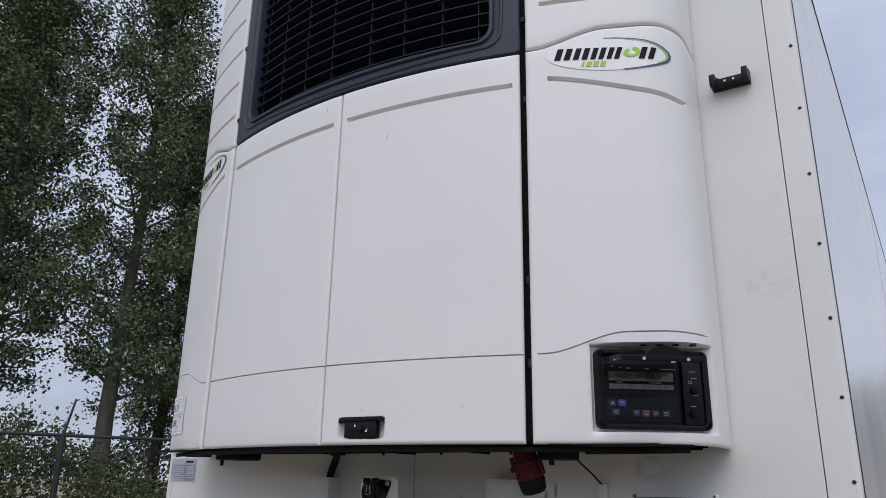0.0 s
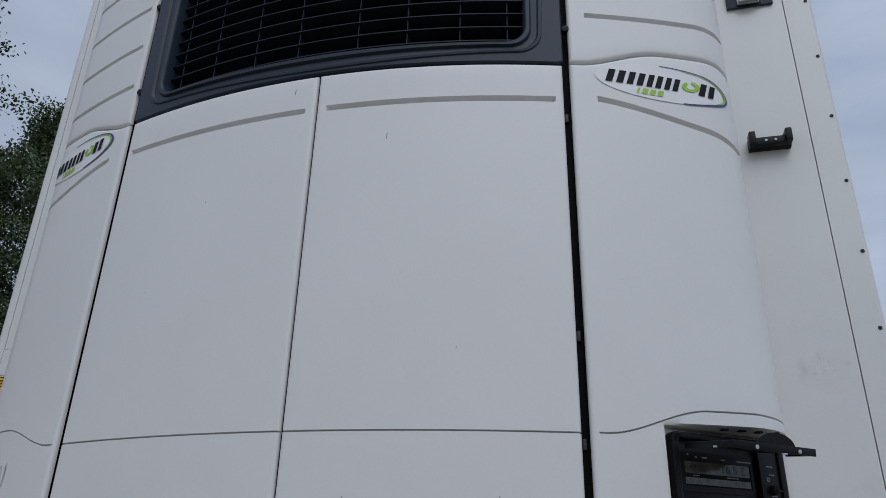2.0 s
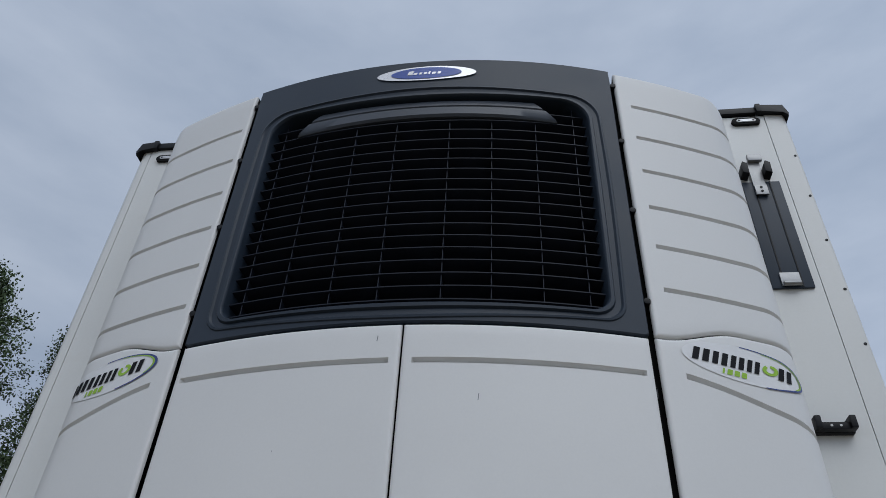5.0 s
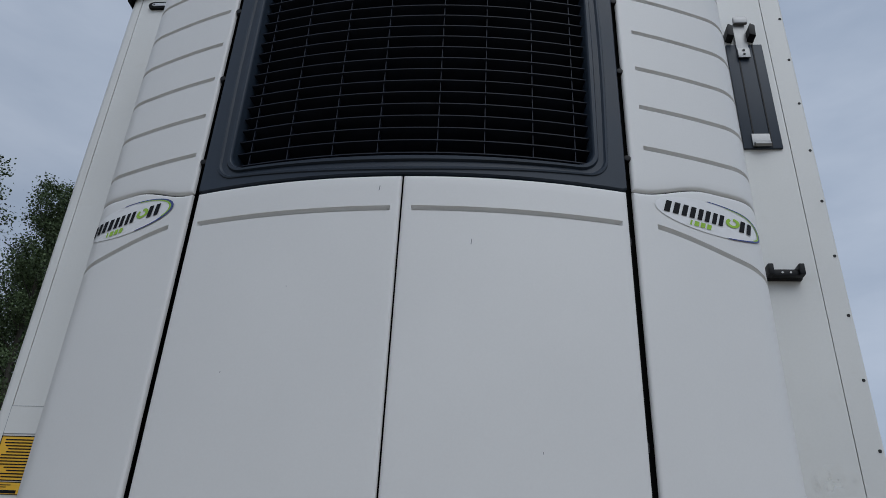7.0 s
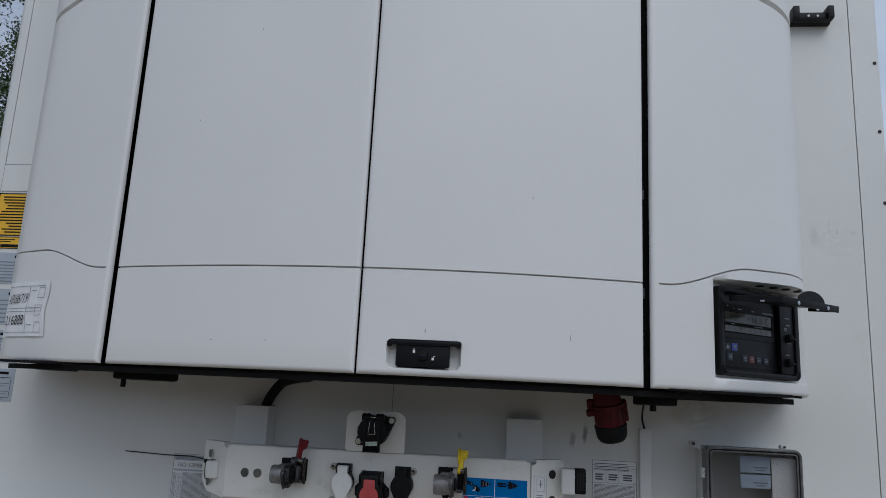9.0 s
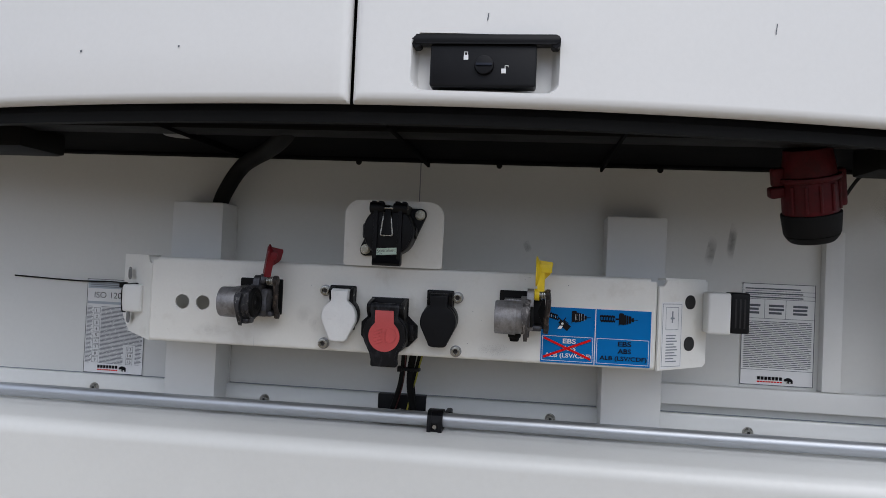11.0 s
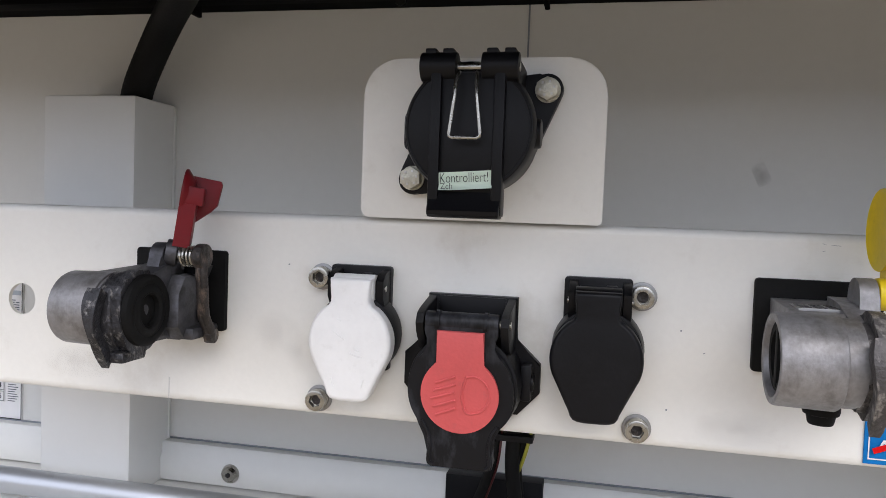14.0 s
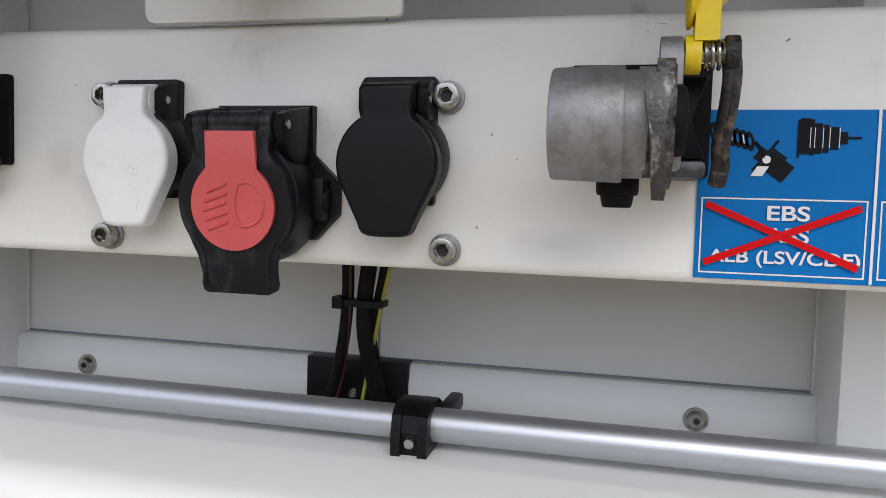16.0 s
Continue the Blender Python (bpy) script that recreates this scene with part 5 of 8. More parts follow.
out += [(0.0180, -0.0135), (0.0184, -0.0105), (0.0198, -0.0082), (0.0205, -0.0062), (0.0205, -0.0040), (0.0205, -0.0010)]
bm = B()
prism(bm, out, (0, 0, 0), *FRONT, 0.008, 0.0009)
rod(bm, (-0.0205, -0.003, 0.0), (0.0205, -0.003, 0.0), 0.0054, seg=24, bev=0.0006)
for q in (-0.0135, 0.0135):
    rod(bm, (q - 0.0012, -0.003, 0.0), (q + 0.0012, -0.003, 0.0), 0.0061, seg=24)
for s in (-1, 1):
    tube(bm, spline([(s * 0.0215, -0.0078, -0.0570), (s * 0.0178, -0.0080, -0.0640), (s * 0.0168, -0.0083, -0.0720), (s * 0.0174, -0.0083, -0.0800), (s * 0.0150, -0.0078, -0.0826)], 5), 0.0011, 8)
bm.transform(tiltm)
lid = part("lid", bm, M_BLACKWORN, s15, "black plastic hinged lid with a worn lower tab")
face = [(-0.0132, -0.0040), (-0.0132, -0.0222)]
face += [(0.0220 * math.cos(radians(a)), -0.0400 + 0.0220 * math.sin(radians(a))) for a in range(127, 414, 7)]
face += [(0.0132, -0.0222), (0.0132, -0.0040)]
bm = B()
prism(bm, face, (0, -0.0078, 0), *FRONT, 0.0022, 0.0005)
bm.transform(tiltm)
red_face = part("lid_face", bm, M_CORAL, lid, "coral red raised face")
bm = B()
lamp = [(0.003, -0.0305), (0.0075, -0.0300), (0.0118, -0.0330), (0.0135, -0.0385), (0.0118, -0.0440), (0.0075, -0.0470), (0.003, -0.0465), (0.0012, -0.0385)]
lamp = [(p.x * 1.25, -0.0390 + (p.y + 0.0385) * 1.22) for p in spline([(u, v, 0) for u, v in lamp + lamp[:1]], 5)]
tube(bm, [(u, -0.0102, v) for u, v in lamp], 0.0007, 6)
bm.transform(tiltm)
part("lamp_sign", bm, M_CORAL, red_face)
for k in range(5):
    bm = B()
    v = -0.0292 - 0.0046 * k
    tube(bm, [(-0.0022 - 0.0006 * (k == 2), -0.0102, v), (-0.0160 + 0.0014 * abs(k - 2), -0.0102, v - 0.0044)], 0.0008, 6)
    bm.transform(tiltm)
    part("lamp_sign", bm, M_CORAL, red_face)
bm = B()
box(bm, X + 0.031, X + 0.0375, FY - 0.016, FY - 0.005, 1.353, 1.3745, 0.002)
rod(bm, (X + 0.0372, FY - 0.011, 1.3635), (X + 0.0385, FY - 0.011, 1.3635), 0.0052, seg=18)
part("side_clip", bm, M_BLACK, s15)

# round socket on the upper plate
up = thing("round_socket", "round black socket with a sprung lid, bolted to the upper plate", "socket", "trailer sockets")
PX, PZ, PY = -0.0005, 1.5055, -0.178
LY = PY - 0.0112
bm = B()
# diagonal flange: hull of two small discs and the round middle
fl = [(0.0385 + 0.0088 * math.cos(radians(a)), 0.0265 + 0.0088 * math.sin(radians(a))) for a in range(-30, 121, 15)]
fl += [(0.034 * math.cos(radians(a)), 0.034 * math.sin(radians(a))) for a in range(122, 150, 9)]
fl += [(-0.0385 + 0.0088 * math.cos(radians(a)), -0.0265 + 0.0088 * math.sin(radians(a))) for a in range(150, 301, 15)]
fl += [(0.034 * math.cos(radians(a)), 0.034 * math.sin(radians(a))) for a in range(302, 330, 9)]
prism(bm, [(PX + u, PZ + v) for u, v in fl], (0, PY - 0.0002, 0), *FRONT, 0.0070, 0.001)
rod(bm, (PX, PY - 0.004, PZ), (PX, LY - 0.021, PZ), 0.0345, 0.0340, seg=44, bev=0.001)
part("socket_body", bm, M_BLACK, up)
for x, z in ((0.0382, 1.5312), (-0.0390, 1.4797)):
    bm = B()
    hexbolt(bm, (x, PY - 0.0072, z), 0.0068, 0.0070)
    b = part("hex_bolt", bm, M_ZINC, up, "zinc-plated hexagon bolt")
    bm = B()
    for k in range(6):
        a = radians(60 * k + 10)
        box(bm, x + 0.004 * math.cos(a) - 0.0006, x + 0.004 * math.cos(a) + 0.0006, PY - 0.0146, PY - 0.0143, z + 0.004 * math.sin(a) - 0.0007, z + 0.004 * math.sin(a) + 0.0007)
    part("stamp", bm, M_BOXIN, b)
bm = B()
rod(bm, (PX, LY - 0.0215, PZ), (PX, LY - 0.0310, PZ), 0.0365, 0.0350, seg=56, bev=0.0022)
lid = part("lid", bm, M_BLACK, up)
bm = B()
for r in (0.0100, 0.0335):
    tube(bm, [(PX + r * math.cos(radians(a)), LY - 0.0310, PZ + r * math.sin(radians(a))) for a in range(0, 361, 9)], 0.0006, 6)
part("lid_ring", bm, M_BLACK, lid)
bm = B()
tube(bm, spline([(PX - 0.0340, LY - 0.012, PZ + 0.010), (PX - 0.0385, LY - 0.013, PZ + 0.009), (PX - 0.0390, LY - 0.013, PZ), (PX - 0.0385, LY - 0.013, PZ - 0.009), (PX - 0.0340, LY - 0.012, PZ - 0.010)], 5), 0.0008, 8)
part("wire_catch", bm, M_CASTMID, lid, "small bent wire at the rim")
# yoke: two side rails from the hinge to the grip
for s in (-1, 1):
    bm = B()
    box(bm, PX + s * 0.0170 - 0.0030, PX + s * 0.0170 + 0.0030, LY - 0.0365, LY - 0.024, 1.4585, 1.540, 0.0015)
    part("lid_rail", bm, M_BLACK, lid)
    bm = B()
    x = PX + s * 0.0165
    rod(bm, (x - 0.0098, LY - 0.030, 1.5375), (x + 0.0098, LY - 0.030, 1.5375), 0.0078, seg=24, bev=0.0008)
    box(bm, x - 0.0075, x - 0.0015, LY - 0.034, LY - 0.024, 1.5435, 1.5470, 0.001)
    box(bm, x + 0.0020, x + 0.0080, LY - 0.034, LY - 0.024, 1.5435, 1.5470, 0.001)
    box(bm, x - 0.0098, x + 0.0098, LY - 0.030, PY - 0.004, 1.528, 1.543, 0.002)
    part("hinge_knuckle", bm, M_BLACK, up)
bm = B()
rod(bm, (PX - 0.0267, LY - 0.030, 1.5375), (PX + 0.0267, LY - 0.030, 1.5375), 0.0026, seg=14)
part("hinge_pin", bm, M_STEEL, up)
bm = B()
box(bm, PX - 0.0145, PX + 0.0145, LY - 0.0338, LY - 0.029, 1.470, 1.534, 0.001)
part("lid_yoke", bm, M_BLACK, lid)
bm = B()
gp = [(LY - 0.026, 1.4722), (LY - 0.0338, 1.4712), (LY - 0.0352, 1.4685), (LY - 0.0385, 1.4640), (LY - 0.0410, 1.4610), (LY - 0.0405, 1.4588), (LY - 0.0385, 1.4575), (LY - 0.026, 1.4572)]
prism(bm, gp, (PX - 0.0192, 0, 0), (0, 1, 0), (0, 0, 1), 0.0384)
bmesh.ops.bevel(bm, geom=[e for e in bm.edges if abs(e.verts[0].co.x - e.verts[1].co.x) < 1e-6], offset=0.0016, segments=3, profile=0.6, affect="EDGES")
part("grip", bm, M_BLACK, lid)
bm = B()
w = [(-0.0046, 1.534), (-0.0052, 1.5275), (-0.0060, 1.518), (-0.0080, 1.5015), (-0.0078, 1.4998), (-0.0066, 1.4990), (0.0068, 1.4990), (0.0082, 1.4998), (0.0084, 1.5015), (0.0064, 1.518), (0.0056, 1.5275), (0.0050, 1.534)]
tube(bm, [(PX + u, LY - 0.0362 - (0.0055 if v < 1.53 else 0.0), v) for u, v in w], 0.0010, 10)
part("wire_spring", bm, M_STEEL, lid, "bright wire spring")
bm = B()
# paper label, slightly askew, its lower edge curling off
rows = []
for q in range(7):
    v = q / 6
    lift = 0.0030 * max(0.0, 1 - v / 0.35) ** 2
    rows.append([bm.verts.new((PX - 0.0142 + 0.0285 * u + 0.0006 * (1 - v), LY - 0.0352 - lift, 1.4712 + 0.0022 * u * (1 - v * 0.3) + (0.0098 + 0.0004 * u) * v + 0.002 * max(0.0, 0.25 - u - 0.6 * v))) for u in (0, 0.12, 0.25, 0.5, 0.75, 1)])
for a, b in zip(rows, rows[1:]):
    for k in range(5):
        bm.faces.new((a[k], a[k + 1], b[k + 1], b[k]))
note = part("inspection_label", bm, M_PALEGREEN, lid, "pale green paper label, curling at its lower edge")
lettering("label_text", "Kontrolliert!", 0.0258, M_DARKGREY, note, (PX - 0.0130, LY - 0.0360, 1.4756), height=0.0050, bold=-0.012, turn=3.0)
lettering("label_text", "Zch", 0.0064, M_DARKGREY, note, (PX - 0.0122, LY - 0.0384, 1.4722), height=0.0030, bold=-0.012, turn=3.0)
bm = B()
rod(bm, (PX + 0.0300, LY - 0.0150, PZ - 0.001), (PX + 0.0378, LY - 0.0150, PZ - 0.001), 0.0086, 0.0080, seg=24, bev=0.0012)
part("pivot", bm, M_BLACK, up)


def coupling(x, flap_mat, colour, cast, worn, drain, turn, lean, dish):
    """Air coupling head: cast cup that points sideways, flange with seal and claw, hinged dust flap, wound spring and arm."""
    t = thing("air_coupling", colour + " air coupling head of weathered cast aluminium", "air coupling", "air couplings")
    o = Vector((x, 0, 1.3975))
    cy0 = -0.2335
    claw_x, seal_r = (-0.0262, 0.0140) if drain else (-0.0325, 0.0208)

    def P(dx, y, dz):
        return (o.x + dx, y, o.z + dz)

    bm = B()
    prism(bm, rrect(0.064, 0.052, 0.002, 2, x - (0.0320 if drain else 0.0322), 1.4045), (0, FY - 0.0002, 0), *FRONT, 0.004, 0.0008)
    part("rubber_pad", bm, M_RUBBER, t, "black rubber mounting pad")
    bm = B()
    lathe_x(bm, o.x, cy0, o.z - (0.0012 if drain else 0.0), [(px, pr * (1.055 if drain else 1.0)) for px, pr in ((-0.0550, 0.0), (-0.0550, 0.0168), (-0.0655, 0.0170), (-0.0664, 0.0176), (-0.0667, 0.0190), (-0.0663, 0.0204), (-0.0650, 0.0210), (-0.0395, 0.0217), (-0.0385, 0.0212), (-0.0385, 0.0200), (-0.0300, 0.0198), (-0.0300, 0.0180), (-0.0260, 0.0172), (-0.0260, 0.0))], 52)
    cup = part("cup", bm, M_CAST, t, "grey cast cup")
    bm = B()
    lathe_x(bm, o.x, cy0, o.z, [(-0.0556, 0.0), (-0.0556, 0.0164), (-0.0640, 0.0166), (-0.0640, 0.0128), (-0.0580, 0.0124), (-0.0580, 0.0)], 40)
    box(bm, o.x - 0.0645, o.x - 0.0560, cy0 - 0.0025, cy0 + 0.0025, o.z - 0.0150, o.z + 0.0150, 0.0008)
    part("cup_seal", bm, M_RUBBER, cup, "black rubber insert in the cup")
    # cast neck back to the bracket, with a raised web and a through bolt
    bm = B()
    prism(bm, [(-0.232, 0.0150), (-0.226, 0.0205), (-0.176, 0.0225), (-0.176, -0.0180), (-0.222, -0.0195), (-0.236, -0.0120)], P(-0.0560, 0, 0), (0, 1, 0), (0, 0, 1), 0.036, 0.003)
    prism(bm, [(-0.236, 0.0060), (-0.232, 0.0190), (-0.214, 0.0250), (-0.196, 0.0265), (-0.190, 0.0), (-0.205, -0.020), (-0.228, -0.0195)], P(-0.0330, 0, 0), (0, 1, 0), (0, 0, 1), 0.014, 0.0015)
    neck = part("neck", bm, cast, t)
    bm = B()
    rod(bm, P(-0.0410, cy0 - 0.0145, 0.0020), P(-0.0270, cy0 - 0.0145, 0.0020), 0.0026, seg=14)
    part("bolt", bm, M_CASTDARK, neck)
    if drain:
        bm = B()
        box(bm, o.x - 0.052, o.x - 0.030, -0.219, -0.199, o.z + 0.0200, o.z + 0.0221, 0.0002)
        plate = part("type_plate", bm, M_CLIP, neck)
        for k in range(3):
            for q in range(3):
                bm = B()
                box(bm, o.x - 0.0505 + 0.0070 * q, o.x - 0.0455 + 0.0070 * q, -0.2175 + 0.0060 * k, -0.2140 + 0.0060 * k, o.z + 0.0221, o.z + 0.0224)
                part("stamp", bm, M_CASTDARK, plate)
    # flange, worn claw and seal
    bm = B()
    prof = []
    for k in range(60):
        a = 2 * math.pi * k / 60
        q = 1.0 + 0.045 * math.sin(3 * a + 0.7) + 0.030 * math.sin(7 * a + 1.9) + 0.016 * math.sin(13 * a)
        prof.append((0.0208 * q * math.cos(a), 0.0246 * q * math.sin(a)))
    prism(bm, [(cy0 + u, v - 0.0005) for u, v in prof], P(-0.0268, 0, 0), (0, 1, 0), (0, 0, 1), 0.0066, 0.0018)
    k = 0.80 if drain else 0.97
    prism(bm, [(cy0 - 0.002 + k * u, (k + 0.02) * v - 0.0015) for u, v in prof[::3]], P(-0.0310 if drain else -0.0338, 0, 0), (0, 1, 0), (0, 0, 1), 0.0080, 0.0015)
    flange = part("flange", bm, worn, t, "scuffed coupling flange")
    bm = B()
    lathe_x(bm, o.x, cy0 + 0.001, o.z + 0.0005, [(e, seal_r * q) for e, q in ((-0.0200, 1.0), (-0.0168, 0.99), (-0.0156, 0.92), (-0.0152, 0.82), (-0.0160, 0.73), (-0.0150, 0.65), (-0.0150, 0.51), (-0.0160, 0.45), (-0.0190, 0.43), (-0.0188, 0.30), (-0.0192, 0.0))], 40)
    part("seal", bm, M_RUBBER, t, "black rubber seal")
    # claw: a flat hook that follows the flange and runs out below it
    bm = B()
    rows = []
    for k in range(15):
        q = k / 14
        a = radians(150 + 86 * q)
        cy, cz = cy0 + 0.0262 * math.cos(a), -0.0005 + 0.0275 * math.sin(a)
        if q > 0.72:
            cz -= 0.0050 * (q - 0.72) / 0.28
        w = 0.0042 - 0.0022 * q + 0.0006 * math.sin(q * 9)
        dx = claw_x - 0.0010 * math.sin(q * 5)
        n = Vector((0, math.cos(a), math.sin(a))) * 0.0030
        rows.append([bm.verts.new(Vector(P(dx + e * w, cy, cz)) + n * g) for e, g in ((-1, -1), (1, -1), (1, 1), (-1, 1))])
    for p, q in zip(rows, rows[1:]):
        for i in range(4):
            bm.faces.new((p[i], p[(i + 1) % 4], q[(i + 1) % 4], q[i]))
    bm.faces.new(rows[0][::-1])
    bm.faces.new(rows[-1])
    bmesh.ops.recalc_face_normals(bm, faces=bm.faces)
    part("claw", bm, worn, flange)
    if not drain:
        bm = B()
        box(bm, o.x - 0.0300, o.x - 0.0200, cy0 - 0.017, cy0 + 0.005, o.z - 0.0280, o.z - 0.0215, 0.0025)
        part("lower_lug", bm, worn, flange)
        bm = B()
        prism(bm, [(-0.2135, 0.0080), (-0.206, 0.0190), (-0.178, 0.0190), (-0.178, -0.0190), (-0.206, -0.0205), (-0.2135, -0.0120)], P(-0.0215, 0, 0), (0, 1, 0), (0, 0, 1), 0.0120, 0.004)
        part("neck_web", bm, cast, t)
    PV, HX_, HY_ = (0.0300, 0.0048, -0.2100) if drain else (0.0308, 0.0, -0.2050)
    bm = B()
    cheek = [(HY_ + 0.0092 * math.cos(radians(a)), PV - 0.0015 + 0.0092 * math.sin(radians(a))) for a in range(0, 181, 15)]
    cheek += [(-0.222, 0.010), (-0.234, -0.006), (-0.228, -0.018), (-0.196, -0.018)]
    prism(bm, cheek, P(-0.0298 + HX_, 0, 0), (0, 1, 0), (0, 0, 1), 0.0090, 0.0013)
    part("hinge_cheek", bm, cast, t)
    bm = B()
    arm = spline([(0.0, -0.205, PV + 0.002), (0.0008, -0.2065, 0.022), (0.0002, -0.2040, 0.009), (-0.0014, -0.199, -0.006), (-0.0006, -0.194, -0.0150), (-0.0014, -0.191, -0.0225)], 6)
    for q in (-0.0012, 0.0012):
        tube(bm, [P(0.6 * HX_ + q + p.x, p.y + HY_ + 0.205, p.z) for p in arm], 0.0027, 12)
    rod(bm, P(0.6 * HX_ - 0.0028, HY_, PV), P(0.6 * HX_ + 0.0032, HY_, PV), 0.0078, seg=24, bev=0.0012)
    rod(bm, P(0.6 * HX_ - 0.0035, HY_ + 0.014, -0.0190), P(0.6 * HX_ + 0.0020, HY_ + 0.014, -0.0190), 0.0050, seg=18, bev=0.0008)
    part("arm", bm, M_RUST, t, "rusty steel arm")
    bm = B()
    prism(bm, [(-0.0200, 0.0245), (-0.0200, -0.0115), (-0.0035, -0.0115), (-0.0105, 0.0065), (-0.0030, 0.0245)], P(0, -0.186, 0), *FRONT, 0.006, 0.0008)
    part("back_plate", bm, M_BLACK, t)
    bm = B()
    box(bm, o.x - 0.0205, o.x - 0.0040, -0.206, FY - 0.004, o.z - 0.0205, o.z - 0.0130, 0.0025)
    part("lower_boss", bm, M_CASTMID, t)
    bm = B()
    coil = [P(HX_ - 0.0130 + 0.0095 * k / 48, HY_ + 0.0058 * math.cos(k * 2 * math.pi / 12), PV + 0.0058 * math.sin(k * 2 * math.pi / 12)) for k in range(49)]
    tube(bm, coil, 0.0009, 6)
    part("spring", bm, M_STEEL, t, "wound steel spring")
    bm = B()
    rod(bm, P(-0.0290 + HX_, HY_, PV), P(0.0030 + 0.6 * HX_, HY_, PV), 0.0030, seg=14)
    part("hinge_pin", bm, M_STEEL, t)
    # dust flap, folded up: a shallow dish on an arm, with a stepped grip behind it
    FMx = Matrix.Translation(P(-0.0160 + HX_ if drain else -0.0190, HY_, PV + (0.0 if drain else 0.0015))) @ Matrix.Rotation(radians(turn), 4, "Z") @ Matrix.Rotation(radians(lean), 4, "Y")
    bm = B()
    rod(bm, (-0.0042, 0, 0), (0.0024, 0, 0), 0.0080, seg=28, bev=0.0008)
    bm.transform(FMx)
    part("flap_hub", bm, flap_mat if drain else cast, t)
    bm = B()
    prism(bm, [(-0.0075, 0.0045), (-0.0085, 0.0310), (0.0040, 0.0330), (0.0060, 0.0055)], (-0.0008, 0, 0), (0, 1, 0), (0, 0, 1), 0.0098, 0.0012)
    dr, du, dv = dish
    lathe_x(bm, du, 0.0015, dv, [(0.0016, 0.0), (0.0016, 0.85 * dr), (0.0004, 0.93 * dr), (0.0, 0.985 * dr), (0.0006, dr), (0.0016, 0.98 * dr), (0.0065, 0.53 * dr), (0.0070, 0.0)], 40)
    # fin behind the dish, widening upwards, and the square grip on it
    if drain:
        prism(bm, [(-0.0012, 0.0140), (0.0100, 0.0220), (0.0162, 0.0285), (0.0194, 0.0420), (0.0184, 0.0448), (-0.0012, 0.0470)], (0, 0.0130, 0), (1, 0, 0), (0, 0, 1), 0.0130, 0.0012)
        box(bm, 0.0020, 0.0181, -0.0095, 0.0030, 0.0300, 0.0415, 0.0008)
    else:
        prism(bm, [(-0.0012, 0.0080), (0.0080, 0.0195), (0.0170, 0.0280), (0.0202, 0.0325), (0.0212, 0.0455), (0.0202, 0.0478), (-0.0012, 0.0485)], (0, 0.0130, 0), (1, 0, 0), (0, 0, 1), 0.0085, 0.0012)
        box(bm, -0.0010, 0.0125, -0.0090, 0.0050, 0.0305, 0.0415, 0.0012)
    bm.transform(FMx)
    part("dust_flap", bm, flap_mat, t, colour.split("-")[0] + " plastic dust flap, folded up")
    if drain:
        bm = B()
        rod(bm, P(-0.0400, -0.222, -0.019), P(-0.0400, -0.222, -0.0290), 0.0086, seg=24, bev=0.0020)
        rod(bm, P(-0.0400, -0.222, -0.0280), P(-0.0400, -0.222, -0.0338), 0.0070, 0.0058, seg=24, bev=0.0010)
        part("drain_plug", bm, M_RUBBER, t)
    return t


coupling(-0.1632, M_RED, "red-flapped", M_CASTMID, M_CASTDARK, False, 26, 8, (0.0138, -0.0005, 0.0380))
coupling(0.2195, M_YELLOW, "yellow-flapped", M_CAST, M_CASTWORN, True, -1, 0.0, (0.0206, -0.0035, 0.0315))

# scuffs and chips in the coating
def mark(x, z, w, h, y, material, turn=0.0):
    bm = B()
    c, q = math.cos(radians(turn)), math.sin(radians(turn))
    bm.faces.new([bm.verts.new((x + u * w * c - v * h * q, y, z + u * w * q + v * h * c)) for u, v in ((-0.5, -0.5), (0.5, -0.5), (0.5, 0.5), (-0.5, 0.5))])
    return bm


for x, z, w, h, tn in ((-0.121, 1.424, 0.0016, 0.0012, 20), (0.251, 1.441, 0.0030, 0.0014, 35), (0.1960, 1.4498, 0.0070, 0.0003, -4), (0.1900, 1.4503, 0.0030, 0.0003, -18), (0.190, 1.4465, 0.0022, 0.0004, 15), (0.118, 1.398, 0.0012, 0.0016, 0), (0.131, 1.386, 0.0014, 0.0008, 30), (0.112, 1.352, 0.0012, 0.0020, 10), (-0.340, 1.349, 0.0012, 0.0008, 0)):
    part("chip", mark(x, z, w * 0.7, h * 0.6, FY - 0.0006, None, tn), M_GREYINK, bracket)
for x, z, w, h, tn in ((-0.128, 1.380, 0.034, 0.030, 0), (-0.112, 1.368, 0.024, 0.028, 0), (0.150, 1.345, 0.050, 0.022, 0), (-0.270, 1.350, 0.060, 0.024, 0)):
    part("scuff", mark(x, z, w, h, FY - 0.0009, None, tn), M_SCUFF, bracket, "grey-brown scuff in the coating")
solo("wall_smudge", mark(0.189, 1.499, 0.011, 0.018, -0.0012, None, 25), M_SMUDGE, "small dark smudge on the white trailer wall", "smudge")

# blue coupling instruction stickers
SY = 0.1734


def on_sheet(u, z, out=0.0):
    return Vector((u, -SY - out, z))


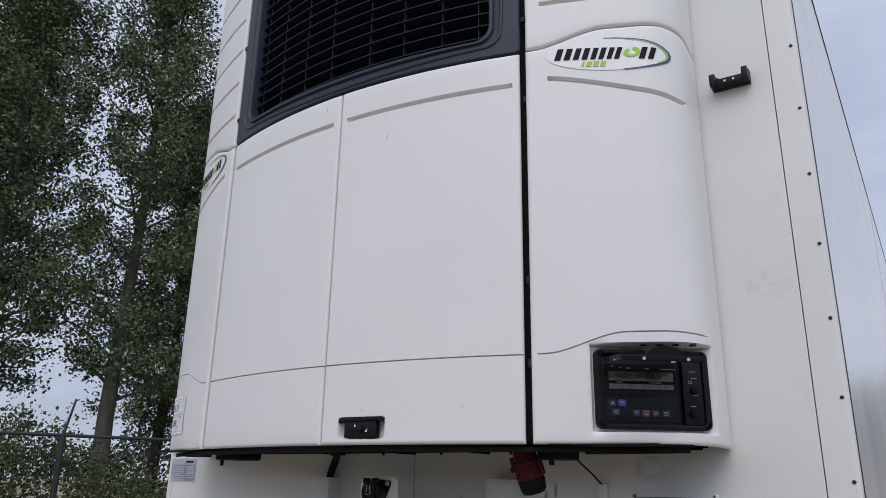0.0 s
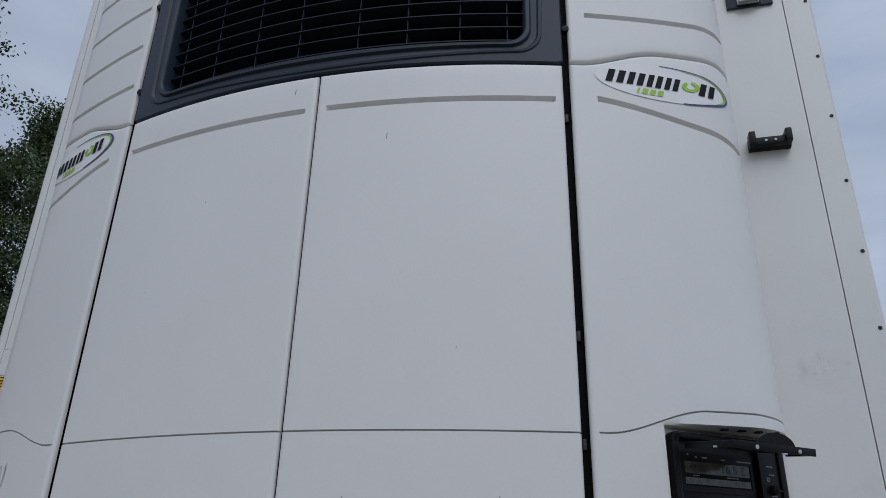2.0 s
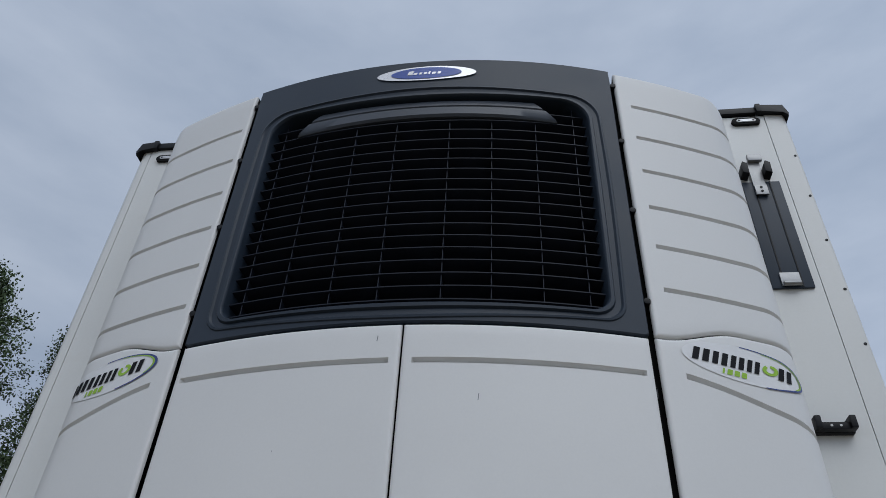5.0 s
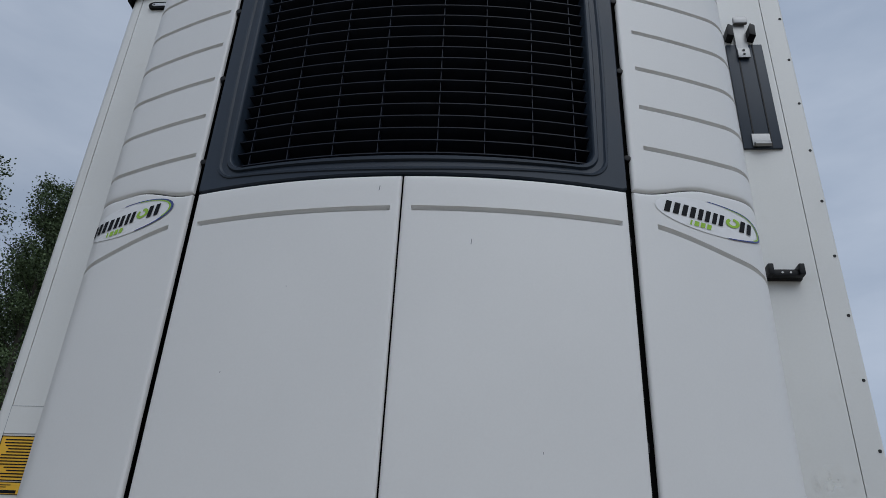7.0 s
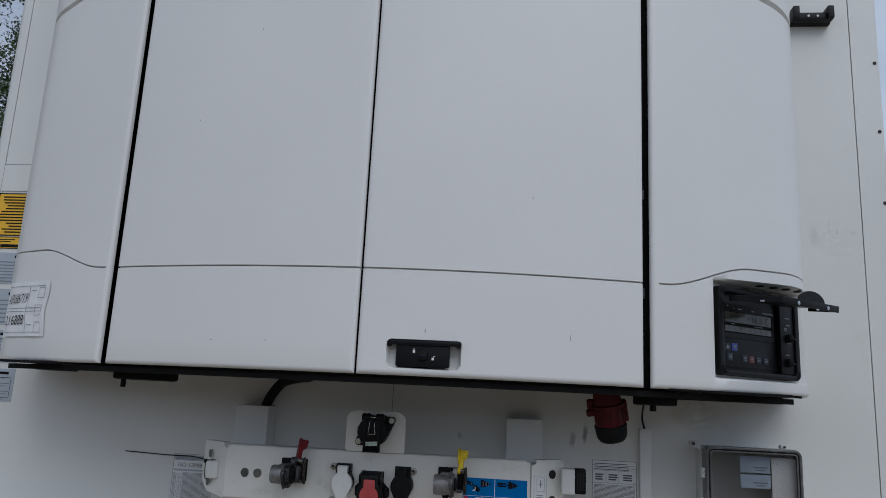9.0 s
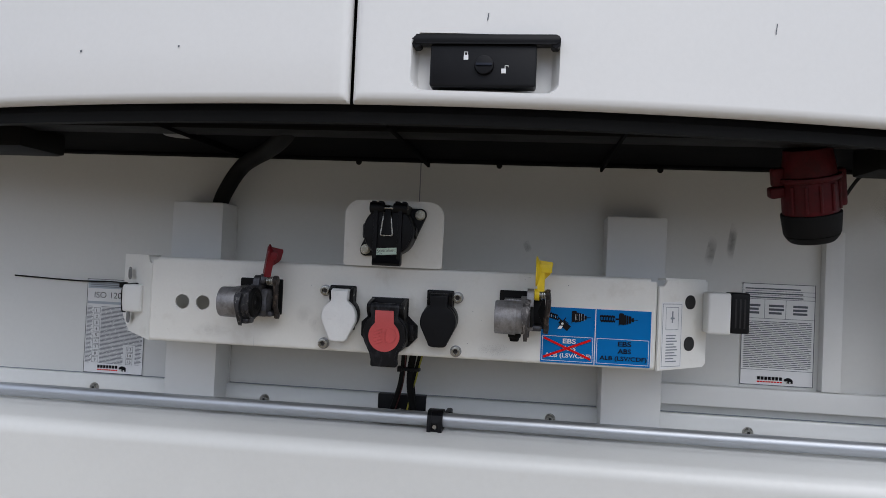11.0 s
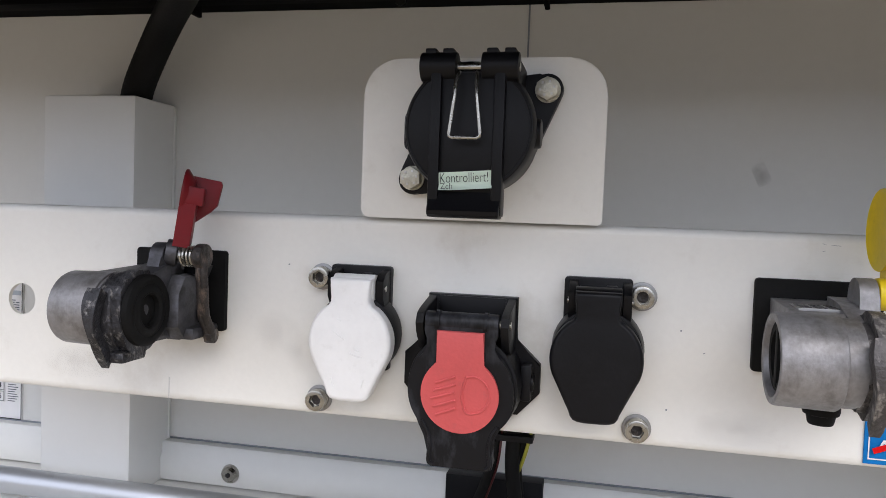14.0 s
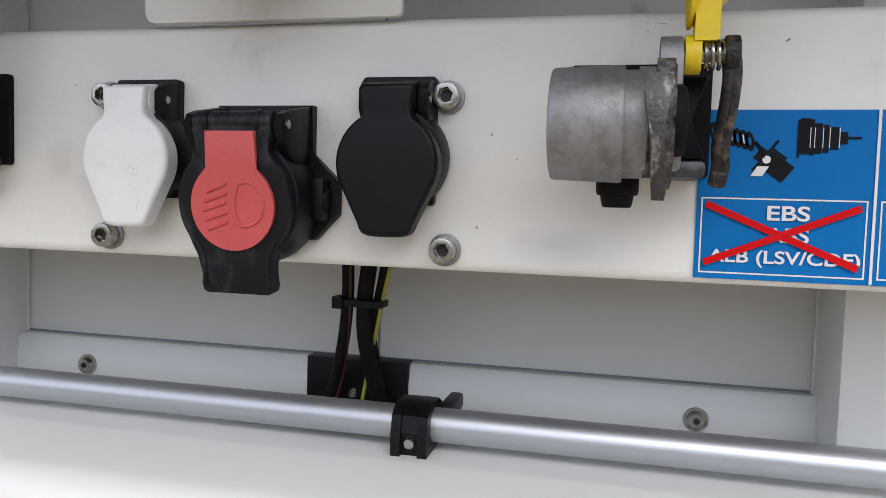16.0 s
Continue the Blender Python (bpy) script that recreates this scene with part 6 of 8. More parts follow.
for x0, x1, crossed in ((0.2155, 0.2895, True), (0.2905, 0.3655, False)):
    st = thing("instruction_sticker", ("blue coupling sticker with a white frame, crossed out in red" if crossed else "blue coupling sticker with a white frame and dark lettering"), "sticker", "bracket stickers")
    bm = B()
    box(bm, x0, x1, -0.1731, -0.1722, 1.3325, 1.4100)
    sheet = part("sheet", bm, M_BLUE, st)
    bm = B()
    for a, b, c, d in ((x0 + 0.002, x1 - 0.002, 1.3693, 1.3700), (x0 + 0.002, x1 - 0.002, 1.3350, 1.3357)):
        patch(bm, on_sheet, a, b, c, d, 0.0)
    for a in (x0 + 0.002, x1 - 0.0027):
        patch(bm, on_sheet, a, a + 0.0007, 1.3357, 1.3693, 0.0)
    if crossed:
        patch(bm, on_sheet, x1 - 0.0001, x1 + 0.0011, 1.3330, 1.4100, 0.0004)
    part("frame_line", bm, M_WFILM, sheet)
    ink = M_WFILM if crossed else M_INK
    cx = (x0 + x1) / 2
    lettering("sticker_text", "EBS", 0.0180, ink, sheet, (cx - 0.0065, -0.1740, 1.3600), height=0.0068, bold=0.02)
    lettering("sticker_text", "ABS", 0.0180, ink, sheet, (cx - 0.0065, -0.1740, 1.3500), height=0.0068, bold=0.02)
    lettering("sticker_text", "ALB (LSV/CDF)", 0.0640, ink, sheet, (cx - 0.0310, -0.1740, 1.3385), height=0.0078, bold=0.02)
    bm = B()
    def turned(cx_, cz_, deg, rects, out):
        c, q = math.cos(radians(deg)), math.sin(radians(deg))
        for u0, u1, v0, v1 in rects:
            bm.faces.new([bm.verts.new((cx_ + u * c - v * q, -SY - out, cz_ + u * q + v * c)) for u, v in ((u0, v0), (u1, v0), (u1, v1), (u0, v1))])

    plug = [(0.0, 0.0010, -0.0090, 0.0080), (0.0010, 0.0052, -0.0072, 0.0086), (0.0052, 0.0068, -0.0078, 0.0082), (0.0068, 0.0100, -0.0070, 0.0064), (0.0104, 0.0128, -0.0066, 0.0058), (0.0132, 0.0168, -0.0052, 0.0048), (0.0171, 0.0205, -0.0028, 0.0026), (0.0205, 0.0262, -0.0005, 0.0005)]
    if crossed:
        for i in range(7):
            oval(bm, on_sheet, x0 + 0.0060 + 0.0026 * i, 1.4000 - 0.0007 * i, 0.0019, 0.0046, 0.0, 12, 1, 16, 0.42)
        tube(bm, spline([(x0 + 0.0235, -SY, 1.3955), (x0 + 0.0262, -SY, 1.3925), (x0 + 0.0280, -SY, 1.3880)], 5), 0.0009, 5)
        turned(x0 + 0.0335, 1.3845, -37, [(-0.0060, 0.0062, -0.0045, 0.0042), (-0.0075, -0.0062, -0.0075, 0.0095), (-0.0105, -0.0075, -0.0030, 0.0030), (-0.0062, 0.0010, 0.0044, 0.0056)], 0.0003)
        turned(x0 + 0.0415, 1.3975, 0, plug, 0.0003)
    else:
        for i in range(9):
            oval(bm, on_sheet, x0 + 0.0070 + 0.0022 * i, 1.3975, 0.0018, 0.0052, 0.0, 6, 1, 16, 0.42)
        turned(x0 + 0.0270, 1.3975, 0, [(0.0, 0.0040, -0.0012, 0.0012)], 0.0003)
        turned(x0 + 0.0310, 1.3975, 0, [(a, b, c, d) for a, b, c, d in plug], 0.0003)
    pieces("drawing", bm, M_INK, sheet)
    if crossed:
        bm = B()
        patch(bm, on_sheet, x0 + 0.0225, x0 + 0.0275, 1.3800, 1.3845, 0.0006, skew=0.6)
        oval(bm, on_sheet, x0 + 0.0290, 1.3875, 0.0018, 0.0018, 0.0007, 0, 1, 16)
        for i in range(3):
            patch(bm, on_sheet, x0 + 0.0085 + 0.0052 * i, x0 + 0.0090 + 0.0052 * i, 1.3975 - 0.0014 * i, 1.4015 - 0.0014 * i, 0.0006, skew=-0.2)
        for u in (0.0466, 0.0484, 0.0518, 0.0545, 0.0585):
            patch(bm, on_sheet, x0 + u, x0 + u + 0.0003, 1.3930, 1.4020, 0.0006)
        pieces("drawing", bm, M_WFILM, sheet, "pale piece of the small drawing")
        for za, zb, lift in ((1.3670, 1.3395, 0.0), (1.3400, 1.3665, 0.0005)):
            bm = B()
            a, b = Vector((x0 + 0.0040, 0, za)), Vector((x1 - 0.0050, 0, zb))
            n = Vector((-(b - a).z, 0, (b - a).x)).normalized() * 0.0016
            bm.faces.new([bm.verts.new((q.x, -0.1745 - lift, q.z)) for q in (a - n, b - n, b + n, a + n)])
            part("cross_bar", bm, M_REDINK, sheet, "red crossing-out bar")
st = thing("small_notice_sticker", "small white notice sticker with grey lines on the bracket wing", "sticker", "bracket stickers")
d = Vector((0.4510 - 0.3735, -0.108 - FY, 0)).normalized()
nrm = Vector((d.y, -d.x, 0))
p0 = Vector((0.3735, FY + 0.0005, 1.3295)) + nrm * 0.0032


def on_wing(u, v, out=0.0):
    return p0 + d * u + Vector((0, 0, v)) + nrm * out


bm = B()
prism(bm, [(0.005, 0.002), (0.047, 0.004), (0.047, 0.096), (0.005, 0.094)], p0, d, (0, 0, 1), 0.0006)
sheet = part("sheet", bm, M_WFILM, st)
bm = B()
for u0, u1, v0, v1, w in ((0.0065, 0.0455, 0.0050, 0.0925, 0.0007), (0.0130, 0.0390, 0.0560, 0.0880, 0.0007)):
    for q in ((u0, u1, v0, v0 + w), (u0, u1, v1 - w, v1), (u0, u0 + w, v0 + w, v1 - w), (u1 - w, u1, v0 + w, v1 - w)):
        patch(bm, on_wing, *q, 0.0009)
part("frame_line", bm, M_GREYINK, sheet)
bm = B()
rw = random.Random(8)
for k in range(10):
    patch(bm, on_wing, 0.0145, 0.0385 - 0.008 * rw.random(), 0.0115 + 0.0040 * k, 0.0131 + 0.0040 * k, 0.0009)
patch(bm, on_wing, 0.0250, 0.0280, 0.066, 0.082, 0.0009)
patch(bm, on_wing, 0.0225, 0.0305, 0.071, 0.0735, 0.0011)
part("text_bar", bm, M_GREYINK, sheet)


def wing_socket(x0, x1, y0, y1, z0, z1, col, label, nose=None):
    t = thing("parking_socket", label, "socket")
    part("housing", box(B(), x0, x1, y0, y1, z0, z1, 0.004, 3), col, t)
    if nose:
        plug = part("plug", box(B(), x1 + 0.0003, x1 + 0.026, y0 + 0.003, y1 - 0.003, z0 + 0.002, z1 + 0.001, 0.004, 3), M_BLACK, t)
        for k in range(3):
            part("groove", box(B(), x1 + 0.006 + 0.006 * k, x1 + 0.008 + 0.006 * k, y0 + 0.0024, y0 + 0.0034, z0 + 0.010, z1 - 0.008), M_HOLE, plug)
    else:
        bm = B()
        tube(bm, spline([(x0 - 0.0035, y0 + 0.010, z1 + 0.001), (x0 - 0.0062, y0 + 0.010, z1 - 0.010), (x0 - 0.0055, y0 + 0.009, z0 + 0.014), (x0 - 0.001, y0 + 0.004, z0 + 0.001), (x0 + 0.005, y0 + 0.002, z0 - 0.0005)], 6), 0.0013, 8)
        part("seal", bm, M_RUBBER, t)
        part("side_cover", box(B(), x0 - 0.0045, x0 + 0.002, y0 + 0.006, y1 + 0.004, z0 + 0.0015, z1 - 0.0005, 0.003, 3), col, t)
        part("cable_knot", box(B(), x0 - 0.0095, x0 - 0.0015, y0 + 0.006, y0 + 0.018, z1 - 0.006, z1 + 0.0025, 0.0015), M_RUBBER, t)


wing_socket(-0.4250, -0.394, -0.156, -0.113, 1.3690, 1.4110, M_DUCT, "white parking socket clipped to the bracket wing")
wing_socket(0.446, 0.477, -0.150, -0.106, 1.382, 1.4405, M_DUCT, "pale grey parking socket with a black plug beside the bracket", True)
bm = B()
tube(bm, spline([(-0.402, -0.140, 1.4125), (-0.4180, -0.132, 1.4115), (-0.4380, -0.120, 1.4095), (-0.475, -0.075, 1.4085), (-0.53, -0.020, 1.4075), (-0.60, -0.006, 1.4060), (-0.72, -0.006, 1.4100)], 8), 0.0013, 8)
solo("loose_wire", bm, M_RUBBER, "thin black wire that runs loose along the white wall", "wire")

# vertical ducts behind the bracket
for x0, x1 in ((-0.3995, -0.3115), (0.3115, 0.4015)):
    t = thing("cable_duct", "white plastic cable duct upright on the trailer wall", "cable duct", "upright ducts")
    bm = B()
    box(bm, x0, x1, -0.0605, -0.0005, 1.208, 1.5490, 0.003)
    part("duct_cover", bm, M_DUCT, t)
    bm = B()
    box(bm, x0 - 0.0012, x1 + 0.0012, -0.004, -0.0008, 1.208, 1.5470, 0.001)
    part("duct_base", bm, M_DUCT, t)
bm = B()
tube(bm, spline([(-0.333, -0.032, 1.535), (-0.323, -0.039, 1.560), (-0.303, -0.048, 1.590), (-0.278, -0.066, 1.611), (-0.244, -0.102, 1.620), (-0.206, -0.149, 1.6245), (-0.152, -0.239, 1.628), (-0.120, -0.290, 1.645)], 14), 0.0130, 16, 0.012)
solo("corrugated_hose", bm, M_RUBBER, "black corrugated hose from the duct up into the unit", "hose")
# leads below the bracket
t = thing("cable_bundle", "bundle of black, red and yellow leads below the bracket", "cables")
for pts, r, mm in (
        (((0.004, -0.070, 1.370), (0.003, -0.063, 1.325), (0.001, -0.057, 1.296), (-0.004, -0.050, 1.266), (-0.016, -0.034, 1.232), (-0.026, -0.030, 1.208)), 0.0043, M_RUBBER),
        (((0.022, -0.070, 1.370), (0.018, -0.062, 1.325), (0.0135, -0.057, 1.296), (0.0125, -0.051, 1.266), (0.0155, -0.036, 1.230), (0.019, -0.032, 1.206)), 0.0056, M_RUBBER),
        (((0.040, -0.070, 1.365), (0.034, -0.062, 1.328), (0.0265, -0.057, 1.298), (0.021, -0.052, 1.276), (0.012, -0.040, 1.248), (0.004, -0.034, 1.212)), 0.0014, M_LEADYELLOW),
        (((0.034, -0.066, 1.365), (0.029, -0.060, 1.326), (0.0225, -0.055, 1.297), (0.0165, -0.048, 1.272), (0.018, -0.036, 1.240), (0.022, -0.034, 1.206)), 0.0030, M_RUBBER),
        (((0.008, -0.073, 1.365), (0.006, -0.066, 1.322), (0.0045, -0.0615, 1.293), (0.001, -0.054, 1.268), (-0.009, -0.038, 1.236), (-0.018, -0.034, 1.210)), 0.0009, M_LEADRED)):
    bm = B()
    tube(bm, spline(pts, 8), r, 10)
    part("lead", bm, mm, t)
bm = B()
box(bm, -0.0035, 0.0285, -0.0655, -0.0500, 1.2915, 1.2965, 0.0012)
box(bm, -0.0070, 0.0005, -0.0670, -0.0550, 1.2900, 1.2985, 0.0010)
part("cable_tie", bm, M_BLACK, t)

bm = B()
tube(bm, spline([(0.9750, -0.075, 1.2110), (0.9740, -0.085, 1.2300), (0.9765, -0.092, 1.2480), (0.9800, -0.092, 1.2390), (0.9800, -0.090, 1.2280), (0.9860, -0.090, 1.2420), (0.9930, -0.090, 1.2440), (0.9950, -0.090, 1.2340), (0.9890, -0.088, 1.2260), (0.9930, -0.080, 1.2160), (1.0000, -0.070, 1.2110)], 6), 0.0013, 6)
solo("loose_wire", bm, M_RUBBER, "curled end of a thin black wire on the ledge", "wire")

# aluminium rail on the ledge
bm = B()
rod(bm, (-1.15, -0.0890, 1.2242), (1.15, -0.0890, 1.2242), 0.0108, seg=28, bev=0.001)
rail = thing("guard_rail", "satin aluminium tube on the white ledge", "rail")
part("tube", bm, M_ALU, rail)
for x in (-1.15, 1.15):
    bm = B()
    rod(bm, (x, -0.0890, 1.2242), (x + (0.012 if x > 0 else -0.012), -0.0890, 1.2242), 0.0112, 0.0095, seg=24, bev=0.002)
    part("end_cap", bm, M_BLACK, rail)
for x in (0.0615,):
    t = thing("tube_clamp", "black plastic clamp with a screw that holds the aluminium tube", "clamp")
    bm = B()
    prof = [(-0.1085, 1.2080), (-0.1085, 1.2225), (-0.1060, 1.2330), (-0.0980, 1.2390), (-0.0790, 1.2390), (-0.0700, 1.2345), (-0.0690, 1.2080)]
    prism(bm, prof[::-1], (x - 0.0115, 0, 0), (0, 1, 0), (0, 0, 1), 0.006)
    prism(bm, prof[::-1], (x + 0.0055, 0, 0), (0, 1, 0), (0, 0, 1), 0.006)
    box(bm, x - 0.0056, x + 0.0056, -0.1052, -0.0695, 1.2082, 1.2225, 0.0004)
    prism(bm, [(y + 0.0018, z - 0.0004) for y, z in prof[1:6][::-1]] , (x - 0.0056, 0, 0), (0, 1, 0), (0, 0, 1), 0.0112)
    box(bm, x + 0.0115, x + 0.0210, -0.080, -0.044, 1.224, 1.2350, 0.003)
    part("clamp_body", bm, M_BLACK, t)
    bm = B()
    rod(bm, (x, -0.1055, 1.2160), (x, -0.1078, 1.2160), 0.0042, 0.003, seg=18)
    part("screw", bm, M_STEEL, t)

# ---- wall fittings beside the bracket ----
t = thing("cable_duct", "slim white cable ducts along the lower trailer wall", "cable duct")
part("upright_duct", box(B(), 0.647, 0.675, -0.020, -0.0005, 1.2925, 1.539, 0.002), M_DUCT, t)
part("level_duct", box(B(), 0.396, 1.027, -0.022, -0.0005, 1.260, 1.2915, 0.002), M_DUCT, t)
bm = B()
tube(bm, spline([(0.646, -0.17, 1.62), (0.640, -0.13, 1.600), (0.648, -0.05, 1.565), (0.660, -0.012, 1.536)], 8), 0.0024, 8)
solo("thin_cable", bm, M_RUBBER, "thin dark cable from the unit down into the duct", "cable")
t = thing("hanging_plug", "red industrial plug with a black cap under the unit", "plug")
PM = Matrix.Translation((0.547, -0.235, 1.562)) @ Matrix.Rotation(radians(-10), 4, "Y") @ Matrix.Rotation(radians(14), 4, "X")
bm = B()
rod(bm, (0, 0, -0.012), (0, 0, 0.030), 0.034, 0.0335, seg=32, bev=0.002)
rod(bm, (0, 0, 0.030), (0, 0, 0.036), 0.038, 0.038, seg=32, bev=0.002)
rod(bm, (0, 0, 0.036), (0, 0, 0.070), 0.033, 0.028, seg=32, bev=0.002)
box(bm, -0.050, -0.031, -0.009, 0.009, 0.012, 0.026, 0.004, 3)
box(bm, -0.046, -0.030, -0.006, 0.006, 0.026, 0.050, 0.004, 3)
box(bm, 0.030, 0.042, -0.010, 0.010, -0.008, 0.040, 0.004, 3)
bm.transform(PM)
body = part("plug_body", bm, M_PLUGRED, t)
for k in range(5):
    bm = B()
    a = radians(215 + 28 * k)
    rod(bm, (0.0345 * math.cos(a), 0.0345 * math.sin(a), -0.008), (0.0345 * math.cos(a), 0.0345 * math.sin(a), 0.026), 0.0022, seg=8)
    bm.transform(PM)
    part("rib", bm, M_PLUGRED, body)
bm = B()
rod(bm, (0, 0, -0.050), (0, 0, -0.040), 0.027, 0.034, seg=32, bev=0.003)
rod(bm, (0, 0, -0.040), (0, 0, -0.012), 0.034, 0.0365, seg=32, bev=0.002)
bm.transform(PM)
part("plug_cap", bm, M_RUBBER, t)
t = thing("document_box", "clear-lidded document box with rounded grey frame and papers inside", "box")
bx0, bx1, bz0, bz1 = 0.784, 1.003, 1.331, 1.510
bcx, bcz, bw, bh = (bx0 + bx1) / 2, (bz0 + bz1) / 2, bx1 - bx0, bz1 - bz0
bm = ring(B(), rrect(bw - 0.006, bh - 0.006, 0.014, 6, bcx, bcz), rrect(bw - 0.012, bh - 0.012, 0.011, 6, bcx, bcz), -0.0005, 0.078, 0.001)
prism(bm, rrect(bw - 0.012, bh - 0.012, 0.011, 6, bcx, bcz), (0, -0.0006, 0), *FRONT, 0.004)
part("box_shell", bm, M_BOXIN, t)
part("lid_frame", ring(B(), rrect(bw, bh, 0.017, 8, bcx, bcz), rrect(bw - 0.014, bh - 0.014, 0.011, 8, bcx, bcz), -0.0790, 0.041, 0.004), M_FRAMEGREY, t, "smoky grey lid frame with rounded corners")
part("gasket", ring(B(), rrect(bw - 0.0142, bh - 0.0142, 0.011, 6, bcx, bcz), rrect(bw - 0.0185, bh - 0.0185, 0.009, 6, bcx, bcz), -0.1120, 0.0060), M_RUBBER, t, "thin black gasket line")
part("inner_lip", ring(B(), rrect(bw - 0.0190, bh - 0.0190, 0.009, 6, bcx, bcz), rrect(bw - 0.0250, bh - 0.0250, 0.007, 6, bcx, bcz), -0.1100, 0.0090, 0.001), M_FRAMEGREY, t, "raised lip round the window")
pane = part("lid_window", prism(B(), rrect(bw - 0.0250, bh - 0.0250, 0.007, 6, bcx, bcz), (0, -0.1125, 0), *FRONT, 0.003), M_CLEAR, t, "clear plastic window")
pane.visible_shadow = False
for a, b, c, d, mm in ((0.868, 0.9365, 1.452, 1.490, M_BLUEPAPER), (0.868, 0.9365, 1.417, 1.448, M_BLUEPAPER), (0.9395, 0.995, 1.356, 1.489, M_PAPER)):
    bm = B()
    box(bm, a, b, -0.096, -0.0945, c, d)
    pp = part("paper", bm, mm, t)
    bm = B()
    if mm is M_PAPER:
        for k in range(3):
            oval(bm, lambda u, v, o: Vector((u, -0.0965, v)), a + 0.012 + 0.016 * k, d - 0.014 - 0.005 * (k % 2), 0.0014, 0.0010, 0.0, 0, 1, 10)
    else:
        box(bm, a + 0.030, b - 0.006, -0.0966, -0.0961, c + 0.011, c + 0.014)
        box(bm, a + 0.036, b - 0.012, -0.0966, -0.0961, c + 0.0055, c + 0.0075)
    part("text_bar", bm, M_GREYINK, pp)
for z, sg in ((bz0 + 0.004, -1), (bz1 + 0.001, 1)):
    bm = B()
    prism(bm, [(u, v) for u, v in ([(0.762, z - 0.006), (0.768, z - 0.009), (0.776, z - 0.007), (0.7875, z - 0.020 * (sg > 0) - 0.002), (0.7875, z + 0.004 + 0.018 * (sg < 0)), (0.774, z + 0.008), (0.765, z + 0.008), (0.76, z + 0.002)])], (0, -0.046, 0), *FRONT, 0.014, 0.003)
    lug = part("lug", bm, M_BOXIN, t)
    bm = B()
    rod(bm, (0.7685, -0.0602, z), (0.7685, -0.0622, z), 0.0045, seg=16)
    part("screw", bm, M_CASTMID, lug)
for z in (1.378, 1.447):
    bm = B()
    box(bm, bx0 - 0.007, bx0 - 0.0005, -0.112, -0.088, z - 0.011, z + 0.011, 0.0015)
    hinge = part("hinge", bm, M_DUCT, t)
    for k in range(3):
        part("groove", box(B(), bx0 - 0.0055, bx0 - 0.002, -0.1124, -0.1118, z - 0.005 + 0.004 * k, z - 0.0035 + 0.004 * k), M_DARKGREY, hinge)
bm = B()
prism(bm, rrect(0.016, 0.010, 0.004, 4, 0.977, bz1 + 0.004), (0, -0.060, 0), *FRONT, 0.016, 0.002)
lug = part("lug", bm, M_DUCT, t, "small white lug on the upper edge")
part("screw", rod(B(), (0.978, -0.0764, bz1 + 0.0045), (0.978, -0.0778, bz1 + 0.0045), 0.003, seg=12), M_CASTMID, lug)
for x in (0.800, 0.845, 0.868):
    bm = B()
    tube(bm, spline([(x, -0.05, bz0 + 0.003), (x - 0.002, -0.045, 1.312), (x - 0.006, -0.020, 1.2905)], 5), 0.003, 8)
    part("lead", bm, M_RUBBER, t)

# bracket on the wall beside the unit
t = thing("holder_bracket", "black plastic holder with two raised ends on the trailer wall", "bracket")
bm = B()
prism(bm, [(1.064, 2.656), (1.169, 2.656), (1.169, 2.697), (1.152, 2.692), (1.144, 2.680), (1.090, 2.680), (1.084, 2.692), (1.076, 2.697), (1.064, 2.688)], (0, -0.0005, 0), *FRONT, 0.018, 0.002)
for x in (1.070, 1.160):
    box(bm, x - 0.008, x + 0.009, -0.050, -0.016, 2.657, 2.694, 0.004)
box(bm, 1.070, 1.160, -0.040, -0.016, 2.657, 2.678, 0.003)
hb = part("holder", bm, M_BLACK, t)
for x in (1.104, 1.128):
    bm = B()
    rod(bm, (x, -0.0405, 2.667), (x, -0.0412, 2.667), 0.0034, seg=16)
    part("screw_hole", bm, M_BOXIN, hb)
# dark pad with two steel clips, high on the wall
t = thing("strap_pad", "long dark rubber pad held by two steel clips", "pad")
bm = B()
box(bm, 1.070, 1.197, -0.010, -0.0005, 3.145, 3.606, 0.003)
pad = part("pad", bm, M_SLATE, t)
for x in (1.106, 1.160):
    bm = B()
    box(bm, x, x + 0.004, -0.0125, -0.010, 3.147, 3.604)
    part("pad_rib", bm, M_BLACK, pad)
bm = B()
box(bm, 1.104, 1.146, -0.016, -0.0125, 3.540, 3.700, 0.001)
box(bm, 1.106, 1.156, -0.030, -0.0135, 3.695, 3.726, 0.005)
box(bm, 1.104, 1.146, -0.022, -0.0165, 3.536, 3.580, 0.001)
clip = part("clip", bm, M_CLIP, t, "bent steel clip")
for z in (3.550, 3.568):
    bm = B()
    rod(bm, (1.125, -0.0222, z), (1.125, -0.0240, z), 0.0045, seg=14)
    part("screw", bm, M_HOLE, clip)
for x in (1.083, 1.160):
    bm = B()
    prism(bm, [(x - 0.011, 3.628), (x + 0.011, 3.620), (x + 0.013, 3.670), (x - 0.003, 3.680), (x - 0.012, 3.660)], (0, -0.0005, 0), *FRONT, 0.042, 0.003)
    part("clip_holder", bm, M_BLACK, t)
bm = B()
box(bm, 1.098, 1.158, -0.018, -0.0125, 3.150, 3.200, 0.002)
rod(bm, (1.102, -0.022, 3.154), (1.154, -0.022, 3.154), 0.008, seg=18, bev=0.001)
part("clip", bm, M_CLIP, t, "bent steel clip")

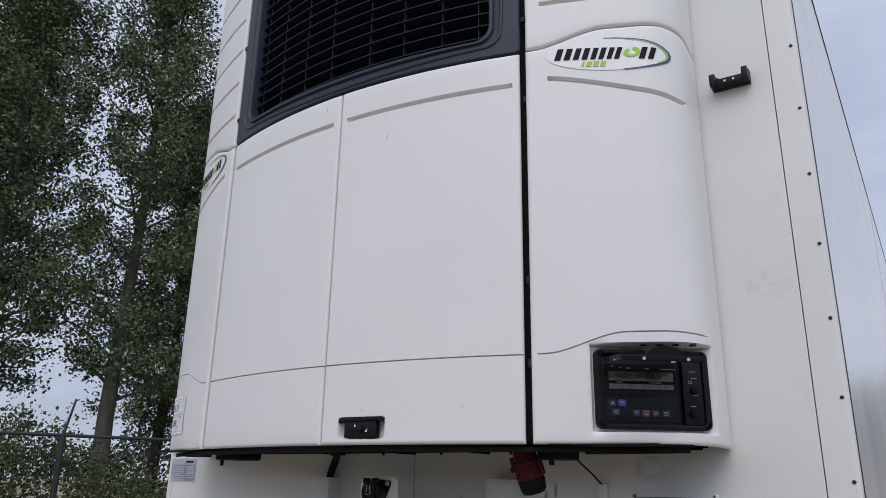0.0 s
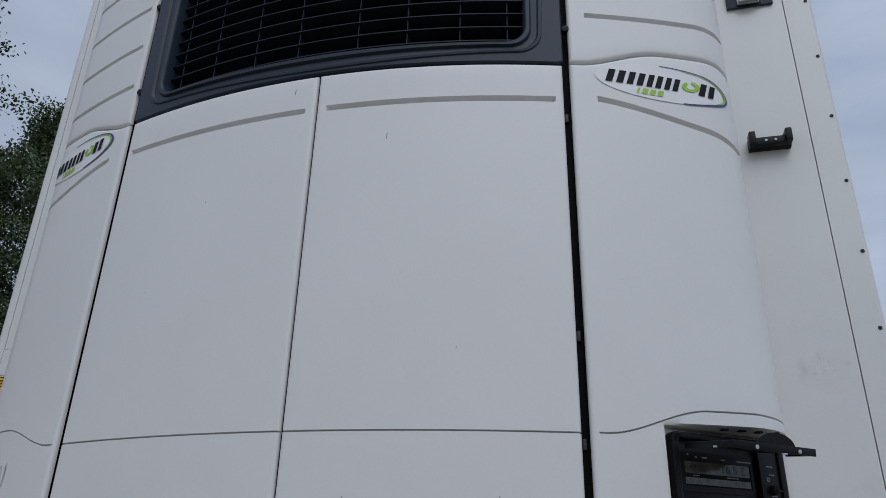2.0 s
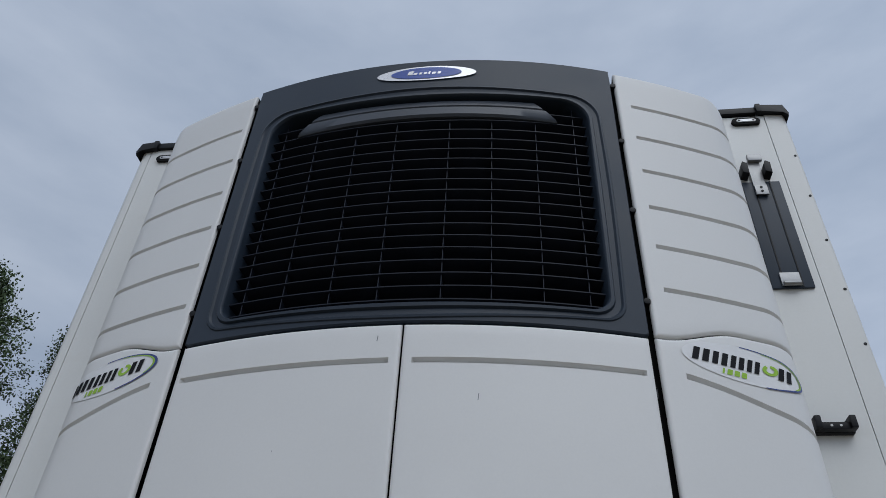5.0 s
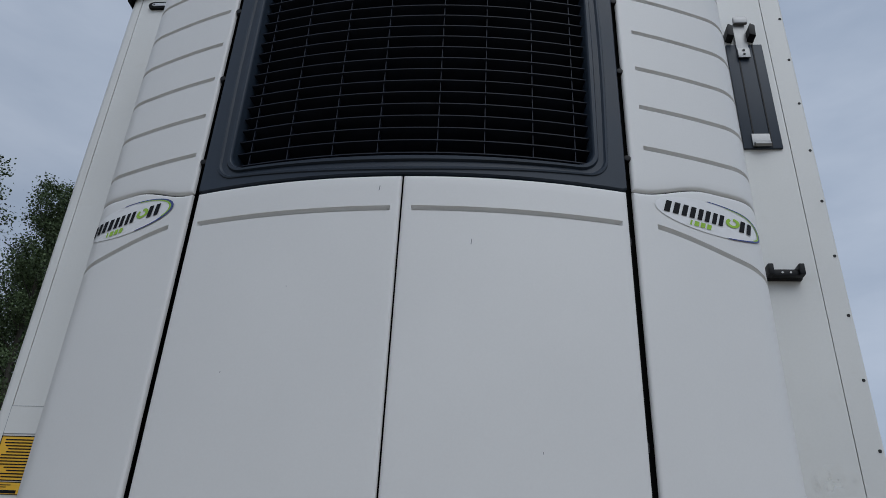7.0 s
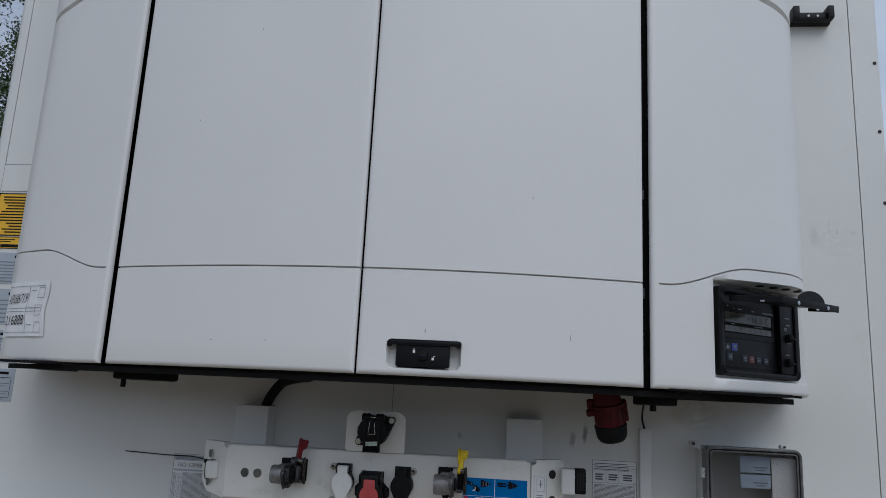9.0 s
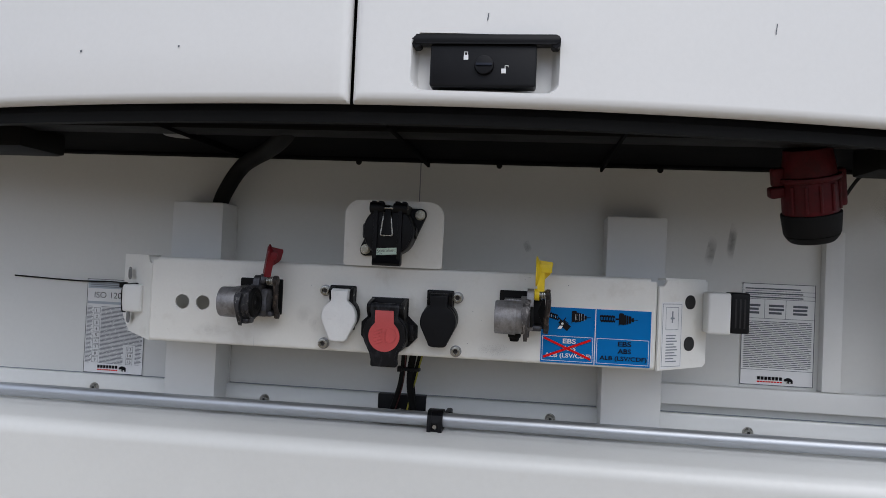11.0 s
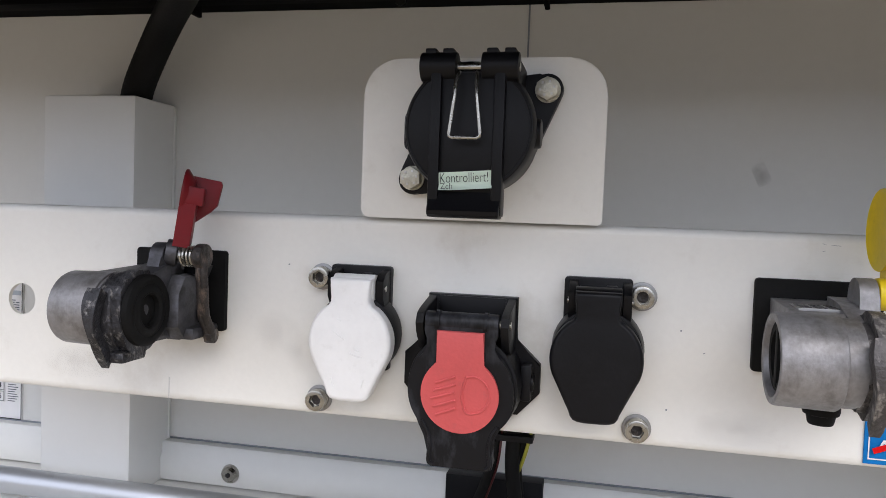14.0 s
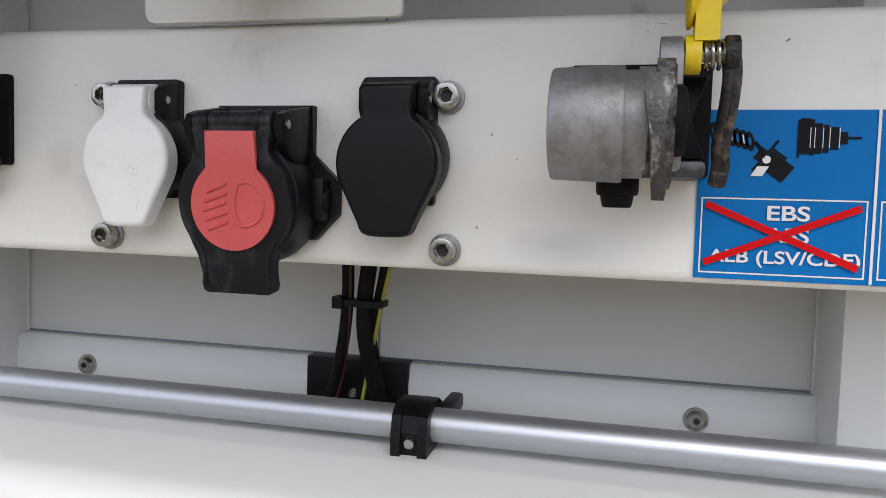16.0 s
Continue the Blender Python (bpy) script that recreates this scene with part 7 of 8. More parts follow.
# pale trace of a removed sticker
bm = mark(1.156, 2.056, 0.145, 0.120, -0.0014, None)
solo("sticker_trace", bm, M_RESIDUE, "pale glue trace of a removed sticker on the wall", "sticker trace")
for x, z, w, h in ((1.100, 2.058, 0.020, 0.060), (1.140, 2.085, 0.008, 0.030), (1.201, 2.066, 0.016, 0.012)):
    solo("wall_smudge", mark(x, z, w, h, -0.0018, None, 8), M_SCUFF, "faint grey smudge beside the glue trace on the wall", "smudge")
bm = mark(0.790, 1.583, 0.150, 0.092, -0.0014, None)
solo("sticker_trace", bm, M_RESIDUE, "pale square trace of a removed sticker above the document box", "sticker trace")
bm = B()
bm.faces.new([bm.verts.new((0.894 + 0.029 * math.cos(radians(a)), -0.0016, 1.533 - 0.027 * math.sin(radians(a)))) for a in range(0, 360, 12)])
solo("round_sticker", bm, M_WALL, "round white sticker with a dark edge mark above the box", "sticker")
for x, z, w, h, tn in ((0.480, 1.503, 0.014, 0.050, -12), (0.512, 1.520, 0.012, 0.062, -8)):
    solo("wall_smudge", mark(x, z, w, h, -0.0012, None, tn), M_SMUDGE, "short dark rub mark on the white trailer wall", "smudge")
# ---- stickers on the wall and the cover ----
def bars(bm, place, u0, u1, v0, v1, lines, out, h=0.45, seed=1, ragged=0.35, left=False):
    rnd = random.Random(seed)
    step = (v1 - v0) / lines
    for k in range(lines):
        w = (u1 - u0) * (1 - rnd.random() * ragged)
        a = u0 if left else u0 + (u1 - u0 - w) * rnd.choice((0.0, 0.5, 1.0))
        patch(bm, place, a, a + w, v0 + step * k, v0 + step * (k + h), out)
    return bm


def wall_sticker(x0, x1, z0, z1, film, label, lines, seed):
    t = thing("sticker", label, "sticker", "wall stickers")
    sheet = part("sheet", patch(B(), on_wall, x0, x1, z0, z1, 0.0014, thick=0.0012), film, t)
    if lines:
        w, h = x1 - x0, z1 - z0
        part("text_bar", bars(B(), on_wall, x0 + 0.10 * w, x1 - 0.08 * w, z0 + 0.06 * h, z1 - 0.22 * h, lines, 0.0020, 0.32, seed), M_GREYINK, sheet)
        part("mark", patch(B(), on_wall, x1 - 0.42 * w, x1 - 0.12 * w, z1 - 0.17 * h, z1 - 0.09 * h, 0.0020), M_INK, sheet)
    return sheet


def outline(bm, place, u0, u1, v0, v1, w, out):
    patch(bm, place, u0, u1, v0, v0 + w, out)
    patch(bm, place, u0, u1, v1 - w, v1, out)
    patch(bm, place, u0, u0 + w, v0 + w, v1 - w, out)
    patch(bm, place, u1 - w, u1, v0 + w, v1 - w, out)
    return bm


L0, L1 = -1.224, -1.082
s = wall_sticker(L0, L1, 2.137, 2.222, M_WALL, "blank white sticker with a thin frame on the trailer wall", 0, 1)
part("frame_line", outline(B(), on_wall, L0, L1, 2.137, 2.222, 0.0012, 0.0020), M_GREYINK, s)
s = wall_sticker(L0, L1, 2.001, 2.131, M_ORANGE, "amber warning sticker with black text lines on the trailer wall", 0, 2)
part("frame_line", outline(B(), on_wall, L0, L1, 2.001, 2.131, 0.003, 0.0020), M_INK, s)
part("text_bar", bars(B(), on_wall, L0 + 0.012, L1 - 0.010, 2.010, 2.126, 13, 0.0020, 0.42, 5, 0.3), M_INK, s)
s = wall_sticker(L0, L1, 1.962, 1.998, M_ORANGE, "amber sticker with a dark mark on the trailer wall", 0, 3)
part("frame_line", outline(B(), on_wall, L0, L1, 1.962, 1.998, 0.002, 0.0020), M_INK, s)
part("text_bar", patch(bars(B(), on_wall, L0 + 0.012, L0 + 0.080, 1.982, 1.994, 2, 0.0020, 0.4, 6), on_wall, L0 + 0.030, L0 + 0.095, 1.966, 1.975, 0.0020), M_INK, s)
wall_sticker(L0, L1, 1.858, 1.950, M_SILVER, "silver type plate sticker with grey text lines", 7, 7)
s = wall_sticker(L0, L1, 1.738, 1.842, M_SILVER, "silver certificate sticker with grey text lines", 6, 8)
lettering("sticker_text", "ATP", 0.040, M_INK, s, (L0 + 0.010, -0.0024, 1.810), height=0.014, bold=0.02)
for z0, z1, k in ((1.630, 1.724, 9), (1.523, 1.614, 10)):
    s = wall_sticker(-1.236, -1.082, z0, z1, M_SILVER, "silver certificate sticker with a small printed table", 9, k)
    bm = B()
    outline(bm, on_wall, -1.230, -1.150, z0 + 0.03, z1 - 0.024, 0.0012, 0.0024)
    outline(bm, on_wall, -1.145, -1.090, z0 + 0.01, z1 - 0.024, 0.0012, 0.0024)
    part("table_line", bm, M_INK, s)


def maker_marks(sheet, X, Z, w, h):
    """Plain bars and a small dark shape in place of the maker's name and mark."""
    for mm, n, va, vb in ((M_INK, 7, 0.054, 0.086), (M_REDINK, 9, 0.030, 0.042)):
        bm = B()
        for k in range(n):
            patch(bm, on_wall, X(0.24 + 0.35 * k / n), X(0.24 + 0.35 * (k + 0.78) / n), Z(va), Z(vb), 0.0022)
        part("maker_bar", bm, mm, sheet)
    bm = oval(B(), on_wall, X(0.675), Z(0.066), w * 0.050, h * 0.017, 0.0022, -14, 1, 20)
    oval(bm, on_wall, X(0.625), Z(0.062), w * 0.022, h * 0.013, 0.0024, 30, 1, 14)
    for u in (0.652, 0.672, 0.706, 0.720):
        patch(bm, on_wall, X(u - 0.008), X(u + 0.006), Z(0.030), Z(0.060), 0.0026)
    part("maker_shape", bm, M_INK, sheet)


def pin_chart(x0, z0, w, h):
    t = thing("pin_chart_sticker", "white connector chart sticker with numbered rows", "sticker", "pin charts")
    sheet = part("sheet", patch(B(), on_wall, x0, x0 + w, z0, z0 + h, 0.0014, thick=0.0012), M_WFILM, t)
    X = lambda u: x0 + w * u
    Z = lambda v: z0 + h * v
    part("frame_line", outline(B(), on_wall, X(0), X(1), Z(0), Z(1), 0.0008, 0.0020), M_INK, sheet)
    bm = B()
    patch(bm, on_wall, X(0.015), X(0.985), Z(0.90), Z(0.985), 0.0018)
    patch(bm, on_wall, X(0.015), X(0.985), Z(0.735), Z(0.762), 0.0018)
    part("band", bm, M_SILVER, sheet)
    part("text_bar", bars(B(), on_wall, X(0.05), X(0.9), Z(0.915), Z(0.975), 3, 0.0022, 0.45, 3, 0.3, True), M_GREYINK, sheet)
    lettering("chart_title", "ISO 12098", w * 0.60, M_DARKGREY, sheet, (X(0.13), -0.0022, Z(0.800)), height=h * 0.062, bold=-0.008)
    bm = B()
    rr = random.Random(int(w * 1000 + x0 * 100))
    for k in range(44):
        v = 0.105 + 0.0139 * k
        patch(bm, on_wall, X(0.02), X(0.13 - 0.04 * rr.random()), Z(v), Z(v + 0.0048), 0.0020)
        end = 0.66 if v < 0.30 else 0.97
        u = 0.26
        while u < end - 0.03:
            e = min(end, u + rr.uniform(0.05, 0.22))
            patch(bm, on_wall, X(u), X(e), Z(v), Z(v + 0.0056), 0.0020)
            u = e + 0.012
        if v < 0.30:
            patch(bm, on_wall, X(0.86), X(0.97 - 0.04 * rr.random()), Z(v), Z(v + 0.0048), 0.0020)
    part("text_bar", bm, M_CHARTINK, sheet)
    for k in range(12):
        n = k + 1 if k < 9 else k + 4
        u, v = (0.19, 0.665 - 0.0655 * k) if k < 9 else (0.77, 0.265 - 0.066 * (k - 9))
        cell = part("cell", patch(B(), on_wall, X(u - 0.055), X(u + 0.055), Z(v - 0.029), Z(v + 0.029), 0.0022), M_WFILM, sheet)
        part("cell_line", outline(B(), on_wall, X(u - 0.055), X(u + 0.055), Z(v - 0.029), Z(v + 0.029), 0.0004, 0.0025), M_INK, cell)
        lettering("cell_number", str(n), w * (0.010 if n == 1 else 0.030 if n < 10 else 0.060), M_INK, cell, (X(u - (0.015 if n < 10 else 0.03)), -0.0026, Z(v - 0.015)), height=h * 0.030)
    maker_marks(sheet, X, Z, w, h)


def table_chart(x0, z0, w, h):
    t = thing("table_sticker", "white sticker with a printed table and a dark maker's mark", "sticker", "pin charts")
    sheet = part("sheet", patch(B(), on_wall, x0, x0 + w, z0, z0 + h, 0.0014, thick=0.0012), M_WFILM, t)
    X = lambda u: x0 + w * u
    Z = lambda v: z0 + h * v
    bm = outline(B(), on_wall, X(0), X(1), Z(0), Z(1), 0.0010, 0.0020)
    for v in (0.925, 0.885, 0.845, 0.655, 0.150):
        patch(bm, on_wall, X(0.01), X(0.99), Z(v), Z(v) + 0.0006, 0.0020)
    for u in (0.31, 0.60):
        patch(bm, on_wall, X(u), X(u) + 0.0006, Z(0.655), Z(0.845), 0.0020)
    part("frame_line", bm, M_CHARTINK, sheet)
    bm = B()
    rr = random.Random(12)
    for v in (0.955, 0.910, 0.870):
        patch(bm, on_wall, X(0.04), X(0.70 + 0.2 * rr.random()), Z(v - 0.012), Z(v), 0.0022)
    for u in (0.07, 0.37, 0.70):
        for k in range(3):
            patch(bm, on_wall, X(u), X(u + 0.16 + 0.06 * rr.random()), Z(0.70 + 0.036 * k), Z(0.722 + 0.036 * k), 0.0022)
    for k in range(26):
        v = 0.172 + 0.0180 * k
        u = 0.04
        while u < 0.93:
            e = min(0.96, u + rr.uniform(0.06, 0.24))
            patch(bm, on_wall, X(u), X(e), Z(v), Z(v + 0.0065), 0.0022)
            u = e + 0.014
    part("text_bar", bm, M_CHARTINK, sheet)
    maker_marks(sheet, X, Z, w, h)


pin_chart(-0.582, 1.2455, 0.111, 0.165)
table_chart(0.5305, 1.2955, 0.110, 0.160)

# paper delivery note stuck on the left cover
t = thing("paper_note", "creased white paper note with a printed form and dark scrawl", "note")
wob = lambda u, z, out: on_unit(u + 0.004 * math.sin(z * 60), z, out + 0.0012 * math.sin(u * 90) * math.sin(z * 70) + 0.0012)
note = part("sheet", patch(B(), wob, -0.978, -0.812, 1.690, 1.827, 0.0016, 14, 12), M_PAPER, t)
bm = B()
for v in (1.700, 1.752, 1.760, 1.815):
    patch(bm, wob, -0.968, -0.825, v, v + 0.0012, 0.0030, 10, 1)
for u, v in ((-0.868, 1.785), (-0.868, 1.742), (-0.868, 1.700)):
    outline(bm, wob, u + 0.02, u + 0.043, v, v + 0.026, 0.0010, 0.0030)
    patch(bm, wob, u - 0.008, u + 0.010, v + 0.018, v + 0.0195, 0.0030, 2, 1)
patch(bm, wob, -0.882, -0.8808, 1.700, 1.815, 0.0030, 1, 8)
part("form_line", bm, M_GREYINK, note)
for text, v in (("AB186719", 1.772), ("216888", 1.718)):
    pen = lettering("handwriting", text, 0.074, M_INK, note, (-0.963, 0.0, v), height=0.024, bold=-0.005, turn=1.5)
    for q in pen.data.vertices:
        q.co = wob(q.co.x + 0.22 * (q.co.z - v), q.co.z, 0.0034)


# ---- trees, fence and yard behind ----
def leaf_cloud(centres, count, spread, size, seed):
    """Many small leaf quads gathered in clumps; from_pydata keeps it quick."""
    r = np.random.default_rng(seed)
    c = np.asarray(centres)[r.integers(0, len(centres), count)]
    pos = c + r.normal(0, 1, (count, 3)) * np.asarray(spread)
    a = r.normal(0, 1, (count, 3))
    a /= np.linalg.norm(a, axis=1)[:, None]
    b = np.cross(a, r.normal(0, 1, (count, 3)))
    b /= np.linalg.norm(b, axis=1)[:, None]
    s = size * r.uniform(0.6, 1.35, (count, 1))
    v = np.concatenate([pos - a * s * 0.6, pos + b * s * 0.42, pos + a * s * 0.6, pos - b * s * 0.42], 1).reshape(-1, 3)
    f = np.arange(count * 4).reshape(-1, 4)
    return v, f


def leaf_mesh(name, v, f, material):
    me = bpy.data.meshes.new(name)
    me.vertices.add(len(v))
    me.vertices.foreach_set("co", v.ravel())
    me.loops.add(f.size)
    me.loops.foreach_set("vertex_index", f.ravel().astype(np.int32))
    me.polygons.add(len(f))
    me.polygons.foreach_set("loop_start", np.arange(0, f.size, 4, dtype=np.int32))
    me.update(calc_edges=True)
    me.materials.append(material)
    return me


def poplar(seed, height, label):
    """Tapered trunk with rising limbs, and leaves in clumps along them."""
    r = random.Random(seed)
    t = thing("tree", label, "tree", "poplars behind the fence")
    bm = B()
    trunk = [Vector((0.10 * math.sin(k * 0.7 + seed), 0.10 * math.cos(k * 0.9 + seed), height * k / 12)) - Vector((0.10 * math.sin(seed), 0.10 * math.cos(seed), 0)) for k in range(12)]
    for k in range(11):
        rod(bm, trunk[k] - Vector((0, 0, 0.02 if k else 0)), trunk[k + 1], 0.22 * (1 - k / 12.5), 0.22 * (1 - (k + 1) / 12.5), 12)
    part("trunk", bm, M_BARK, t)
    clumps = []
    for k in range(52):
        q = 0.185 + 0.785 * (k + r.random()) / 52
        base = trunk[min(10, int(q * 12))].lerp(trunk[min(11, int(q * 12) + 1)], q * 12 - int(q * 12))
        a = k * 2.4 + r.uniform(-0.5, 0.5)
        L = (2.45 * math.sin(math.pi * min(1, (q - 0.08) / 0.92) ** 0.64) + 0.28) * r.uniform(0.75, 1.1)
        d = Vector((math.cos(a), math.sin(a), 0.30 + 0.9 * q + r.uniform(-0.2, 0.2))).normalized()
        pts = [base + d * L * i / 5 + Vector((0, 0, 0.10 * i * i / 5 * r.uniform(-0.8, 1.0))) for i in range(6)]
        bm = B()
        for i in range(5):
            rod(bm, pts[i], pts[i + 1], 0.055 * (1 - q * 0.6) * (1 - i / 5.6), 0.055 * (1 - q * 0.6) * (1 - (i + 1) / 5.6), 6)
        part("limb", bm, M_BARK, t, smooth=0)
        for i in range(9):
            f = r.uniform(0.22, 1.12)
            p = base + d * L * f + Vector((r.gauss(0, 0.28), r.gauss(0, 0.28), r.gauss(0, 0.30)))
            clumps.append(p)
    v, f = leaf_cloud([tuple(c) for c in clumps], 54000, (0.19, 0.19, 0.16), 0.076, seed)
    crown = new("crown", leaf_mesh("crown", v, f, M_LEAF))
    crown.parent = t
    return t


LABEL = "tall poplar with dense dark green leaves behind the fence"
base = [poplar(3, 17.0, LABEL), poplar(8, 16.0, LABEL), poplar(21, 17.5, LABEL)]
away = Vector((-math.sin(radians(56)), math.cos(radians(56)), 0))
along = Vector((away.y, -away.x, 0))
row0 = Vector((1.45, -2.1, 0)) + away * 19.0
spots = [(-0.35, 0.0, 1.0, 40), (-3.4, 0.8, 1.02, 190), (-7.4, 0.2, 0.98, 300), (-11.0, 0.5, 1.0, 75), (3.2, 1.2, 0.85, 130), (6.0, 0.9, 0.72, 250), (8.6, 1.6, 0.65, 10), (11.0, 1.8, 0.65, 330), (-4.6, 5.6, 1.02, 100), (-6.4, 5.4, 1.0, 220), (0.9, 4.6, 0.90, 280), (-9.4, 5.2, 1.0, 15), (13.6, 2.2, 0.65, 160), (4.6, 4.0, 0.74, 60), (7.2, 4.2, 0.67, 200), (1.9, 2.4, 0.72, 310), (9.8, 4.6, 0.68, 20), (12.4, 5.0, 0.68, 140)]
for k, (a, b, sc, turn) in enumerate(spots):
    p = row0 + along * a + away * b
    m = Matrix.Translation(p) @ Matrix.Rotation(radians(turn), 4, "Z") @ Matrix.Scale(sc, 4)
    if k < 3:
        base[k].matrix_basis = m
    else:
        q = copy_thing(base[k % 3], m @ Matrix.Diagonal((*[1 / s for s in base[k % 3].scale], 1)))


def foliage_band(name, label, pts, count, spread, size, material, seed):
    v, f = leaf_cloud(pts, count, spread, size, seed)
    v[:, 2] = np.maximum(v[:, 2], 0.02)
    return tagged(new(name, leaf_mesh(name, v, f, material)), label, "shrubs", kind="stuff")


rnd = random.Random(12)
fa = Vector((-math.sin(radians(66)), math.cos(radians(66)), 0))
fl = Vector((fa.y, -fa.x, 0))
f0 = Vector((1.45, -2.1, 0)) + fa * 12.6
pts = []
for k in range(900):
    a = rnd.uniform(-9, 16)
    h = 1.75 + 0.45 * math.sin(a * 1.3) + 0.5 * math.sin(a * 0.47 + 1)
    p = f0 + fl * a + fa * rnd.uniform(2.2, 5.0)
    pts.append((p.x, p.y, rnd.uniform(0.1, h)))
foliage_band("shrubs", "mixed green and yellowing shrubs behind the fence", pts, 90000, (0.20, 0.20, 0.18), 0.058, M_LEAF2, 31)
pts = []
for k in range(700):
    a = rnd.uniform(-30, 50)
    h = 4.6 + 0.9 * math.sin(a * 0.6) + 0.7 * math.sin(a * 0.23 + 2)
    p = Vector((1.45, -2.1, 0)) + fa * (60 + rnd.uniform(0, 6)) + fl * a
    pts.append((p.x, p.y, rnd.uniform(0.2, h)))
foliage_band("far_wood", "hazy distant trees beyond the fence", pts, 22000, (0.55, 0.55, 0.5), 0.32, M_LEAF3, 32)
pts = []
for k in range(1500):
    x = rnd.uniform(-2, 26)
    h = 8.5 - 0.34 * max(0.0, x - 5) + 0.6 * math.sin(x * 0.9) + 0.4 * math.sin(x * 2.1)
    pts.append((x, 52 + rnd.uniform(0, 5), max(0.2, h) * rnd.random() ** 0.7))
foliage_band("far_wood", "dark green wood beside the yard behind the trailer", pts, 260000, (0.42, 0.42, 0.36), 0.105, M_LEAF3, 33)

# fence
fence = thing("fence", "dark green wire fence with slanted post tops", "fence")
for k in range(-4, 8):
    p = f0 + fl * (2.55 * k - 1.15)
    bm = B()
    rod(bm, p, p + Vector((0, 0, 2.14)), 0.046, seg=10)
    tip = p + Vector((0, 0, 2.12)) + fl * 0.10
    rod(bm, p + Vector((0, 0, 2.12)), tip + Vector((0, 0, 0.55)), 0.020, 0.016, seg=8)
    part("post", bm, M_FENCE, fence)
bm = B()
rod(bm, f0 - fl * 11 + Vector((0, 0, 2.13)), f0 + fl * 18 + Vector((0, 0, 2.13)), 0.026, seg=10)
part("top_rail", bm, M_FENCE, fence)
for k in range(26):
    bm = B()
    z = 0.12 + 0.077 * k
    rod(bm, f0 - fl * 11 + Vector((0, 0, z)), f0 + fl * 18 + Vector((0, 0, z)), 0.0030, seg=5)
    part("wire", bm, M_FENCE, fence, smooth=0)

# yellow notice on the fence
bm = B()
sp = f0 + fl * 3.35 + Vector((0, 0, 1.83)) - fa * 0.02
prism(bm, rrect(0.26, 0.13, 0.012, 4), sp, fl, (0, 0, 1), 0.006)
sign = thing("fence_sign", "small yellow notice plate on the wire fence", "sign")
part("plate", bm, M_YELLOW, sign)
bm = B()
for k in range(3):
    prism(bm, [(-0.09, 0.026 - 0.034 * k), (0.09 - 0.04 * (k % 2), 0.026 - 0.034 * k), (0.09 - 0.04 * (k % 2), 0.034 - 0.034 * k), (-0.09, 0.034 - 0.034 * k)], sp - fa * 0.008, fl, (0, 0, 1), 0.001)
part("text_bar", bm, M_INK, sign)

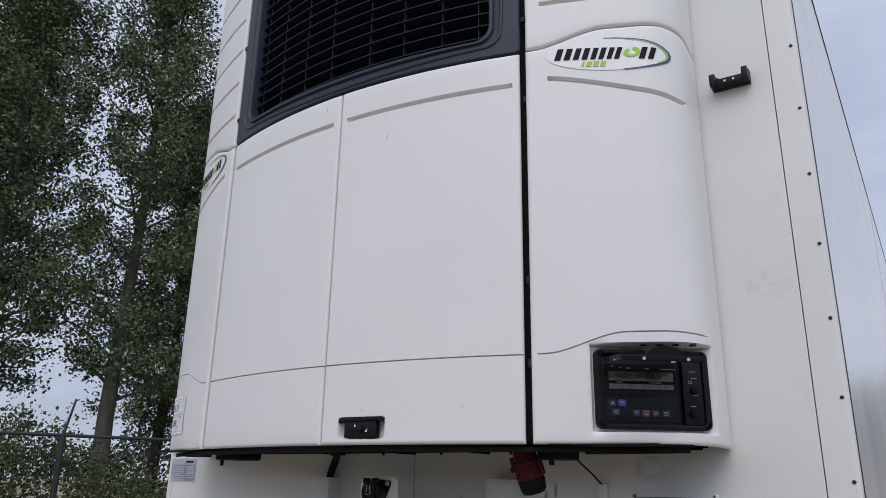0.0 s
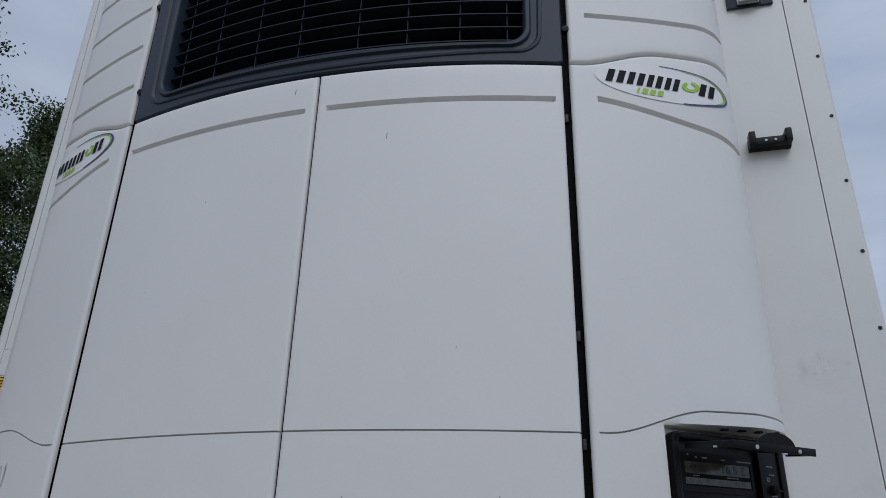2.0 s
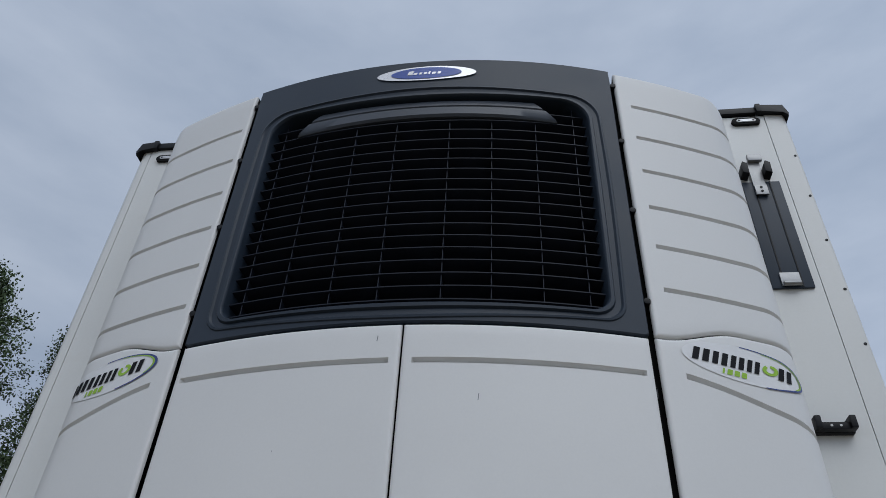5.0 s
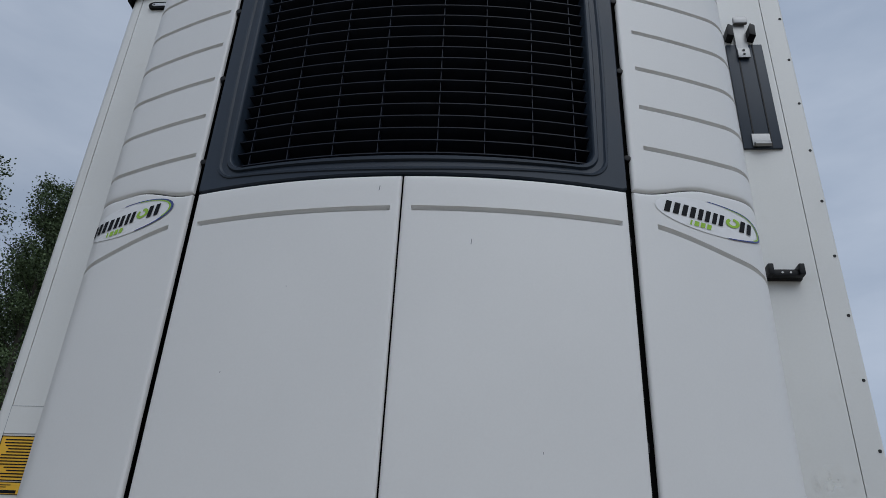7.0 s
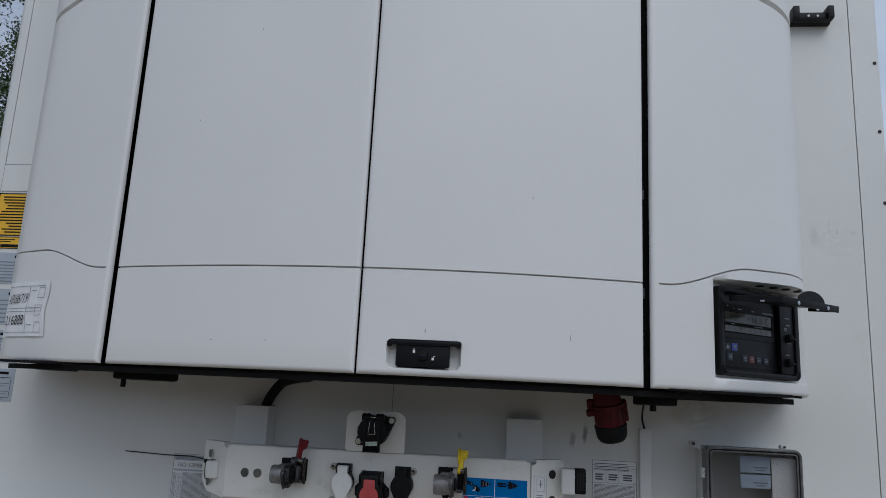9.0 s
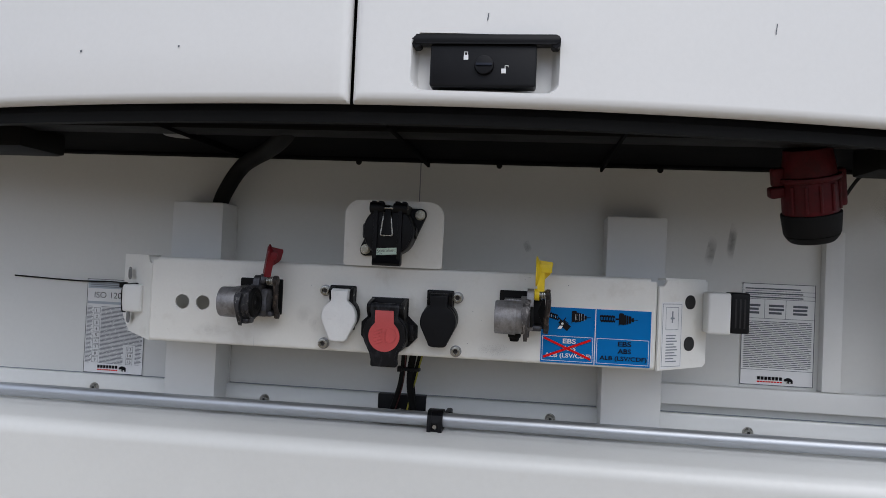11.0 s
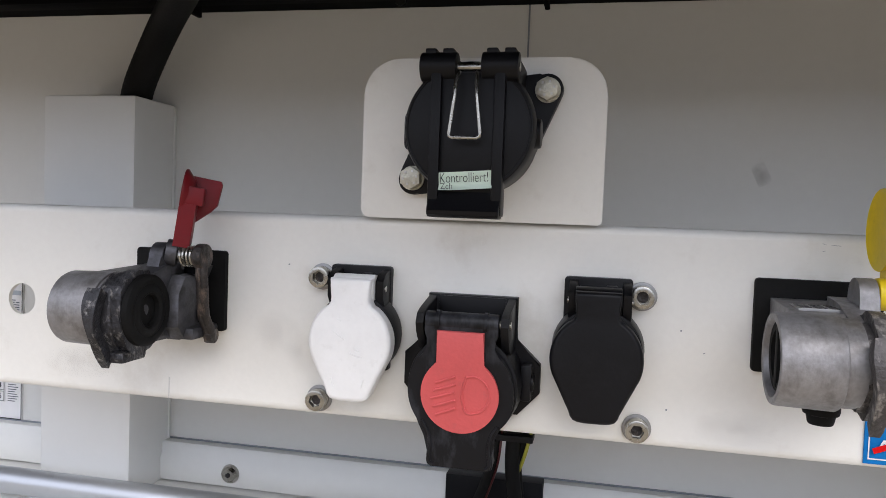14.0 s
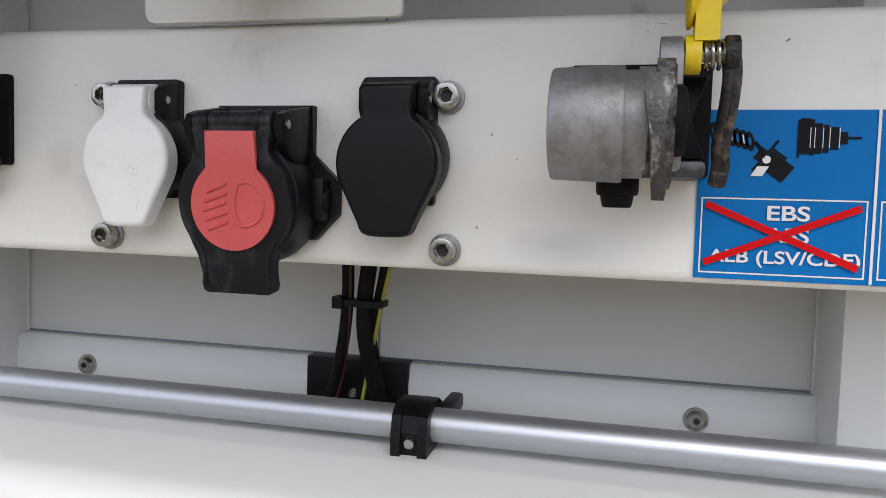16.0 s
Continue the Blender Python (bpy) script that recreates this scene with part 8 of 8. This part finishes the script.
# red tipper trailers far behind
def tipper(x, y, turn, label):
    t = thing("tipper_trailer", label, "tipper trailer", "red tippers")
    bm = B()
    prism(bm, [(-2.6, 1.0), (2.4, 1.0), (2.8, 2.35), (-2.9, 2.35)], (0, 1.2, 0), (1, 0, 0), (0, 0, 1), 2.4, 0.03)
    body = part("body", bm, M_TIPPER, t)
    for u in (-2.2, -1.3, -0.4, 0.5, 1.4, 2.2):
        bm = B()
        box(bm, u - 0.05, u + 0.05, -1.26, -1.2, 1.05, 2.3, 0.01)
        part("rib", bm, M_TIPPER, body)
    bm = B()
    for i in range(2):
        box(bm, -2.05 + 0.45 * i, -2.0 + 0.45 * i, -1.34, -1.28, 1.0, 2.4)
    for i in range(5):
        box(bm, -2.0, -1.6, -1.33, -1.29, 1.1 + 0.28 * i, 1.14 + 0.28 * i)
    part("ladder", bm, M_TIPPER, t)
    bm = B()
    n = 14
    g = [[bm.verts.new((-2.85 + 5.6 * i / n, -1.2 + 2.4 * j / 6, 2.36 + 0.22 * math.sin(math.pi * j / 6) * (0.8 + 0.2 * math.sin(i * 2.2)))) for i in range(n + 1)] for j in range(7)]
    for j in range(6):
        for i in range(n):
            bm.faces.new((g[j][i], g[j][i + 1], g[j + 1][i + 1], g[j + 1][i]))
    part("tarpaulin", bm, M_TARP, t, "grey tarpaulin cover")
    bm = B()
    box(bm, -2.7, 2.6, -0.5, 0.5, 0.72, 0.99, 0.02)
    part("chassis", bm, M_SHADE, t)
    for u in (-1.2, 0.1, 1.4):
        for sgn in (-1, 1):
            bm = B()
            rod(bm, (u, sgn * 0.75, 0.48), (u, sgn * 1.15, 0.48), 0.48, seg=28, bev=0.04)
            part("wheel", bm, M_RUBBER, t)
    t.matrix_basis = Matrix.Translation((x, y, 0)) @ Matrix.Rotation(radians(turn), 4, "Z") @ Matrix.Diagonal((1, 1, 0.9, 1))
    return t


tipper(10.0, 35.0, 0, "red tipper trailer with a ladder and a grey tarpaulin")
tipper(16.2, 35.4, 4, "red tipper trailer under a grey tarpaulin beside another")

# upright bars of the yard fence before the wood
bars_f = thing("bar_fence", "dark steel bar fence in front of the wood", "fence")
bm = B()
box(bm, 4.0, 20.0, 39.98, 40.02, 1.62, 1.67)
part("rail", bm, M_FENCE, bars_f)
shared = mesh_of("bar", rod(B(), (0, 0, 0), (0, 0, 1.75), 0.016, seg=6), M_FENCE, 0)
for k in range(110):
    bar = new("bar", shared)
    bar.location = (4.05 + 0.145 * k, 40.0, 0)
    bar.parent = bars_f

# each thing's origin goes to the foot of its own parts
bpy.data.objects.remove(_letter)
for ob in [o for o in scene.objects if o.type == "EMPTY" and o.parent is None and o.matrix_basis == Matrix.Identity(4)]:
    lo, hi = Vector((9e9,) * 3), Vector((-9e9,) * 3)
    for c in ob.children_recursive:
        for v in (c.matrix_basis @ Vector(q) for q in c.bound_box):
            for i in range(3):
                lo[i], hi[i] = min(lo[i], v[i]), max(hi[i], v[i])
    foot = Vector(((lo.x + hi.x) / 2, (lo.y + hi.y) / 2, lo.z))
    ob.location = foot
    for c in ob.children:
        c.matrix_parent_inverse = Matrix.Translation(-foot)
